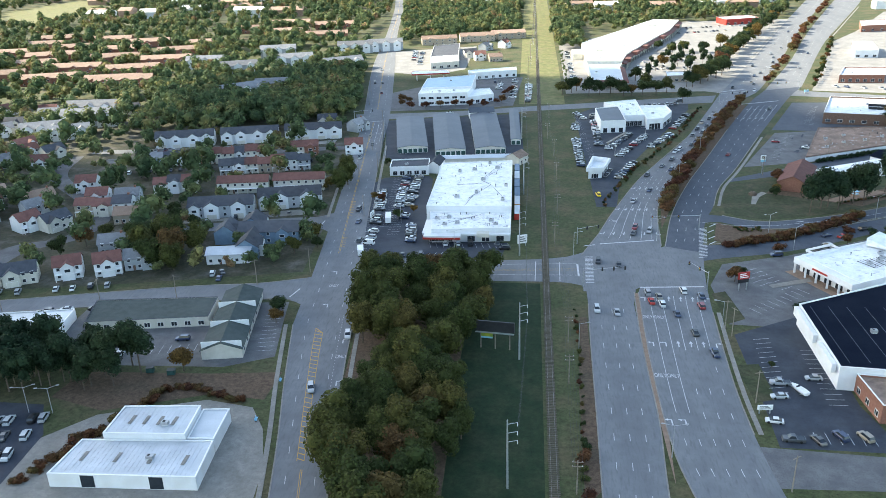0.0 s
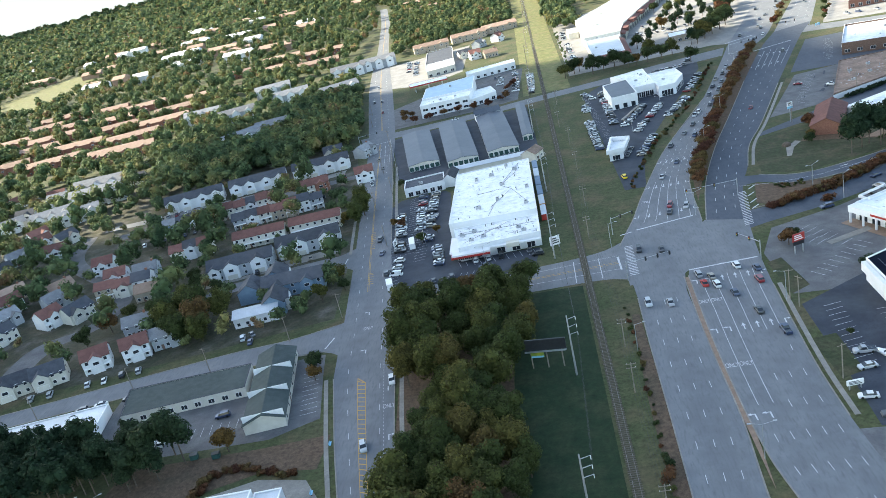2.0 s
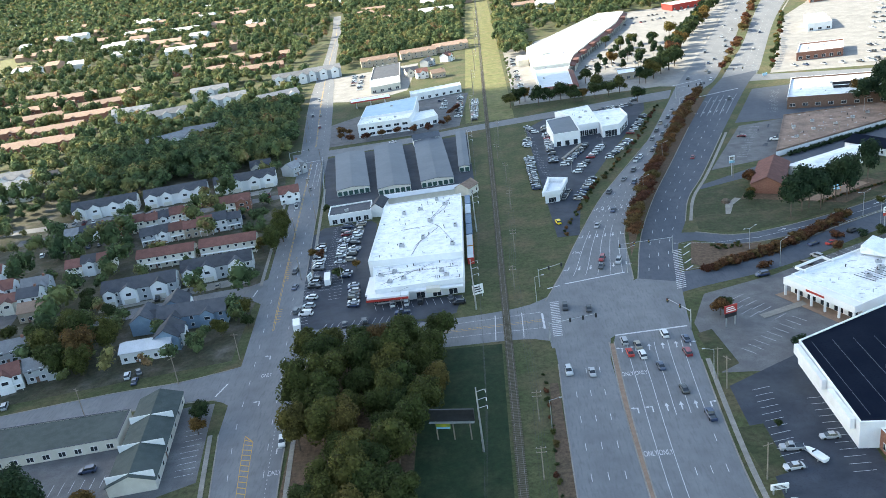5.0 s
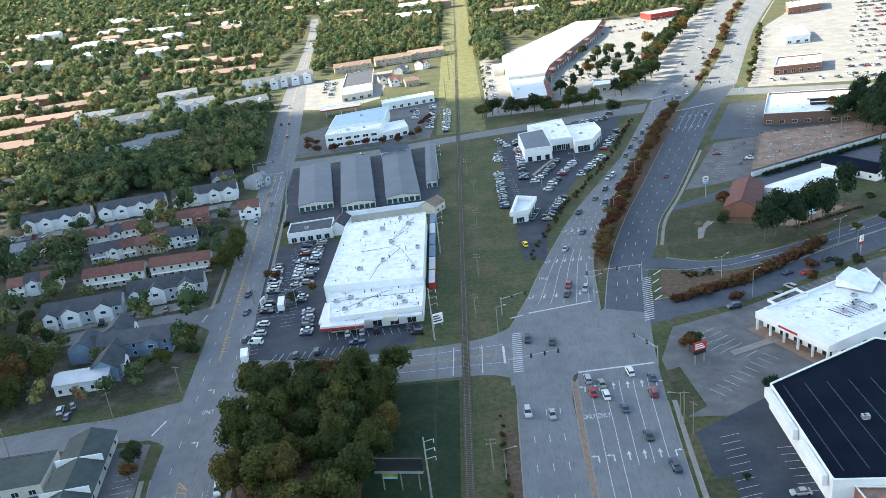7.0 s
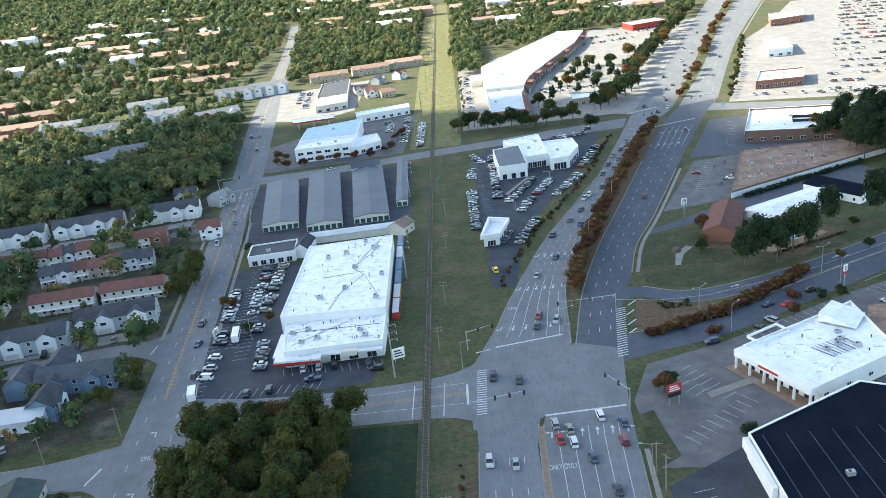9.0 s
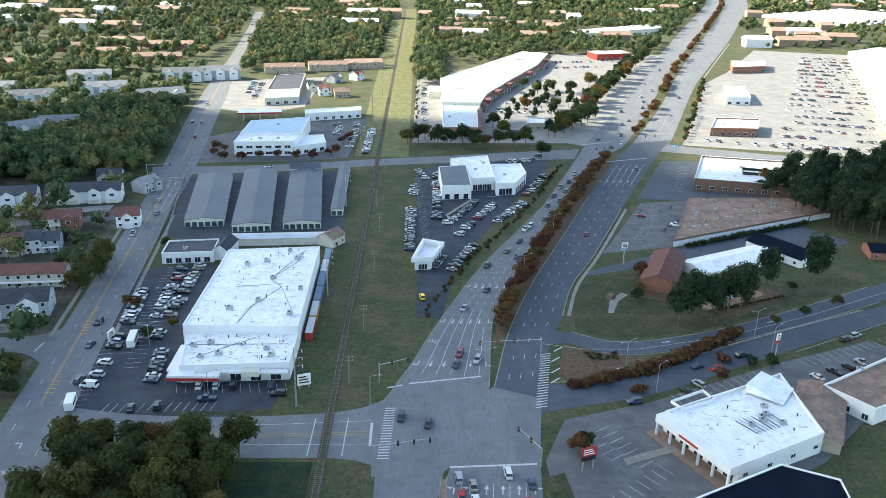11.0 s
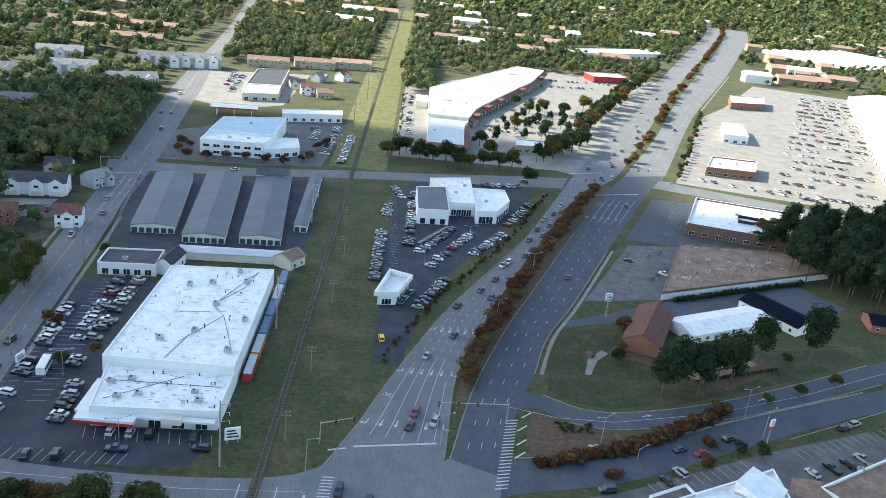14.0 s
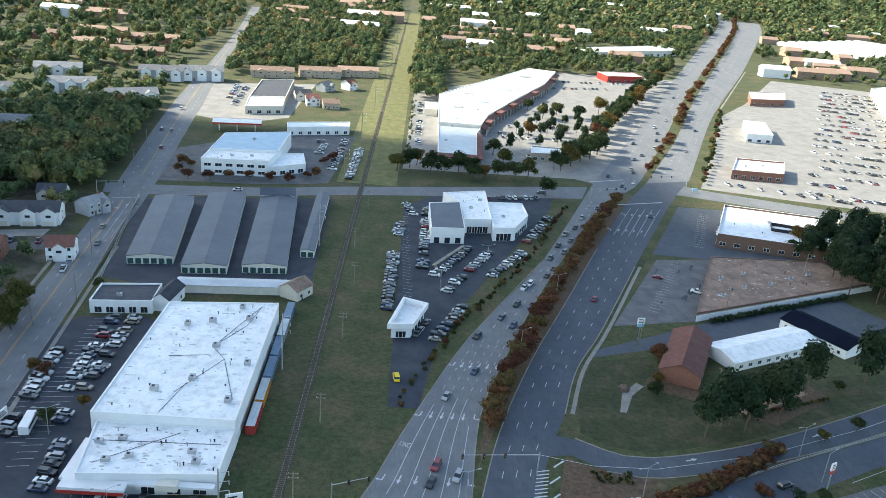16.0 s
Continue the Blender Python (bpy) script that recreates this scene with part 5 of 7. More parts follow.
# hedges and shrubs
for x, y, s in ((206, 486, 1.0), (214, 491, .9)):
    tree("pine", "tree", "large rounded dark green tree before the restaurant", x, y, s, "restaurant trees")
for (x, y), key, s in zip([(91.0, 296.2), (131.4, 312.8), (123.1, 314.7), (82.5, 242.6)], ("rust_shrub", "ever_shrub", "rust_shrub", "ever_shrub"), (1.7, 2.1, 1.8, 2.3)):
    tree(key, "shrub", "large rounded shrub beside the corner shop car park", x, y, s, "corner shop shrubs", "shrub")
for i in range(46):
    f = i / 45
    tree("rust_shrub", "shrub", "rust-brown clipped shrub in the hedge median", 71 + 64 * f + rt.uniform(-.6, .6), 298.5 + 11 * f + 25.5 * f ** 1.6 + rt.uniform(-.8, .8), rt.uniform(1.4, 2.0), "hedge median shrubs", "shrub")
for i in range(36):
    f = i / 35
    tree("ever_shrub", "shrub", "dark evergreen shrub along the boundary wall", 142 + 66 * f, 416.2 + 32 * f + rt.uniform(-.3, .3), rt.uniform(1.3, 1.7), "wall hedge", "shrub")
for i in range(24):
    y = 145 + i * 4.1 + rt.uniform(-1, 1)
    tree("shrub" if i % 3 else "rust_shrub", "shrub", "roadside shrub on a mulch bed", 7.6 + .02 * (y - 145) + rt.uniform(-.5, .5), y, rt.uniform(.5, 1.0) + (.6 if i < 6 else 0), "rail verge shrubs", "shrub")
for i in range(60):
    p, d = at_length(smooth(SB_W[8:13]), along(smooth(SB_W[8:13])), 8 + i * 3.6)
    tree("shrub" if i % 4 else "rust_shrub", "shrub", "low shrub on the bank beside the sales lot", p.x - 5.5 + rt.uniform(-1, 1), p.y + 3 + rt.uniform(-1, 1), rt.uniform(.7, 1.2), "sales lot shrubs", "shrub")
for i in range(20):
    tree("shrub", "shrub", "low green shrub on the traffic island", 79 + rt.uniform(0, 10), 316 + rt.uniform(-2, 3) + 1.5, rt.uniform(.5, .8), "island shrubs", "shrub")
for i in range(26):
    f = i / 25
    tree("rust_shrub", "shrub", "brownish hedge shrub around the used-car lot", -129 + 18 * f + rt.uniform(-1.2, 1.2), 140 + 40 * f + rt.uniform(-1.5, 1.5), rt.uniform(1, 1.6), "used-car lot hedge", "shrub")
for i in range(22):
    f = i / 21
    tree("rust_shrub", "shrub", "brown hedge behind the warehouse", -112 + 26 * f, 182 + 2.5 * math.sin(f * 5) + rt.uniform(-1, 1), rt.uniform(.8, 1.2), "warehouse hedge", "shrub")
for i in range(20):
    f = i / 19
    tree("shrub", "shrub", "dark shrub hedge along the school lawn", 131 + 32 * f, 351.5 + 13.5 * f, .8, "school hedge", "shrub")


# woods: far beyond counting, joined by stretch
def road_clear(x, y):
    for W, E, m in ((ROAD_L_W, ROAD_L_E, 5), (SB_W, NB_E, 7)):
        for k in range(len(W) - 1):
            if W[k][1] <= y < W[k + 1][1]:
                f = (y - W[k][1]) / (W[k + 1][1] - W[k][1])
                wx = W[k][0] + f * (W[k + 1][0] - W[k][0]) - m
                break
        else:
            continue
        for k in range(len(E) - 1):
            if E[k][1] <= y < E[k + 1][1]:
                f = (y - E[k][1]) / (E[k + 1][1] - E[k][1])
                if wx < x < E[k][0] + f * (E[k + 1][0] - E[k][0]) + m:
                    return False
    return not (-17 < x < 20 and y < 2200)


def free_spot(x, y, r):
    if not road_clear(x, y):
        return False
    return all((x - a) ** 2 + (y - b) ** 2 > (c * .8 + r) ** 2 for a, b, c in KEEP_CLEAR)


def templates(n, *a, **k):
    return [crown_arrays(rt, *a, **k) for _ in range(n)]


T_MID = templates(10, 10, 9.5, 2, 85, .8, 1.0, core_sub=1, core=.8)
T_NEAR = templates(10, 11, 9.5, 4, 170, .56, 1.0, core_sub=1, core=.78)
T_FAR = templates(7, 11, 15, 2, 24, 2.0, 0.0, core_sub=1)
T_LAST = templates(6, 11, 15, 1, 22, 2.4, 0.0, core_sub=1)


def woods(name, label, spots, kinds, material):
    """Many crowns in one mesh; kinds: (nearest y, templates) in rising order."""
    V, F, k = [], [], 0
    for x, y, s in spots:
        v, f = rt.choice([t for y0, t in kinds if y >= y0][-1])
        a = rt.uniform(0, 6.28)
        c, sn = math.cos(a) * s, math.sin(a) * s
        w = np.empty_like(v)
        w[:, 0], w[:, 1], w[:, 2] = v[:, 0] * c - v[:, 1] * sn + x, v[:, 0] * sn + v[:, 1] * c + y, v[:, 2] * s * rt.uniform(.8, 1.25)
        V.append(w)
        F.extend(tuple(i + k for i in q) for q in f)
        k += len(v)
    ob = new(name, array_mesh(name, np.concatenate(V), F, material))
    return tagged(ob, label, "woodland", "", "stuff")


rw = random.Random(21)
LOTS_OPEN = [[(20, 560), (135, 585), (300, 1010), (160, 1010), (90, 880), (22, 830)], [(190, 596), (470, 575), (680, 1000), (520, 1060), (420, 1060)], [(-124, 660), (-145, 815), (-62, 830), (-12, 690), (-14, 556)], [(-714, 1060), (-670, 1090), (-645, 1260), (-690, 1300), (-790, 1424), (-834, 1240)]]
near = []
# estate trees among the houses
for x, y in fill([(-95, 300), (-112, 440), (-128, 560), (-150, 700), (-175, 860), (-620, 900), (-640, 380), (-330, 230), (-215, 225), (-190, 268), (-150, 300)], 10.0, rw, .45):
    dens = .92 if y < 520 else .7
    if y > 690:
        dens = .36
    if x > -260 and y < 480:
        dens = .55
    if x < -380:
        dens *= .7
    if rw.random() < dens and free_spot(x, y, 2.0 if y < 480 else 2.5) and not inside(x, y, [(-223, 224), (-226, 288), (-210, 330), (-274, 426), (-263, 430), (-197, 330), (-199, 292), (-211, 224)]) and not (-245 < x < -100 and abs(y - 429.5 - .258 * (x + 184)) < 7):
        near.append((x, y, rw.uniform(.45, 1.0) if y < 480 and rw.random() < .6 else rw.uniform(.9, 1.6)))
for x, y in fill([(-100, 262), (-92, 270), (-96, 305), (-128, 312), (-165, 305), (-168, 262), (-135, 262)], 9, rw, .45):
    if free_spot(x, y, 1.5) and rw.random() < .6:
        near.append((x, y, rw.uniform(.45, 1.0)))
# dark wood beside the west road
for x, y in fill([(-126, 545), (-148, 690), (-148, 700), (-185, 690), (-260, 560), (-220, 500), (-140, 520)], 8.5, rw, .4):
    if free_spot(x, y, 1):
        near.append((x, y, rw.uniform(1.1, 1.6)))
for x, y in fill([(-110, 870), (-16, 905), (-16, 1500), (-190, 1500), (-186, 1180), (-160, 960), (-140, 840)], 11, rw, .4):
    if free_spot(x, y, 2):
        near.append((x, y, rw.uniform(1.1, 1.6)))
for x, y in fill([(21, 800), (35, 830), (130, 980), (240, 1010), (330, 1080), (520, 1300), (560, 1500), (22, 1500)], 11.5, rw, .4):
    if free_spot(x, y, 2) and rw.random() < .75:
        near.append((x, y, rw.uniform(1, 1.5)))
for x, y in fill([(-700, 420), (-190, 870), (-200, 1500), (-900, 1500), (-900, 600)], 15.5, rw, .45):
    if free_spot(x, y, 3) and not inside(x, y, LOTS_OPEN[3]) and rw.random() < .74:
        near.append((x, y, rw.uniform(1.0, 1.9)))
for x, y in fill([(425, 1065), (560, 1070), (680, 1010), (520, 600), (340, 570), (345, 430), (1100, 700), (1100, 1500), (620, 1500)], 14, rw, .45):
    if free_spot(x, y, 3) and rw.random() < (.55 if y > 1060 else .8):
        near.append((x, y, rw.uniform(.7, 1.25)))
for x, y in fill([(20, 795), (40, 800), (50, 830), (34, 1090), (20, 1090)], 8, rw, .35):
    near.append((x, y, rw.uniform(1.1, 1.5)))
for x, y in fill([(20.5, 600), (25, 600), (25, 790), (20.5, 790)], 4.5, rw, .3):
    near.append((x, y, rw.uniform(.2, .4)))
woods("woodland", "mixed green and yellowing trees among houses and roads", near, ((0, T_NEAR), (560, T_MID)), LEAF_FAR)
far = []
y = 1490
while y < 4900:
    step = 18 + (y - 1490) * .012
    x = -.72 * y - 100
    while x < .66 * y + 200:
        px, py = x + rw.uniform(-.5, .5) * step, y + rw.uniform(-.5, .5) * step
        if not (-860 < px < -640 and py < 1600) and rw.random() < .86 and (py > 2300 or free_spot(px, py, 4)):
            far.append((px, py, rw.uniform(.7, 1.35) * step / 14.5 * (1 + 1.6 * max(0, min(1, (px / py - .12) * 5)) * max(0, min(1, (py - 2200) / 1500)))))
        x += step
    y += step * .9
woods("distant_woods", "distant wooded plain that reaches the horizon", far, ((0, T_FAR), (2500, T_LAST)), LEAF_FAR)
# pale roofs scattered through the far woods
for nm, mt, cnt, lb in (("distant_roofs", TAN_SHINGLE, 200, "tan and pinkish roofs scattered through the woods"), ("distant_buildings", WHITE_WALL, 150, "pale distant buildings scattered through the woods")):
    rd = bmesh.new()
    for i in range(cnt):
        y = 1100 * (3.6 ** rw.random())
        x = rw.uniform(-.62, .62) * y
        if road_clear(x, y) and not inside(x, y, LOTS_OPEN[3]) and free_spot(x, y, 12):
            w, d, h = rw.uniform(8, 26), rw.uniform(6, 12), rw.uniform(7, 11)
            box(rd, x - w, x + w, y - d, y + d, 0, h)
            v = [rd.verts.new(p) for p in ((x - w - 1, y - d - 1, h), (x + w + 1, y - d - 1, h), (x + w + 1, y + d + 1, h), (x - w - 1, y + d + 1, h), (x - w, y, h + 4), (x + w, y, h + 4))]
            for f in ((0, 1, 5, 4), (2, 3, 4, 5), (1, 2, 5), (3, 0, 4)):
                rd.faces.new([v[k] for k in f])
    tagged(part(nm, rd, mt, None), lb, "buildings", "", "stuff")


# ---- road markings, kerbs, pavements ----
def cut(line, y0, y1):
    return [p for p in line if y0 <= p[1] <= y1]


white, yellow = bmesh.new(), bmesh.new()
ZM = .066
for f in (.25, .5, .75):
    dashes(white, cut(lane_line(SB_W, MED_W, f, 400), 90, 250), ZM, .16)
for f in (.34, .67):
    dashes(white, cut(lane_line(SB_W, MED_W, f, 400), 385, 1500), ZM, .16)
for i in range(1, 6):
    L = lane_line(SB_W, MED_W, i / 6 + .03, 400)
    band(white, cut(L, 303, 352 if i < 5 else 340), .16, ZM)
    dashes(white, cut(L, 354, 392), ZM, .16, 2, 4)
for i in range(1, 6):
    L = lane_line(MED_E, NB_E, i / 6, 400)
    band(white, cut(L, 212 if i > 2 else 180, 257), .16, ZM)
    dashes(white, cut(L, 90, 208 if i > 2 else 178), ZM, .16)
for f in (.26, .5, .75):
    dashes(white, cut(lane_line(MED_E, NB_E, f, 400), 300, 505), ZM, .16)
    dashes(white, cut(lane_line(MED_E, NB_E, f, 400), 615, 1500), ZM, .16)
for f in (.17, .34, .5, .67, .84):
    band(white, cut(lane_line(MED_E, NB_E, f, 400), 505, 552), .16, ZM)
for f in (.24, .76):
    dashes(white, cut(lane_line(ROAD_L_W, ROAD_L_E, f, 400), 70, 1100), ZM, .15)
dashes(white, cut(lane_line(ROAD_L_W, ROAD_L_E, .82, 400), 165, 235), ZM, .14, .6, 1.2)
for f in (.485, .515):
    band(yellow, cut(lane_line(ROAD_L_W, ROAD_L_E, f, 400), 60, 150), .14, ZM)
    band(yellow, cut(lane_line(ROAD_L_W, ROAD_L_E, f - .06, 400), 285, 510), .14, ZM)
    band(yellow, cut(lane_line(ROAD_L_W, ROAD_L_E, f, 400), 545, 1300), .14, ZM)
a, b = cut(lane_line(ROAD_L_W, ROAD_L_E, .40, 400), 150, 223), cut(lane_line(ROAD_L_W, ROAD_L_E, .53, 400), 150, 223)
band(yellow, a, .14, ZM)
band(yellow, b, .14, ZM)
for k in range(31):
    p, q = at_length(a, along(a), 1 + 2.35 * k)[0], at_length(b, along(b), .2 + 2.35 * k)[0]
    band(yellow, [tuple(p), tuple(q)], .32, ZM + .002)
for y0, y1 in ((292, 306), (330, 352)):
    a, b = cut(lane_line(ROAD_L_W, ROAD_L_E, .41, 400), y0, y1), cut(lane_line(ROAD_L_W, ROAD_L_E, .55, 400), y0, y1)
    for k in range(int((y1 - y0) / 2.2)):
        band(yellow, [tuple(at_length(a, along(a), 2.2 * k)[0]), tuple(at_length(b, along(b), 2.2 * k)[0])], .3, ZM + .002)
for i in range(1, 4):
    band(white, cut(lane_line(ROAD_L_W, ROAD_L_E, .3 + .18 * i, 400), 455, 508), .14, ZM)
# stop bars and crossings
for p, q, w in (((33, 259), (55.5, 260.5), .7), ((22, 300), (44, 304.5), .7), ((15.5, 297.5), (20, 299), .6), ((12, 268), (12, 279), .7), ((-91, 246), (-89, 253), .5), ((-97, 318), (-96.5, 324), .5), ((-113, 509), (-101, 512), .6), ((128, 553), (163, 566), .8), ((150, 606), (128, 596), .8)):
    band(white, [p, q], w, ZM + .004)
for k in range(20):
    y = 262.5 + 1.25 * k
    band(white, [(14.2 + k * .06, y), (17.2 + k * .06, y + .15)], .42, ZM + .004)
for k in range(22):
    y = 287 + 1.5 * k
    band(white, [(58.6 + k * .27, y), (62 + k * .27, y + .9)], .42, ZM + .004)
for x0 in (-4, 5):
    band(white, [(x0, 263.5), (x0 + .3, 281)], .28, ZM)
for f in (.3, .5, .55, .78):
    dd = [tuple(Vector(p).lerp(Vector(q), f)) for p, q in (((-60, 262), (-60, 283)), ((-16, 262.5), (-17, 282)), ((12, 262), (12, 285)))]
    (band(yellow if .4 < f < .6 else white, dd, .14, ZM))
band(white, [(66, 326), (80, 322.5), (97, 322.8), (130, 332.5), (166, 349), (199, 367), (260, 398)], .16, ZM + .004)
band(white, [(66, 301), (92, 307), (133, 328.6), (189, 355)], .14, ZM + .004)
band(white, [(150, 322), (188, 342), (240, 368)], .14, ZM + .004)
for x, y in ((66, 303), (67, 309), (68, 316), (70, 323)):
    band(white, [(x - 1, y - 2.2), (x + 2.2, y + 1)], .5, ZM + .004)


def arrow(bm, x, y, a, bend=0):
    """A lane arrow, its head towards the angle a from +y; bend: -1 left, 1 right."""
    R = Matrix.Rotation(radians(a), 2)
    def poly(ps):
        bm.faces.new([bm.verts.new((*(R @ Vector(p) + Vector((x, y))), ZM + .006)) for p in ps])
    if not bend:
        poly([(-.17, -1.9), (.17, -1.9), (.17, .3), (-.17, .3)])
        poly([(-.62, .3), (.62, .3), (0, 1.9)])
    else:
        s = bend
        poly([(-.18, -1.8), (.18, -1.8), (.18, .5), (-.18, .5)][::s])
        poly([(-.13 * s, .5), (-.13 * s, .8), (.9 * s, .8), (.9 * s, .5)][::-s])
        poly([(.9 * s, .15), (.9 * s, 1.15), (2 * s, .65)][::s])


def across(Lf, Rt, f, y):
    L = lane_line(Lf, Rt, f, 300)
    i = min(range(1, len(L) - 1), key=lambda k: abs(L[k][1] - y))
    d = Vector(L[i + 1]) - Vector(L[i - 1])
    return L[i][0], y, -math.degrees(math.atan2(d.x, d.y))


for y in (218, 250):
    for i in range(6):
        x, yy, a = across(MED_E, NB_E, (i + .5) / 6, y)
        arrow(white, x, yy, a, -1 if i < 2 else (1 if i == 5 else 0))
for y in (176,):
    for i in range(2):
        x, yy, a = across(MED_E, NB_E, (i + .5) / 6, y)
        arrow(white, x, yy, a, -1)
for y in (312, 342, 372):
    for i in range(6):
        x, yy, a = across(SB_W, MED_W, (i + .55) / 6, y)
        arrow(white, x, yy, a + 180, 1 if i == 0 else (-1 if i == 5 else 0))
for y in (515, 540):
    for i in range(5):
        x, yy, a = across(MED_E, NB_E, (i + .5) / 6, y)
        arrow(white, x, yy, a, -1 if i < 1 else 0)
for f, y, b in ((.9, 190, 1), (.9, 215, 1), (.5, 240, -1), (.5, 268, -1), (.48, 470, -1), (.48, 495, -1), (.66, 480, 0), (.66, 500, 0), (.84, 498, 1)):
    x, yy, a = across(ROAD_L_W, ROAD_L_E, f, y)
    arrow(white, x, yy, a, b)
for x, y, a in ((108, 328, -68), (150, 344, -62), (88, 310, 110)):
    arrow(white, x, y, a, 0)
tagged(part("lane_markings", white, WHITE_LINE, None), "worn white lane lines, arrows and stop bars", "road marking", "", "structure")
tagged(part("centre_markings", yellow, YELLOW_LINE, None), "worn yellow centre lines and hatching", "road marking", "", "structure")

curve = bpy.data.curves.new("lettering", "FONT")
curve.body, curve.align_x, curve.size = "ONLY", "CENTER", 1.6
tmp = new("lettering", curve)
bpy.context.view_layer.update()
only_mesh = bpy.data.meshes.new_from_object(tmp.evaluated_get(bpy.context.evaluated_depsgraph_get()))
bpy.data.objects.remove(tmp)
only_mesh.materials.clear()
only_mesh.materials.append(WHITE_LINE)
for Lf, Rt, f, y in ((MED_E, NB_E, 1 / 12, 235), (MED_E, NB_E, 3 / 12, 235), (MED_E, NB_E, 1 / 12, 198), (MED_E, NB_E, 3 / 12, 198), (ROAD_L_W, ROAD_L_E, .9, 204), (ROAD_L_W, ROAD_L_E, .5, 255), (SB_W, MED_W, .1, 328)):
    x, yy, a = across(Lf, Rt, f, y)
    o = tagged(new("road_lettering", only_mesh), "white ONLY lettering painted on the lane", "road marking", "lane lettering", "structure")
    o.matrix_basis = pose(x, yy, ZM + .008, 0, 0, a + (180 if Lf is SB_W else 0)) @ Matrix.Diagonal((.8, 1.9, 1, 1))

kb = bmesh.new()
for line in (cut(ROAD_L_W, 50, 226), cut(ROAD_L_W, 262, 306), cut(ROAD_L_W, 335, 402), cut(ROAD_L_W, 440, 515), cut(ROAD_L_W, 532, 1300), cut(ROAD_L_E, 50, 261), cut(ROAD_L_E, 285, 515), cut(ROAD_L_E, 540, 1300),
             cut(SB_W, 70, 254), cut(SB_W, 288, 556), cut(SB_W, 592, 1400), cut(NB_E, 164, 262), cut(NB_E, 340, 560), cut(NB_E, 620, 1400), cut(MED_W, 70, 256), cut(MED_E, 70, 256), cut(MED_W, 297, 560), cut(MED_E, 297, 556), cut(MED_W, 606, 1400), cut(MED_E, 603, 1400)):
    if len(line) > 1:
        kerb(kb, line)
kerb(kb, [(77, 334.8), (85, 329.8), (97, 327.8), (127, 336.8), (165, 355.3), (201, 375.3)])
kerb(kb, [(66, 301), (92, 306.6), (133, 328), (189, 354.4)])
kerb(kb, [(83, 320.5), (98, 319), (130, 328.6), (166, 344.6), (199, 361.6)])
kerb(kb, W1_N[1:])
kerb(kb, W1_S[1:])
setting("kerbs", kb, CONCRETE, "pale concrete kerbs along the roads", "kerb")
pv = bmesh.new()
for line, off in ((cut(NB_E, 164, 262), 1.8), (cut(NB_E, 340, 560), 2.2), (cut(ROAD_L_W, 60, 226), -2.4), (cut(ROAD_L_E, 60, 261), 2.2), (cut(ROAD_L_E, 285, 515), 2.2), (cut(ROAD_L_W, 262, 515), -2.2), (cut(SB_W, 592, 1200), -3), (cut(NB_E, 620, 1200), 3)):
    band(pv, [(x + off, y) for x, y in smooth(line)], 1.3, .15, 0)
setting("pavement", pv, CONCRETE, "pale concrete pavement beside the roads", "pavement")
med = prism([(28.2, 150), (29.6, 170), (29.6, 204), (30.4, 227), (31.8, 254), (30.7, 254), (29.1, 227), (28.6, 204), (28.2, 175)], 0, .155)
setting("median_paving", med, BRICKPAVE, "narrow brick-paved median strip", "median")
for kz, (nm, poly, mt, lb) in enumerate((("bed_verge", [(6.8, 140), (11.2, 147), (12.3, 192), (12.8, 235), (10.5, 235), (8, 190)], MULCH, "mulched shrub bed beside the road"), ("bed_island", [(71, 303), (68, 306), (73, 326), (79, 322), (96, 317.5), (90, 309)], MULCH, "mulched traffic island with shrubs"),
                         ("bed_hedge", [(69, 298.5), (92, 305), (134, 326.5), (139, 333.5), (130, 328), (110, 320), (92, 312), (72, 302)], MULCH, "mulched hedge median"),
                         ("bed_warehouse", [(-124, 172), (-96, 182), (-80, 180), (-79, 195), (-100, 193), (-140, 192), (-142, 178)], MULCH, "bare brown bank behind the warehouse"), ("lawn_school", [(90, 380), (82, 360), (79, 338), (86, 332), (97, 330), (127, 339), (165, 358), (202, 379), (196, 386), (150, 376), (128, 358), (112, 366), (110, 386)], LAWN, "mown school lawn with dry patches"),
                         ("bed_school", [(104, 366), (112, 362), (140, 348), (165, 366), (160, 374), (128, 358), (114, 374), (107, 372)], MULCH, "pine-straw bed under the school trees"), ("bed_median", [(49, 318), (57, 345), (72, 385), (88, 424), (112, 486), (138, 552), (136, 556), (104, 488), (80, 430), (65, 386), (52.5, 345)], MULCH, "mulched bed under the median trees"),
                         ("lawn_verge", [(-60, 285), (-29, 282.5), (-17, 283), (-17, 286), (-29, 284)], LAWN, "narrow grass verge"), ("lawn_rail", [(-26, 118), (-27, 261), (-2.2, 261), (-2.2, 118)], SHADED_LAWN, "dark green lawn between the grove and the rails, shade put into its colour"), ("grove_floor", [(-61, 120), (-59, 180), (-62, 222), (-67, 258), (-60, 261), (-27.3, 261), (-26.3, 150), (-27, 112)], MULCH, "leaf litter under the grove"),
                         ("lawn_corner", [(57.5, 232), (57, 255), (62, 257), (64, 236)], LAWN, "small grass verge at the shop corner"), ("lawn_kerbside", [(55, 186), (54, 206), (61, 207), (61, 188)], LAWN, "grass verge beside the car park"), ("lawn_vacant", [(102, 410), (133, 478), (129, 480), (97, 412)], LAWN, "grass verge beside the empty car park"))):
    setting(nm, prism(poly, -.2, .0342 + .0006 * kz), mt, lb, "planting" if mt is MULCH else "lawn")

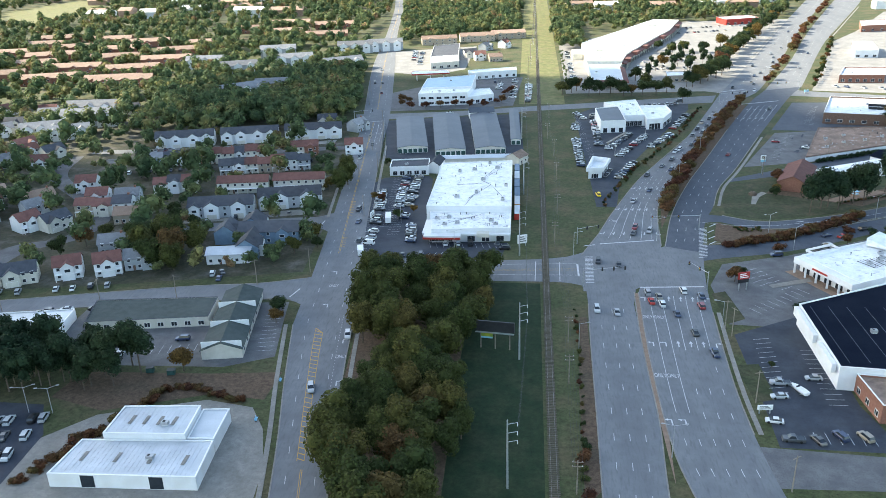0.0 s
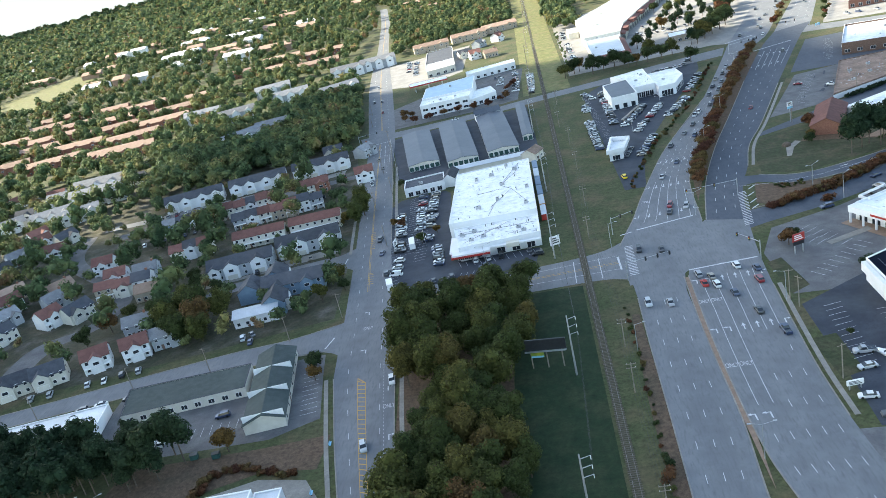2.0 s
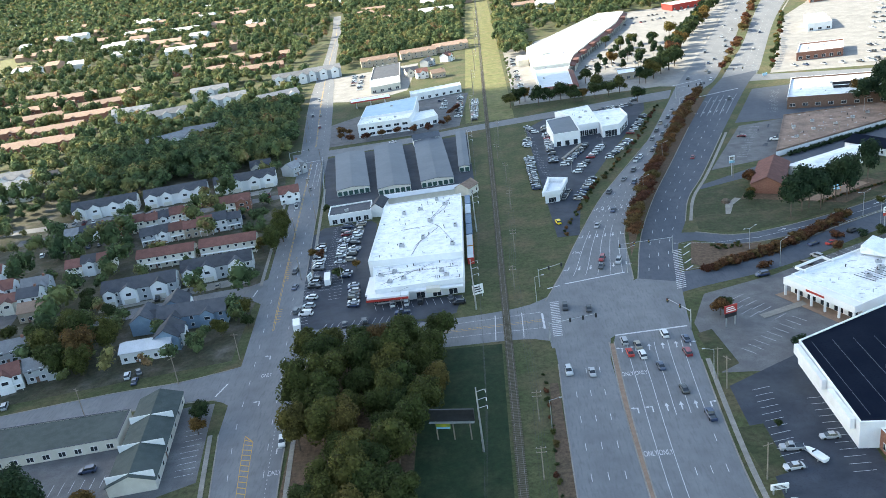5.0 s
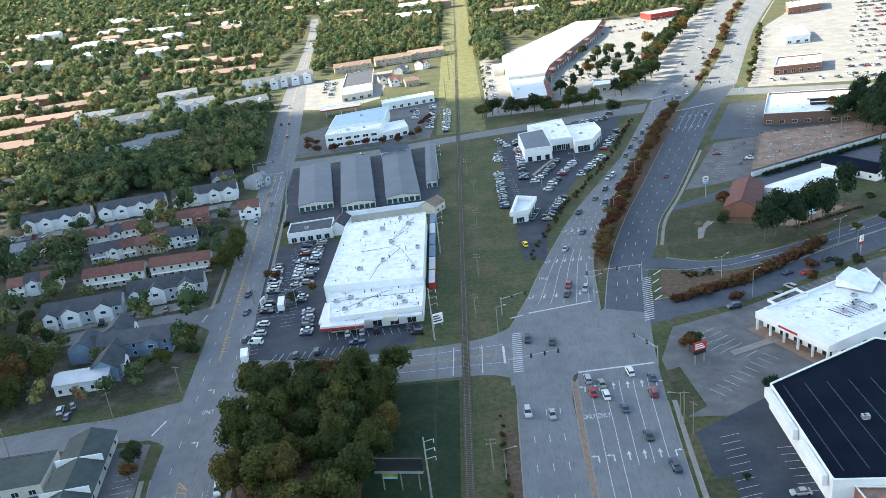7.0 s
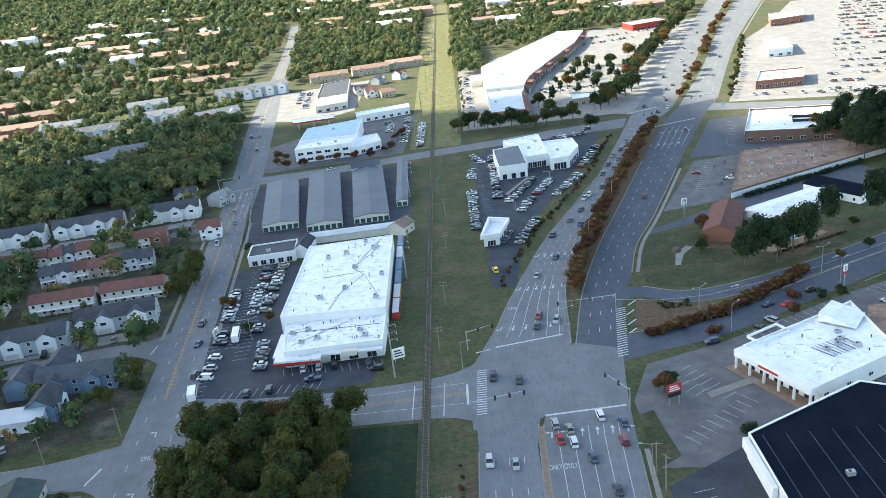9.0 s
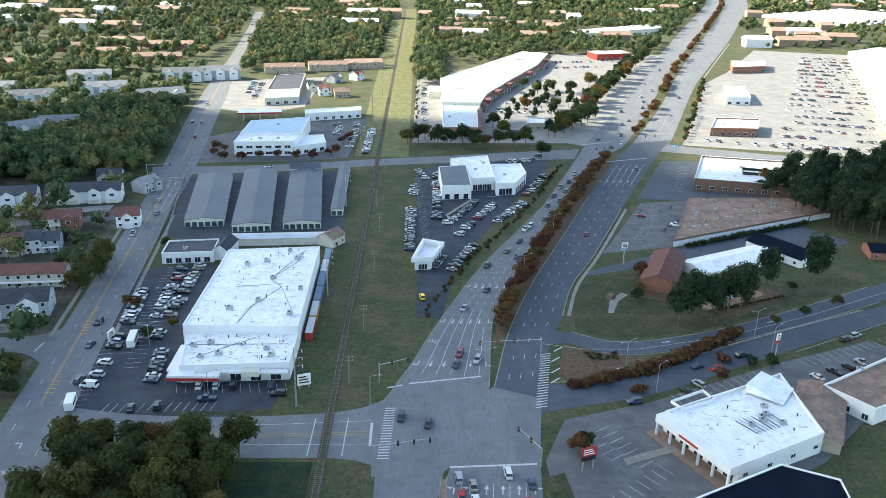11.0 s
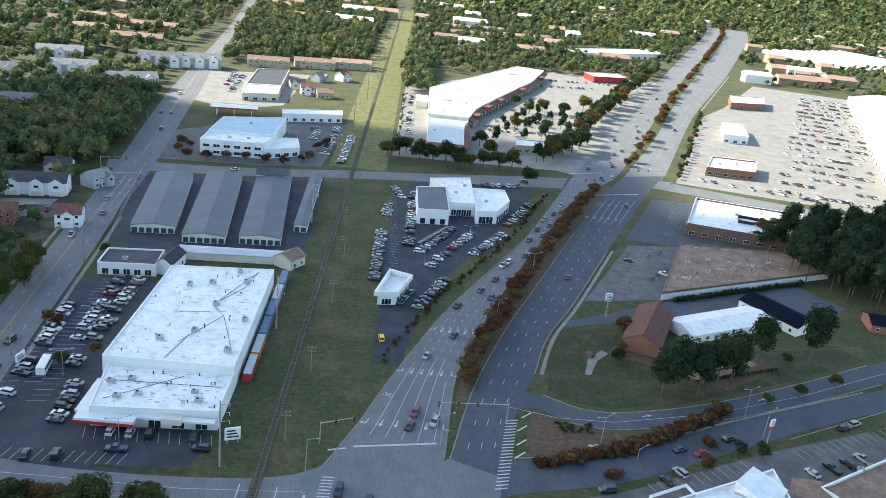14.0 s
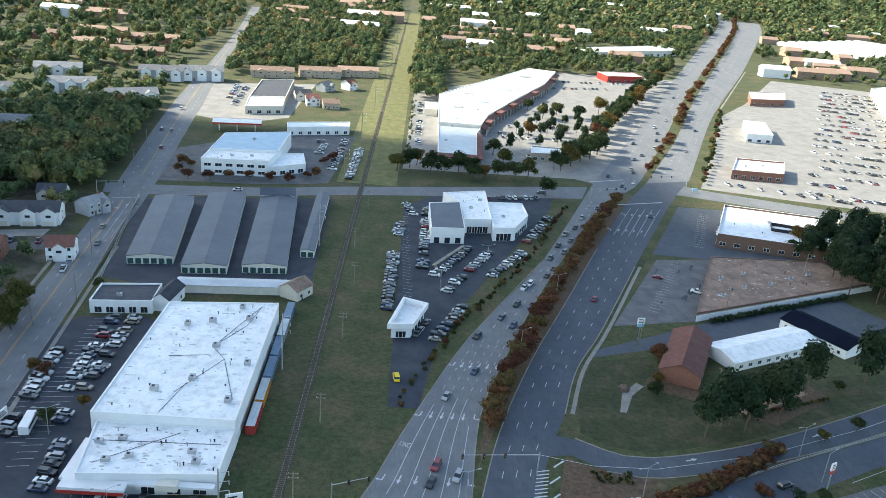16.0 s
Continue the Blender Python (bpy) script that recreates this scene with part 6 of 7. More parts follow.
# dark repair patches on the empty car park
pt = bmesh.new()
rp = random.Random(6)
for i in range(26):
    x, y = rp.uniform(116, 150), rp.uniform(420, 474)
    if inside(x, y, [(106, 411), (137, 474), (160, 478), (138, 420)]):
        w, L = rp.uniform(.2, 1.2), rp.uniform(2, 8)
        band(pt, [(x, y), (x + L * .38, y + L * .92)], w, .036 + .0004 * i)
tagged(part("asphalt_patches", pt, ASPHALT_DARK, None), "dark repair strips on the cracked car park", "road surface", "", "structure")

# parking bays
bay = bmesh.new()
def bays(p, q, n, dx, dy, w=.12):
    p, q = Vector(p), Vector(q)
    for i in range(n + 1):
        c = p.lerp(q, i / n)
        band(bay, [tuple(c), tuple(c + Vector((dx, dy)))], w, .044)
bays((-47, 299), (-15, 299.5), 12, 1.2, -5)
bays((-64, 283), (-34, 284.5), 12, 1, 4.8)
bays((-75, 286), (-80, 360), 27, 5, 1.2)
bays((-66, 308), (-71, 388), 28, 5, .8)
bays((-65.8, 318), (-70, 388), 26, -5, -.8)
bays((60, 188), (63, 222), 12, 5, 1)
bays((74, 186), (75, 216), 11, 5, 0)
bays((66, 168), (80, 168), 5, 0, 5)
bays((70, 240), (90, 256), 8, -3, 4)
bays((86, 262), (78, 278), 6, -4.5, -3)
bays((75, 262), (68, 272), 4, 4, 3)
bays((102, 290), (132, 304), 11, -2.2, 4.4)
bays((150, 312), (190, 330), 14, -2.2, 4.4)
bays((-140, 201), (-108, 206), 12, -.5, 5)
bays((-86, 208), (-90, 232), 9, -5, -1)
bays((160, 500), (178, 550), 16, 5, -1.5)
bays((185, 518), (197, 556), 12, -5, 1.5)
bays((120, 424), (142, 474), 18, 4, -2)
bays((30, 412), (25, 524), 36, -3.5, 1)
for k in range(8):
    bays((262 + k * 24, 610 + k * 52), (300 + k * 24, 598 + k * 52), 14, 1.5, 5)
    bays((318 + k * 16, 640 + k * 42), (352 + k * 16, 628 + k * 42), 12, 1.5, 5)
tagged(part("bay_lines", bay, WHITE_LINE, None), "white parking bay lines", "road marking", "", "structure")

setting("lot_island", prism([(78.1, 262.7), (93.7, 269.2), (94.0, 266.3), (78.9, 260.1)], 0, .16), CONCRETE, "pale concrete island in the shop car park", "kerb")

# ---- rail line ----
bl = bmesh.new()
band(bl, smooth([(0, 40), (0, 700), (0, 1700)], 40), 2.3, .12, 0)
setting("ballast", bl, BALLAST, "low stony rail bed grown with weeds", "rail bed")
tr = thing("railway_track", "single rusty railway track on old wooden sleepers", "railway", at=(0, 0, 0))
for x in (-.75, .68):
    part("rail", boxes((x, x + .09, 40, 1600, .2, .34)), RAIL, tr)
sl = bpy.data.meshes.new("sleeper")
bmx = boxes((-1.3, 1.3, -.12, .12, .1, .22))
bmx.to_mesh(sl)
bmx.free()
sl.materials.append(SLEEPER)
for i in range(300):
    share("sleeper", sl, tr, pose(rt.uniform(-.06, .06), 130 + i * .78, rt.uniform(-.015, .015), 0, 0, rt.uniform(-2, 2)))
bmx = bmesh.new()
for i in range(420):
    y = 364.5 + i * .9
    box(bmx, -1.3, 1.3, y, y + .24, .1, .22)
tagged(part("sleeper_run", bmx, SLEEPER, tr), kind="stuff")


# ---- vehicles ----
def car_meshes(kind):
    """Body, glass and wheel meshes; length along y, front to +y."""
    L, W, hb, hc = {"sedan": (4.7, 1.82, .92, 1.43), "suv": (4.75, 1.92, 1.08, 1.74), "pickup": (5.6, 1.98, 1.1, 1.82), "van": (5.4, 2.0, 1.15, 2.1)}[kind]
    prof = {"sedan": ((-.5, .62), (-.47, .98), (-.3, 1.0), (.2, 1.0), (.46, .84), (.5, .6)), "suv": ((-.5, .62), (-.48, 1.0), (-.3, 1.0), (.22, 1.0), (.45, .9), (.5, .6)),
            "pickup": ((-.5, .6), (-.49, .98), (-.1, .98), (.22, 1.0), (.46, .92), (.5, .6)), "van": ((-.5, .6), (-.49, 1.0), (0, 1.0), (.34, 1.0), (.47, .8), (.5, .55))}[kind]
    cab = {"sedan": (-.38, -.2, .08, .27), "suv": (-.47, -.4, .1, .27), "pickup": (-.1, -.05, .13, .26), "van": (-.485, -.46, .2, .4)}[kind]
    body, glass = bmesh.new(), bmesh.new()
    secs = []
    for y, z in prof:
        w = W / 2 * (.86 if abs(y) > .47 else 1)
        secs.append([body.verts.new(p) for p in ((-w, y * L, .28), (-w, y * L, hb * z - .12), (-w + .1, y * L, hb * z), (w - .1, y * L, hb * z), (w, y * L, hb * z - .12), (w, y * L, .28))])
    for a, b in zip(secs, secs[1:]):
        for i in range(6):
            j = (i + 1) % 6
            body.faces.new((a[i], a[j], b[j], b[i]))
    body.faces.new(secs[0][::-1])
    body.faces.new(secs[-1])
    y0, y1, y2, y3 = (c * L for c in cab)
    w0, w1 = W / 2 - .1, W / 2 - .28
    lo = [glass.verts.new(p) for p in ((-w0, y0, hb - .02), (w0, y0, hb - .02), (w0, y3, hb - .02), (-w0, y3, hb - .02))]
    hi = [glass.verts.new(p) for p in ((-w1, y1, hc - .05), (w1, y1, hc - .05), (w1, y2, hc - .05), (-w1, y2, hc - .05))]
    glass.faces.new(hi)
    for i in range(4):
        j = (i + 1) % 4
        glass.faces.new((lo[i], lo[j], hi[j], hi[i]))
    rf = [body.verts.new((x, y, z)) for z in (hc - .045, hc) for x, y in ((-w1 - .03, y1 - .05), (w1 + .03, y1 - .05), (w1 + .03, y2 + .05), (-w1 - .03, y2 + .05))]
    body.faces.new(rf[4:])
    for i in range(4):
        j = (i + 1) % 4
        body.faces.new((rf[i], rf[j], rf[4 + j], rf[4 + i]))
    if kind == "pickup":
        box(glass, -W / 2 + .16, W / 2 - .16, -.47 * L, -.13 * L, hb * .98, hb * .985)
    if kind == "van":
        for sx in (-1, 1):
            box(body, min(sx * w0, sx * (w0 - .03)), max(sx * w0, sx * (w0 - .03)), y0 + .1, .05 * L, hb, hc - .06)
    for bmx in (body, glass):
        bmesh.ops.recalc_face_normals(bmx, faces=bmx.faces)
    wheel = bmesh.new()
    bmesh.ops.create_cone(wheel, cap_ends=True, segments=12, radius1=.34, radius2=.34, depth=.24, matrix=Matrix.Rotation(radians(90), 4, "Y"))
    out = []
    for bmx, nm, mt in ((body, "body", PAINT), (glass, "glass", GLASS), (wheel, "wheel", TYRE)):
        me = bpy.data.meshes.new(nm)
        bmx.to_mesh(me)
        bmx.free()
        me.materials.append(mt)
        out.append(me)
    low = bmesh.new()
    low.from_mesh(out[0])
    n0 = len(low.faces)
    for sx in (-1, 1):
        for sy in (-.31, .31):
            bmesh.ops.create_cone(low, cap_ends=True, segments=8, radius1=.34, radius2=.34, depth=.24, matrix=pose(sx * (W / 2 - .08), sy * L, .34) @ Matrix.Rotation(radians(90), 4, "Y"))
    low.faces.ensure_lookup_table()
    for f in low.faces[n0:]:
        f.material_index = 1
    me = bpy.data.meshes.new("car")
    low.to_mesh(me)
    low.free()
    me.materials.append(PAINT)
    me.materials.append(TYRE)
    return out + [me], L, W


CAR = {k: car_meshes(k) for k in ("sedan", "suv", "pickup", "van")}
rc = random.Random(17)
FAR_CARS = []
LIGHTS = mesh("lights", [(-.2, 0, 0), (.2, 0, 0), (.2, 0, .14), (-.2, 0, .14), (-.2, -.1, 0), (.2, -.1, 0), (.2, -.1, .14), (-.2, -.1, .14)], [(0, 1, 2, 3)[::-1], (4, 5, 6, 7), (3, 2, 6, 7), (0, 1, 5, 4)], WHITE_TRIM)
NAMES = {"sedan": "saloon car", "suv": "tall estate car", "pickup": "pickup truck", "van": "panel van"}


def car(x, y, a, kind=None, where="parked in a marked bay", group="parked cars", far=False, paint=None, z=.05):
    """A car whose front points to the angle a from +y."""
    kind = kind or rc.choice(("sedan", "sedan", "suv", "suv", "suv", "pickup"))
    (body, glass, wheel, low), L, W = CAR[kind]
    if far == "stuff":
        FAR_CARS.append((kind, x, y, a))
        return None
    if far:
        o = tagged(new("car", low), NAMES[kind] + " " + where, "car", group)
        o.matrix_basis = pose(x, y, z - .02, 0, 0, a)
        share("glass", glass, o, Matrix())
        return o
    o = thing("car" if kind in ("sedan", "suv") else ("pickup_truck" if kind == "pickup" else "van"), NAMES[kind] + " " + where, "car" if kind != "van" else "van", group, (x, y, z), a)
    b = share("body", body, o, Matrix())
    if paint:
        b.material_slots[0].link = "OBJECT"
        b.material_slots[0].material = paint
    share("glass", glass, o, Matrix())
    for sx in (-1, 1):
        for sy in (-.31, .31):
            share("wheel", wheel, o, pose(sx * (W / 2 - .08), sy * L, .34))
    return o


def car_row(p, q, n, a, fill_p=.85, kinds=None, **k):
    p, q = Vector(p), Vector(q)
    for i in range(n):
        if rc.random() < fill_p:
            c = p.lerp(q, i / max(1, n - 1))
            car(c.x + rc.uniform(-.3, .3), c.y + rc.uniform(-.25, .25), a + rc.uniform(-3, 3) + (180 if rc.random() < .25 else 0), rc.choice(kinds) if kinds else None, **k)


car_row((-74.5, 338), (-77.5, 364), 9, 80, .85, where="parked along the store lot")
car_row((-71.5, 300), (-74, 331), 10, 80, .25, where="parked along the store lot")
car_row((-66.5, 343), (-68.5, 388), 15, 85, .8, where="in the middle row of the store lot")
car_row((-61.5, 328), (-62.5, 389), 20, 85, .72, where="in the middle row of the store lot")
car_row((-55, 300), (-57, 318), 7, 85, .95, where="beside the white store")
for x, y, k in ((-40, 297.5, "suv"), (-35, 297.5, "suv"), (-30, 297.5, "van"), (-19, 298, "sedan")):
    car(x, y, 2, k, "parked before the store front")
car(-36, 290, 95, "pickup", "driving across the store lot")
for x, y in ((-56, 285), (-49, 286), (-16, 293)):
    car(x, y, 10 if x < -20 else 88, None, "parked near the store entrance")
car(-72, 297, 80, "van", "white van parked at the street side", paint=WHITE_TRIM)
car_row((20.5, 409), (20.5, 462), 19, 82, .9, where="on the grass edge of the sales lot", group="sales lot cars", far=True)
car_row((21.5, 486), (22, 500), 5, 82, .9, where="on the grass edge of the sales lot", group="sales lot cars", far=True)
car_row((28, 515), (24, 530), 4, 80, .8, where="at the back of the sales lot", group="sales lot cars", far=True)
car_row((33, 450), (34.5, 525), 26, 85, .85, where="in a sales lot row", group="sales lot cars", far=True)
car_row((37, 440), (52, 474), 14, 80, .95, where="in a sales lot row", group="sales lot cars", far=True)
car_row((41, 425), (61, 470), 17, 75, .9, where="in a sales lot row", group="sales lot cars", far=True)
car_row((61, 446), (76, 473), 11, 75, .95, where="in a sales lot row", group="sales lot cars", far=True)
car_row((80, 488), (96, 528), 12, 60, .7, where="behind the dealer showroom", group="sales lot cars", far=True)
car_row((60, 548), (92, 556), 12, 12, .7, where="behind the dealer showroom", group="sales lot cars", far=True)
car_row((38, 388), (48, 415), 8, 75, .85, where="beside the sales kiosk", group="sales lot cars", far=True)
for x, y in ((33, 394), (35, 400), (32, 391)):
    car(x, y, -20, "sedan", "on display beside the kiosk", "sales lot cars")
car(26, 361, 8, "suv", "bright yellow car alone on the dark lot", "sales lot cars", paint=YELLOW)
car_row((-8, 566), (-7, 628), 22, 75, .97, ("pickup", "suv"), where="in a packed row beside the rail strip", group="showroom lot cars", far=True)
car_row((-19, 582), (-18, 648), 18, 80, .7, where="on the showroom lot", group="showroom lot cars", far=True)
car_row((-34, 640), (-26, 642), 3, 5, .9, where="on the showroom lot", group="showroom lot cars", far=True)
car_row((-30, 610), (-29, 636), 8, 85, .7, where="on the showroom lot", group="showroom lot cars", far=True)
car_row((-112, 735), (-118, 800), 20, 80, .7, where="outside the sunlit shops", group="shop lot cars", far="stuff")
car_row((-104, 715), (-110, 790), 20, 80, .55, where="outside the sunlit shops", group="shop lot cars", far="stuff")
car_row((178, 515), (196, 558), 13, -70, .75, where="beside the brick restaurant", group="restaurant cars", far=True)
for k in range(19):
    f = k / 18
    n = int(20 - 4 * f)
    car_row((262 + 190 * f, 606 + 400 * f), (318 + 190 * f, 590 + 405 * f), n, rc.choice((12, 16)), .42 + .4 * f, where="on the sunlit centre car park", group="centre car park cars", far="stuff")
car_row((215, 612), (290, 588), 22, 18, .5, where="along the car park edge", group="centre car park cars", far="stuff")
for a, b, n in (((80, 700), (118, 705), 10), ((85, 690), (125, 692), 10), ((92, 725), (130, 735), 10), ((100, 660), (132, 672), 9), ((80, 640), (116, 646), 9), ((150, 900), (210, 920), 15), ((160, 940), (225, 955), 15)):
    car_row(a, b, n, 10, .5, where="on the strip mall car park", group="strip mall cars", far="stuff")
car_row((28, 625), (28, 790), 40, 80, .5, where="behind the strip mall", group="strip mall cars", far="stuff")
# on the roads
for x, y, a, k in ((35, 254, 3, "suv"), (38.5, 251, 3, "sedan"), (38.7, 245, 3, "suv"), (47.5, 256, 4, "suv"), (53, 252, 4, "sedan"), (51.5, 244, 4, "suv"), (42.5, 238, 3, "sedan"), (46, 225, 3, "sedan"), (49.5, 212, 3, "pickup")):
    car(x, y, a, k, "waiting at the junction stop line", "cars on the roads", z=.06)
car(35.4, 247, 3, "sedan", "red car waiting at the stop line", "cars on the roads", paint=RED_TRIM, z=.06)
for x, y, a, k in ((20, 281, 175, "suv"), (27.5, 278, 175, "sedan"), (16.5, 240, 180, "suv"), (23, 238, 180, "sedan"), (38, 318, 162, "suv"), (36.6, 311, 162, "sedan"), (43.5, 314, 162, "suv"), (62, 408, 155, "sedan"), (76, 440, 155, "suv"), (88, 458, 157, "sedan"), (94, 486, 157, "suv"), (101, 494, 157, "sedan"), (106, 512, 157, "suv"),
                   (100, 430, -22, "sedan"), (150, 540, -23, "suv"), (141, 575, 157, "sedan"), (146, 590, 157, "suv"), (155, 600, 157, "sedan"), (160, 630, 157, "sedan"), (172, 640, 157, "suv"), (176, 668, 157, "sedan"), (190, 690, 157, "suv"), (205, 740, 157, "sedan"), (225, 790, 157, "suv"), (212, 690, -23, "sedan"), (240, 760, -23, "suv"),
                   (-81, 322, 175, "sedan"), (-84, 338, 175, "suv"), (-76, 300, -6, "suv"), (-68, 186, 195, "suv"), (-64, 218, 190, "suv"), (-98, 451, 188, "sedan"), (-103, 470, 8, "sedan"), (-118, 600, 10, "suv"), (-124, 640, 190, "sedan"), (-130, 640, 190, "suv"), (-135, 700, 190, "suv"), (-150, 850, 190, "suv"),
                   (113, 311, -62, "sedan"), (130, 318.5, -62, "suv"), (-60, 533, 100, "sedan"), (-40, 532, 100, "sedan"), (96, 566, 100, "suv")):
    car(x, y, a, k, "driving on the grey road", "cars on the roads", z=.06)
for y, f, a in ((352, .3, 160), (368, .62, 160), (392, .2, 157), (402, .8, 157), (420, .5, 156), (436, .2, 156), (450, .82, 156), (470, .48, 157), (478, .8, 157), (502, .2, 157), (528, .5, 157), (546, .8, 157), (610, .2, 157), (622, .75, 157), (655, .5, 157), (700, .2, 157), (715, .8, 157), (760, .5, 157), (820, .3, 157), (900, .6, 157)):
    x, yy, _ = across(SB_W, MED_W, f, y)
    car(x, y, a, rc.choice(("sedan", "suv", "suv", "pickup")), "driving on the grey road", "cars on the roads", z=.06, far=True)
car(113, 310, -62, "sedan", "red car on the side street", "cars on the roads", paint=RED_TRIM, z=.06).location.x += 6
def join_far_cars():
    for which, material, nm in ((0, PAINT_FAR, "distant_cars"), (1, GLASS, "distant_car_glass")):
        V, F = [], []
        for kind, x, y, a in FAR_CARS:
            me, m, k = CAR[kind][0][which], pose(x, y, 0, 0, 0, a), len(V)
            V.extend(tuple(m @ v.co) for v in me.vertices)
            F.extend(tuple(i + k for i in p.vertices) for p in me.polygons)
        ob = new(nm, mesh(nm, V, F, material))
        if which:
            ob.parent = first
        else:
            first = tagged(ob, "many small parked cars on the far sunlit lots", "cars", "", "stuff")


join_far_cars()
# west lots and drives
car_row((-152, 164), (-138, 167), 6, 10, .95, where="on the used-car lot", group="used-car lot cars")
car_row((-156, 156), (-138, 159), 7, 10, .85, where="on the used-car lot", group="used-car lot cars")
car_row((-158, 147), (-138, 150), 8, 10, .85, where="on the used-car lot", group="used-car lot cars")
car_row((-138, 124), (-138, 142), 7, 80, .9, where="on the used-car lot", group="used-car lot cars")
car_row((-160, 138), (-144, 140), 6, 10, .9, where="on the used-car lot", group="used-car lot cars")
for x, y, a in ((-200, 244, 20), (-193, 245, 20), (-180, 248, 20), (-174, 249, 20), (-168, 251, 20), (-162, 252, 20), (-167, 232, 100), (-157, 233, 100), (-173, 230, 100), (-123, 266, 30), (-122, 260, 10), (-126, 264, 15), (-138, 326, 12), (-127, 329, 12), (-115, 332, 12), (-106, 333, 12), (-117, 213, 100), (-133, 203, 5), (-136, 202, 5)):
    car(x, y, a, None, "parked by the houses", "residential cars")
for i in range(26):
    x = -240 + i * 5.2
    if rc.random() < .7:
        car(x, 436 + .12 * (x + 240) * .9, 15 + rc.uniform(-5, 5), None, "in front of the townhouses", "residential cars", far=True)
    if rc.random() < .55:
        car(x + 20, 394.5 + .26 * (x + 234), 15 + rc.uniform(-5, 5), None, "in front of the townhouses", "residential cars", far=True)
for x, y, a, k in ((64, 196, 85, "pickup"), (62, 189, 95, "sedan"), (57.5, 177, 80, "sedan"), (60, 169, 85, "pickup"), (66, 169, 20, "sedan"), (74, 199, 90, "sedan"), (72, 171, 20, "suv"), (78, 171, 20, "suv")):
    car(x, y, a, k, "parked on the dark lot", "south lot cars")
for x, y, a in ((170, 330, -62), (175, 333, -62), (98, 285, 118), (105, 296, 30), (110, 300, 30), (149, 305, 28), (156, 308, 28), (162, 311, 28), (168, 314, 28), (145, 444, 60), (132, 457, 70), (88, 290, 100)):
    car(x, y, a, None, "parked outside the corner shops", "corner shop cars")
bt = thing("motor_boat", "white motor boat on a trailer", "boat", at=(68, 192, .3), rz=25)
bm = bmesh.new()
secs = []
for y, w, d in ((-3, 1.05, .5), (-1, 1.15, .45), (1, 1.0, .5), (2.3, .55, .7), (3.1, .05, .95)):
    secs.append([bm.verts.new(p) for p in ((-w, y, 1.2), (-w * .75, y, d), (0, y, d - .25), (w * .75, y, d), (w, y, 1.2))])
for a, b in zip(secs, secs[1:]):
    for i in range(4):
        bm.faces.new((a[i], a[i + 1], b[i + 1], b[i]))
    bm.faces.new((a[4], a[0], b[0], b[4]))
bm.faces.new(secs[0])
part("hull", bm, WHITE_TRIM, bt)
part("windscreen", boxes((-.7, .7, .5, .56, 1.2, 1.7)), GLASS, bt)
part("trailer", boxes((-1, 1, -1.5, -1.3, -.05, .3), (-.1, .1, -2.5, 3.6, -.05, .2)), GALV, bt)
# box trailers beside the store, an old bus and a box truck
for x, y, mt, lb in ((-11.6, 333, RED_TRIM, "red"), (-11.8, 346, ORANGE, "orange"), (-12, 359, BLUEBOX, "blue-grey"), (-12.3, 372, BLUEBOX, "blue-grey"), (-12.5, 385, GALV, "grey"), (-12.7, 398, BLUEBOX, "blue-grey")):
    o = thing("freight_container", lb + " freight container beside the store wall", "container", "containers", (x, y, 0), 1)
    part("body", boxes((-1.25, 1.25, -6, 6, .15, 2.8)), mt, o)
    part("roof_sheet", boxes((-1.2, 1.2, -5.95, 5.95, 2.803, 2.86)), BLUEBOX if mt is BLUEBOX else SILVER_METAL, o)
    rbm = bmesh.new()
    for k in range(24):
        box(rbm, 1.252, 1.3, -5.8 + k * .49, -5.6 + k * .49, .25, 2.7)
    tagged(part("side_ribs", rbm, mt, o), kind="stuff")
for x, y, a, lb, ln in ((-68, 324, 8, "white single-decker bus", 8), (-73, 286, 12, "white box truck", 6)):
    o = thing("bus" if ln > 6 else "box_truck", lb + " parked on the store lot", "bus" if ln > 6 else "truck", at=(x, y, .04), rz=a)
    part("body", boxes((-1.2, 1.2, -ln / 2, ln / 2, .6, 3.0)), WHITE_TRIM, o)
    part("windscreen", boxes((-1.05, 1.05, ln / 2 + .003, ln / 2 + .05, 1.5, 2.6)), GLASS, o)
    for sx in (-1, 1):
        part("side_glass", boxes((min(sx * 1.203, sx * 1.24), max(sx * 1.203, sx * 1.24), -ln / 2 + .6, ln / 2 - .6, 1.7, 2.4)), GLASS, o)
        for sy in (-.32, .32):
            share("wheel", CAR["van"][0][2], o, pose(sx * 1.05, sy * ln, .34))

# ---- roof units ----
def tube_between(p, q, r):
    """A low square bar on a roof from p to q."""
    p, q = Vector(p), Vector(q)
    d = (q - p).normalized()
    o = Vector((-d.y, d.x)) * r
    return prism([tuple(p - o), tuple(q - o), tuple(q + o), tuple(p + o)], .05, .14)


def roof_unit(x, y, z, s=1.0, a=0):
    o = thing("roof_unit", "grey rooftop air unit on a curb", "air unit", "roof units", (x, y, z), a)
    part("cabinet", boxes((-1.0 * s, 1.0 * s, -.7 * s, .7 * s, .2, 1.2 * s)), GALV, o)
    part("curb", boxes((-.9 * s, .9 * s, -.6 * s, .6 * s, .003, .2)), WHITE_TRIM, o)
    part("fan_grille", boxes((-.6 * s, .1 * s, -.4 * s, .4 * s, 1.2 * s, 1.28 * s)), DARK_METAL, o)


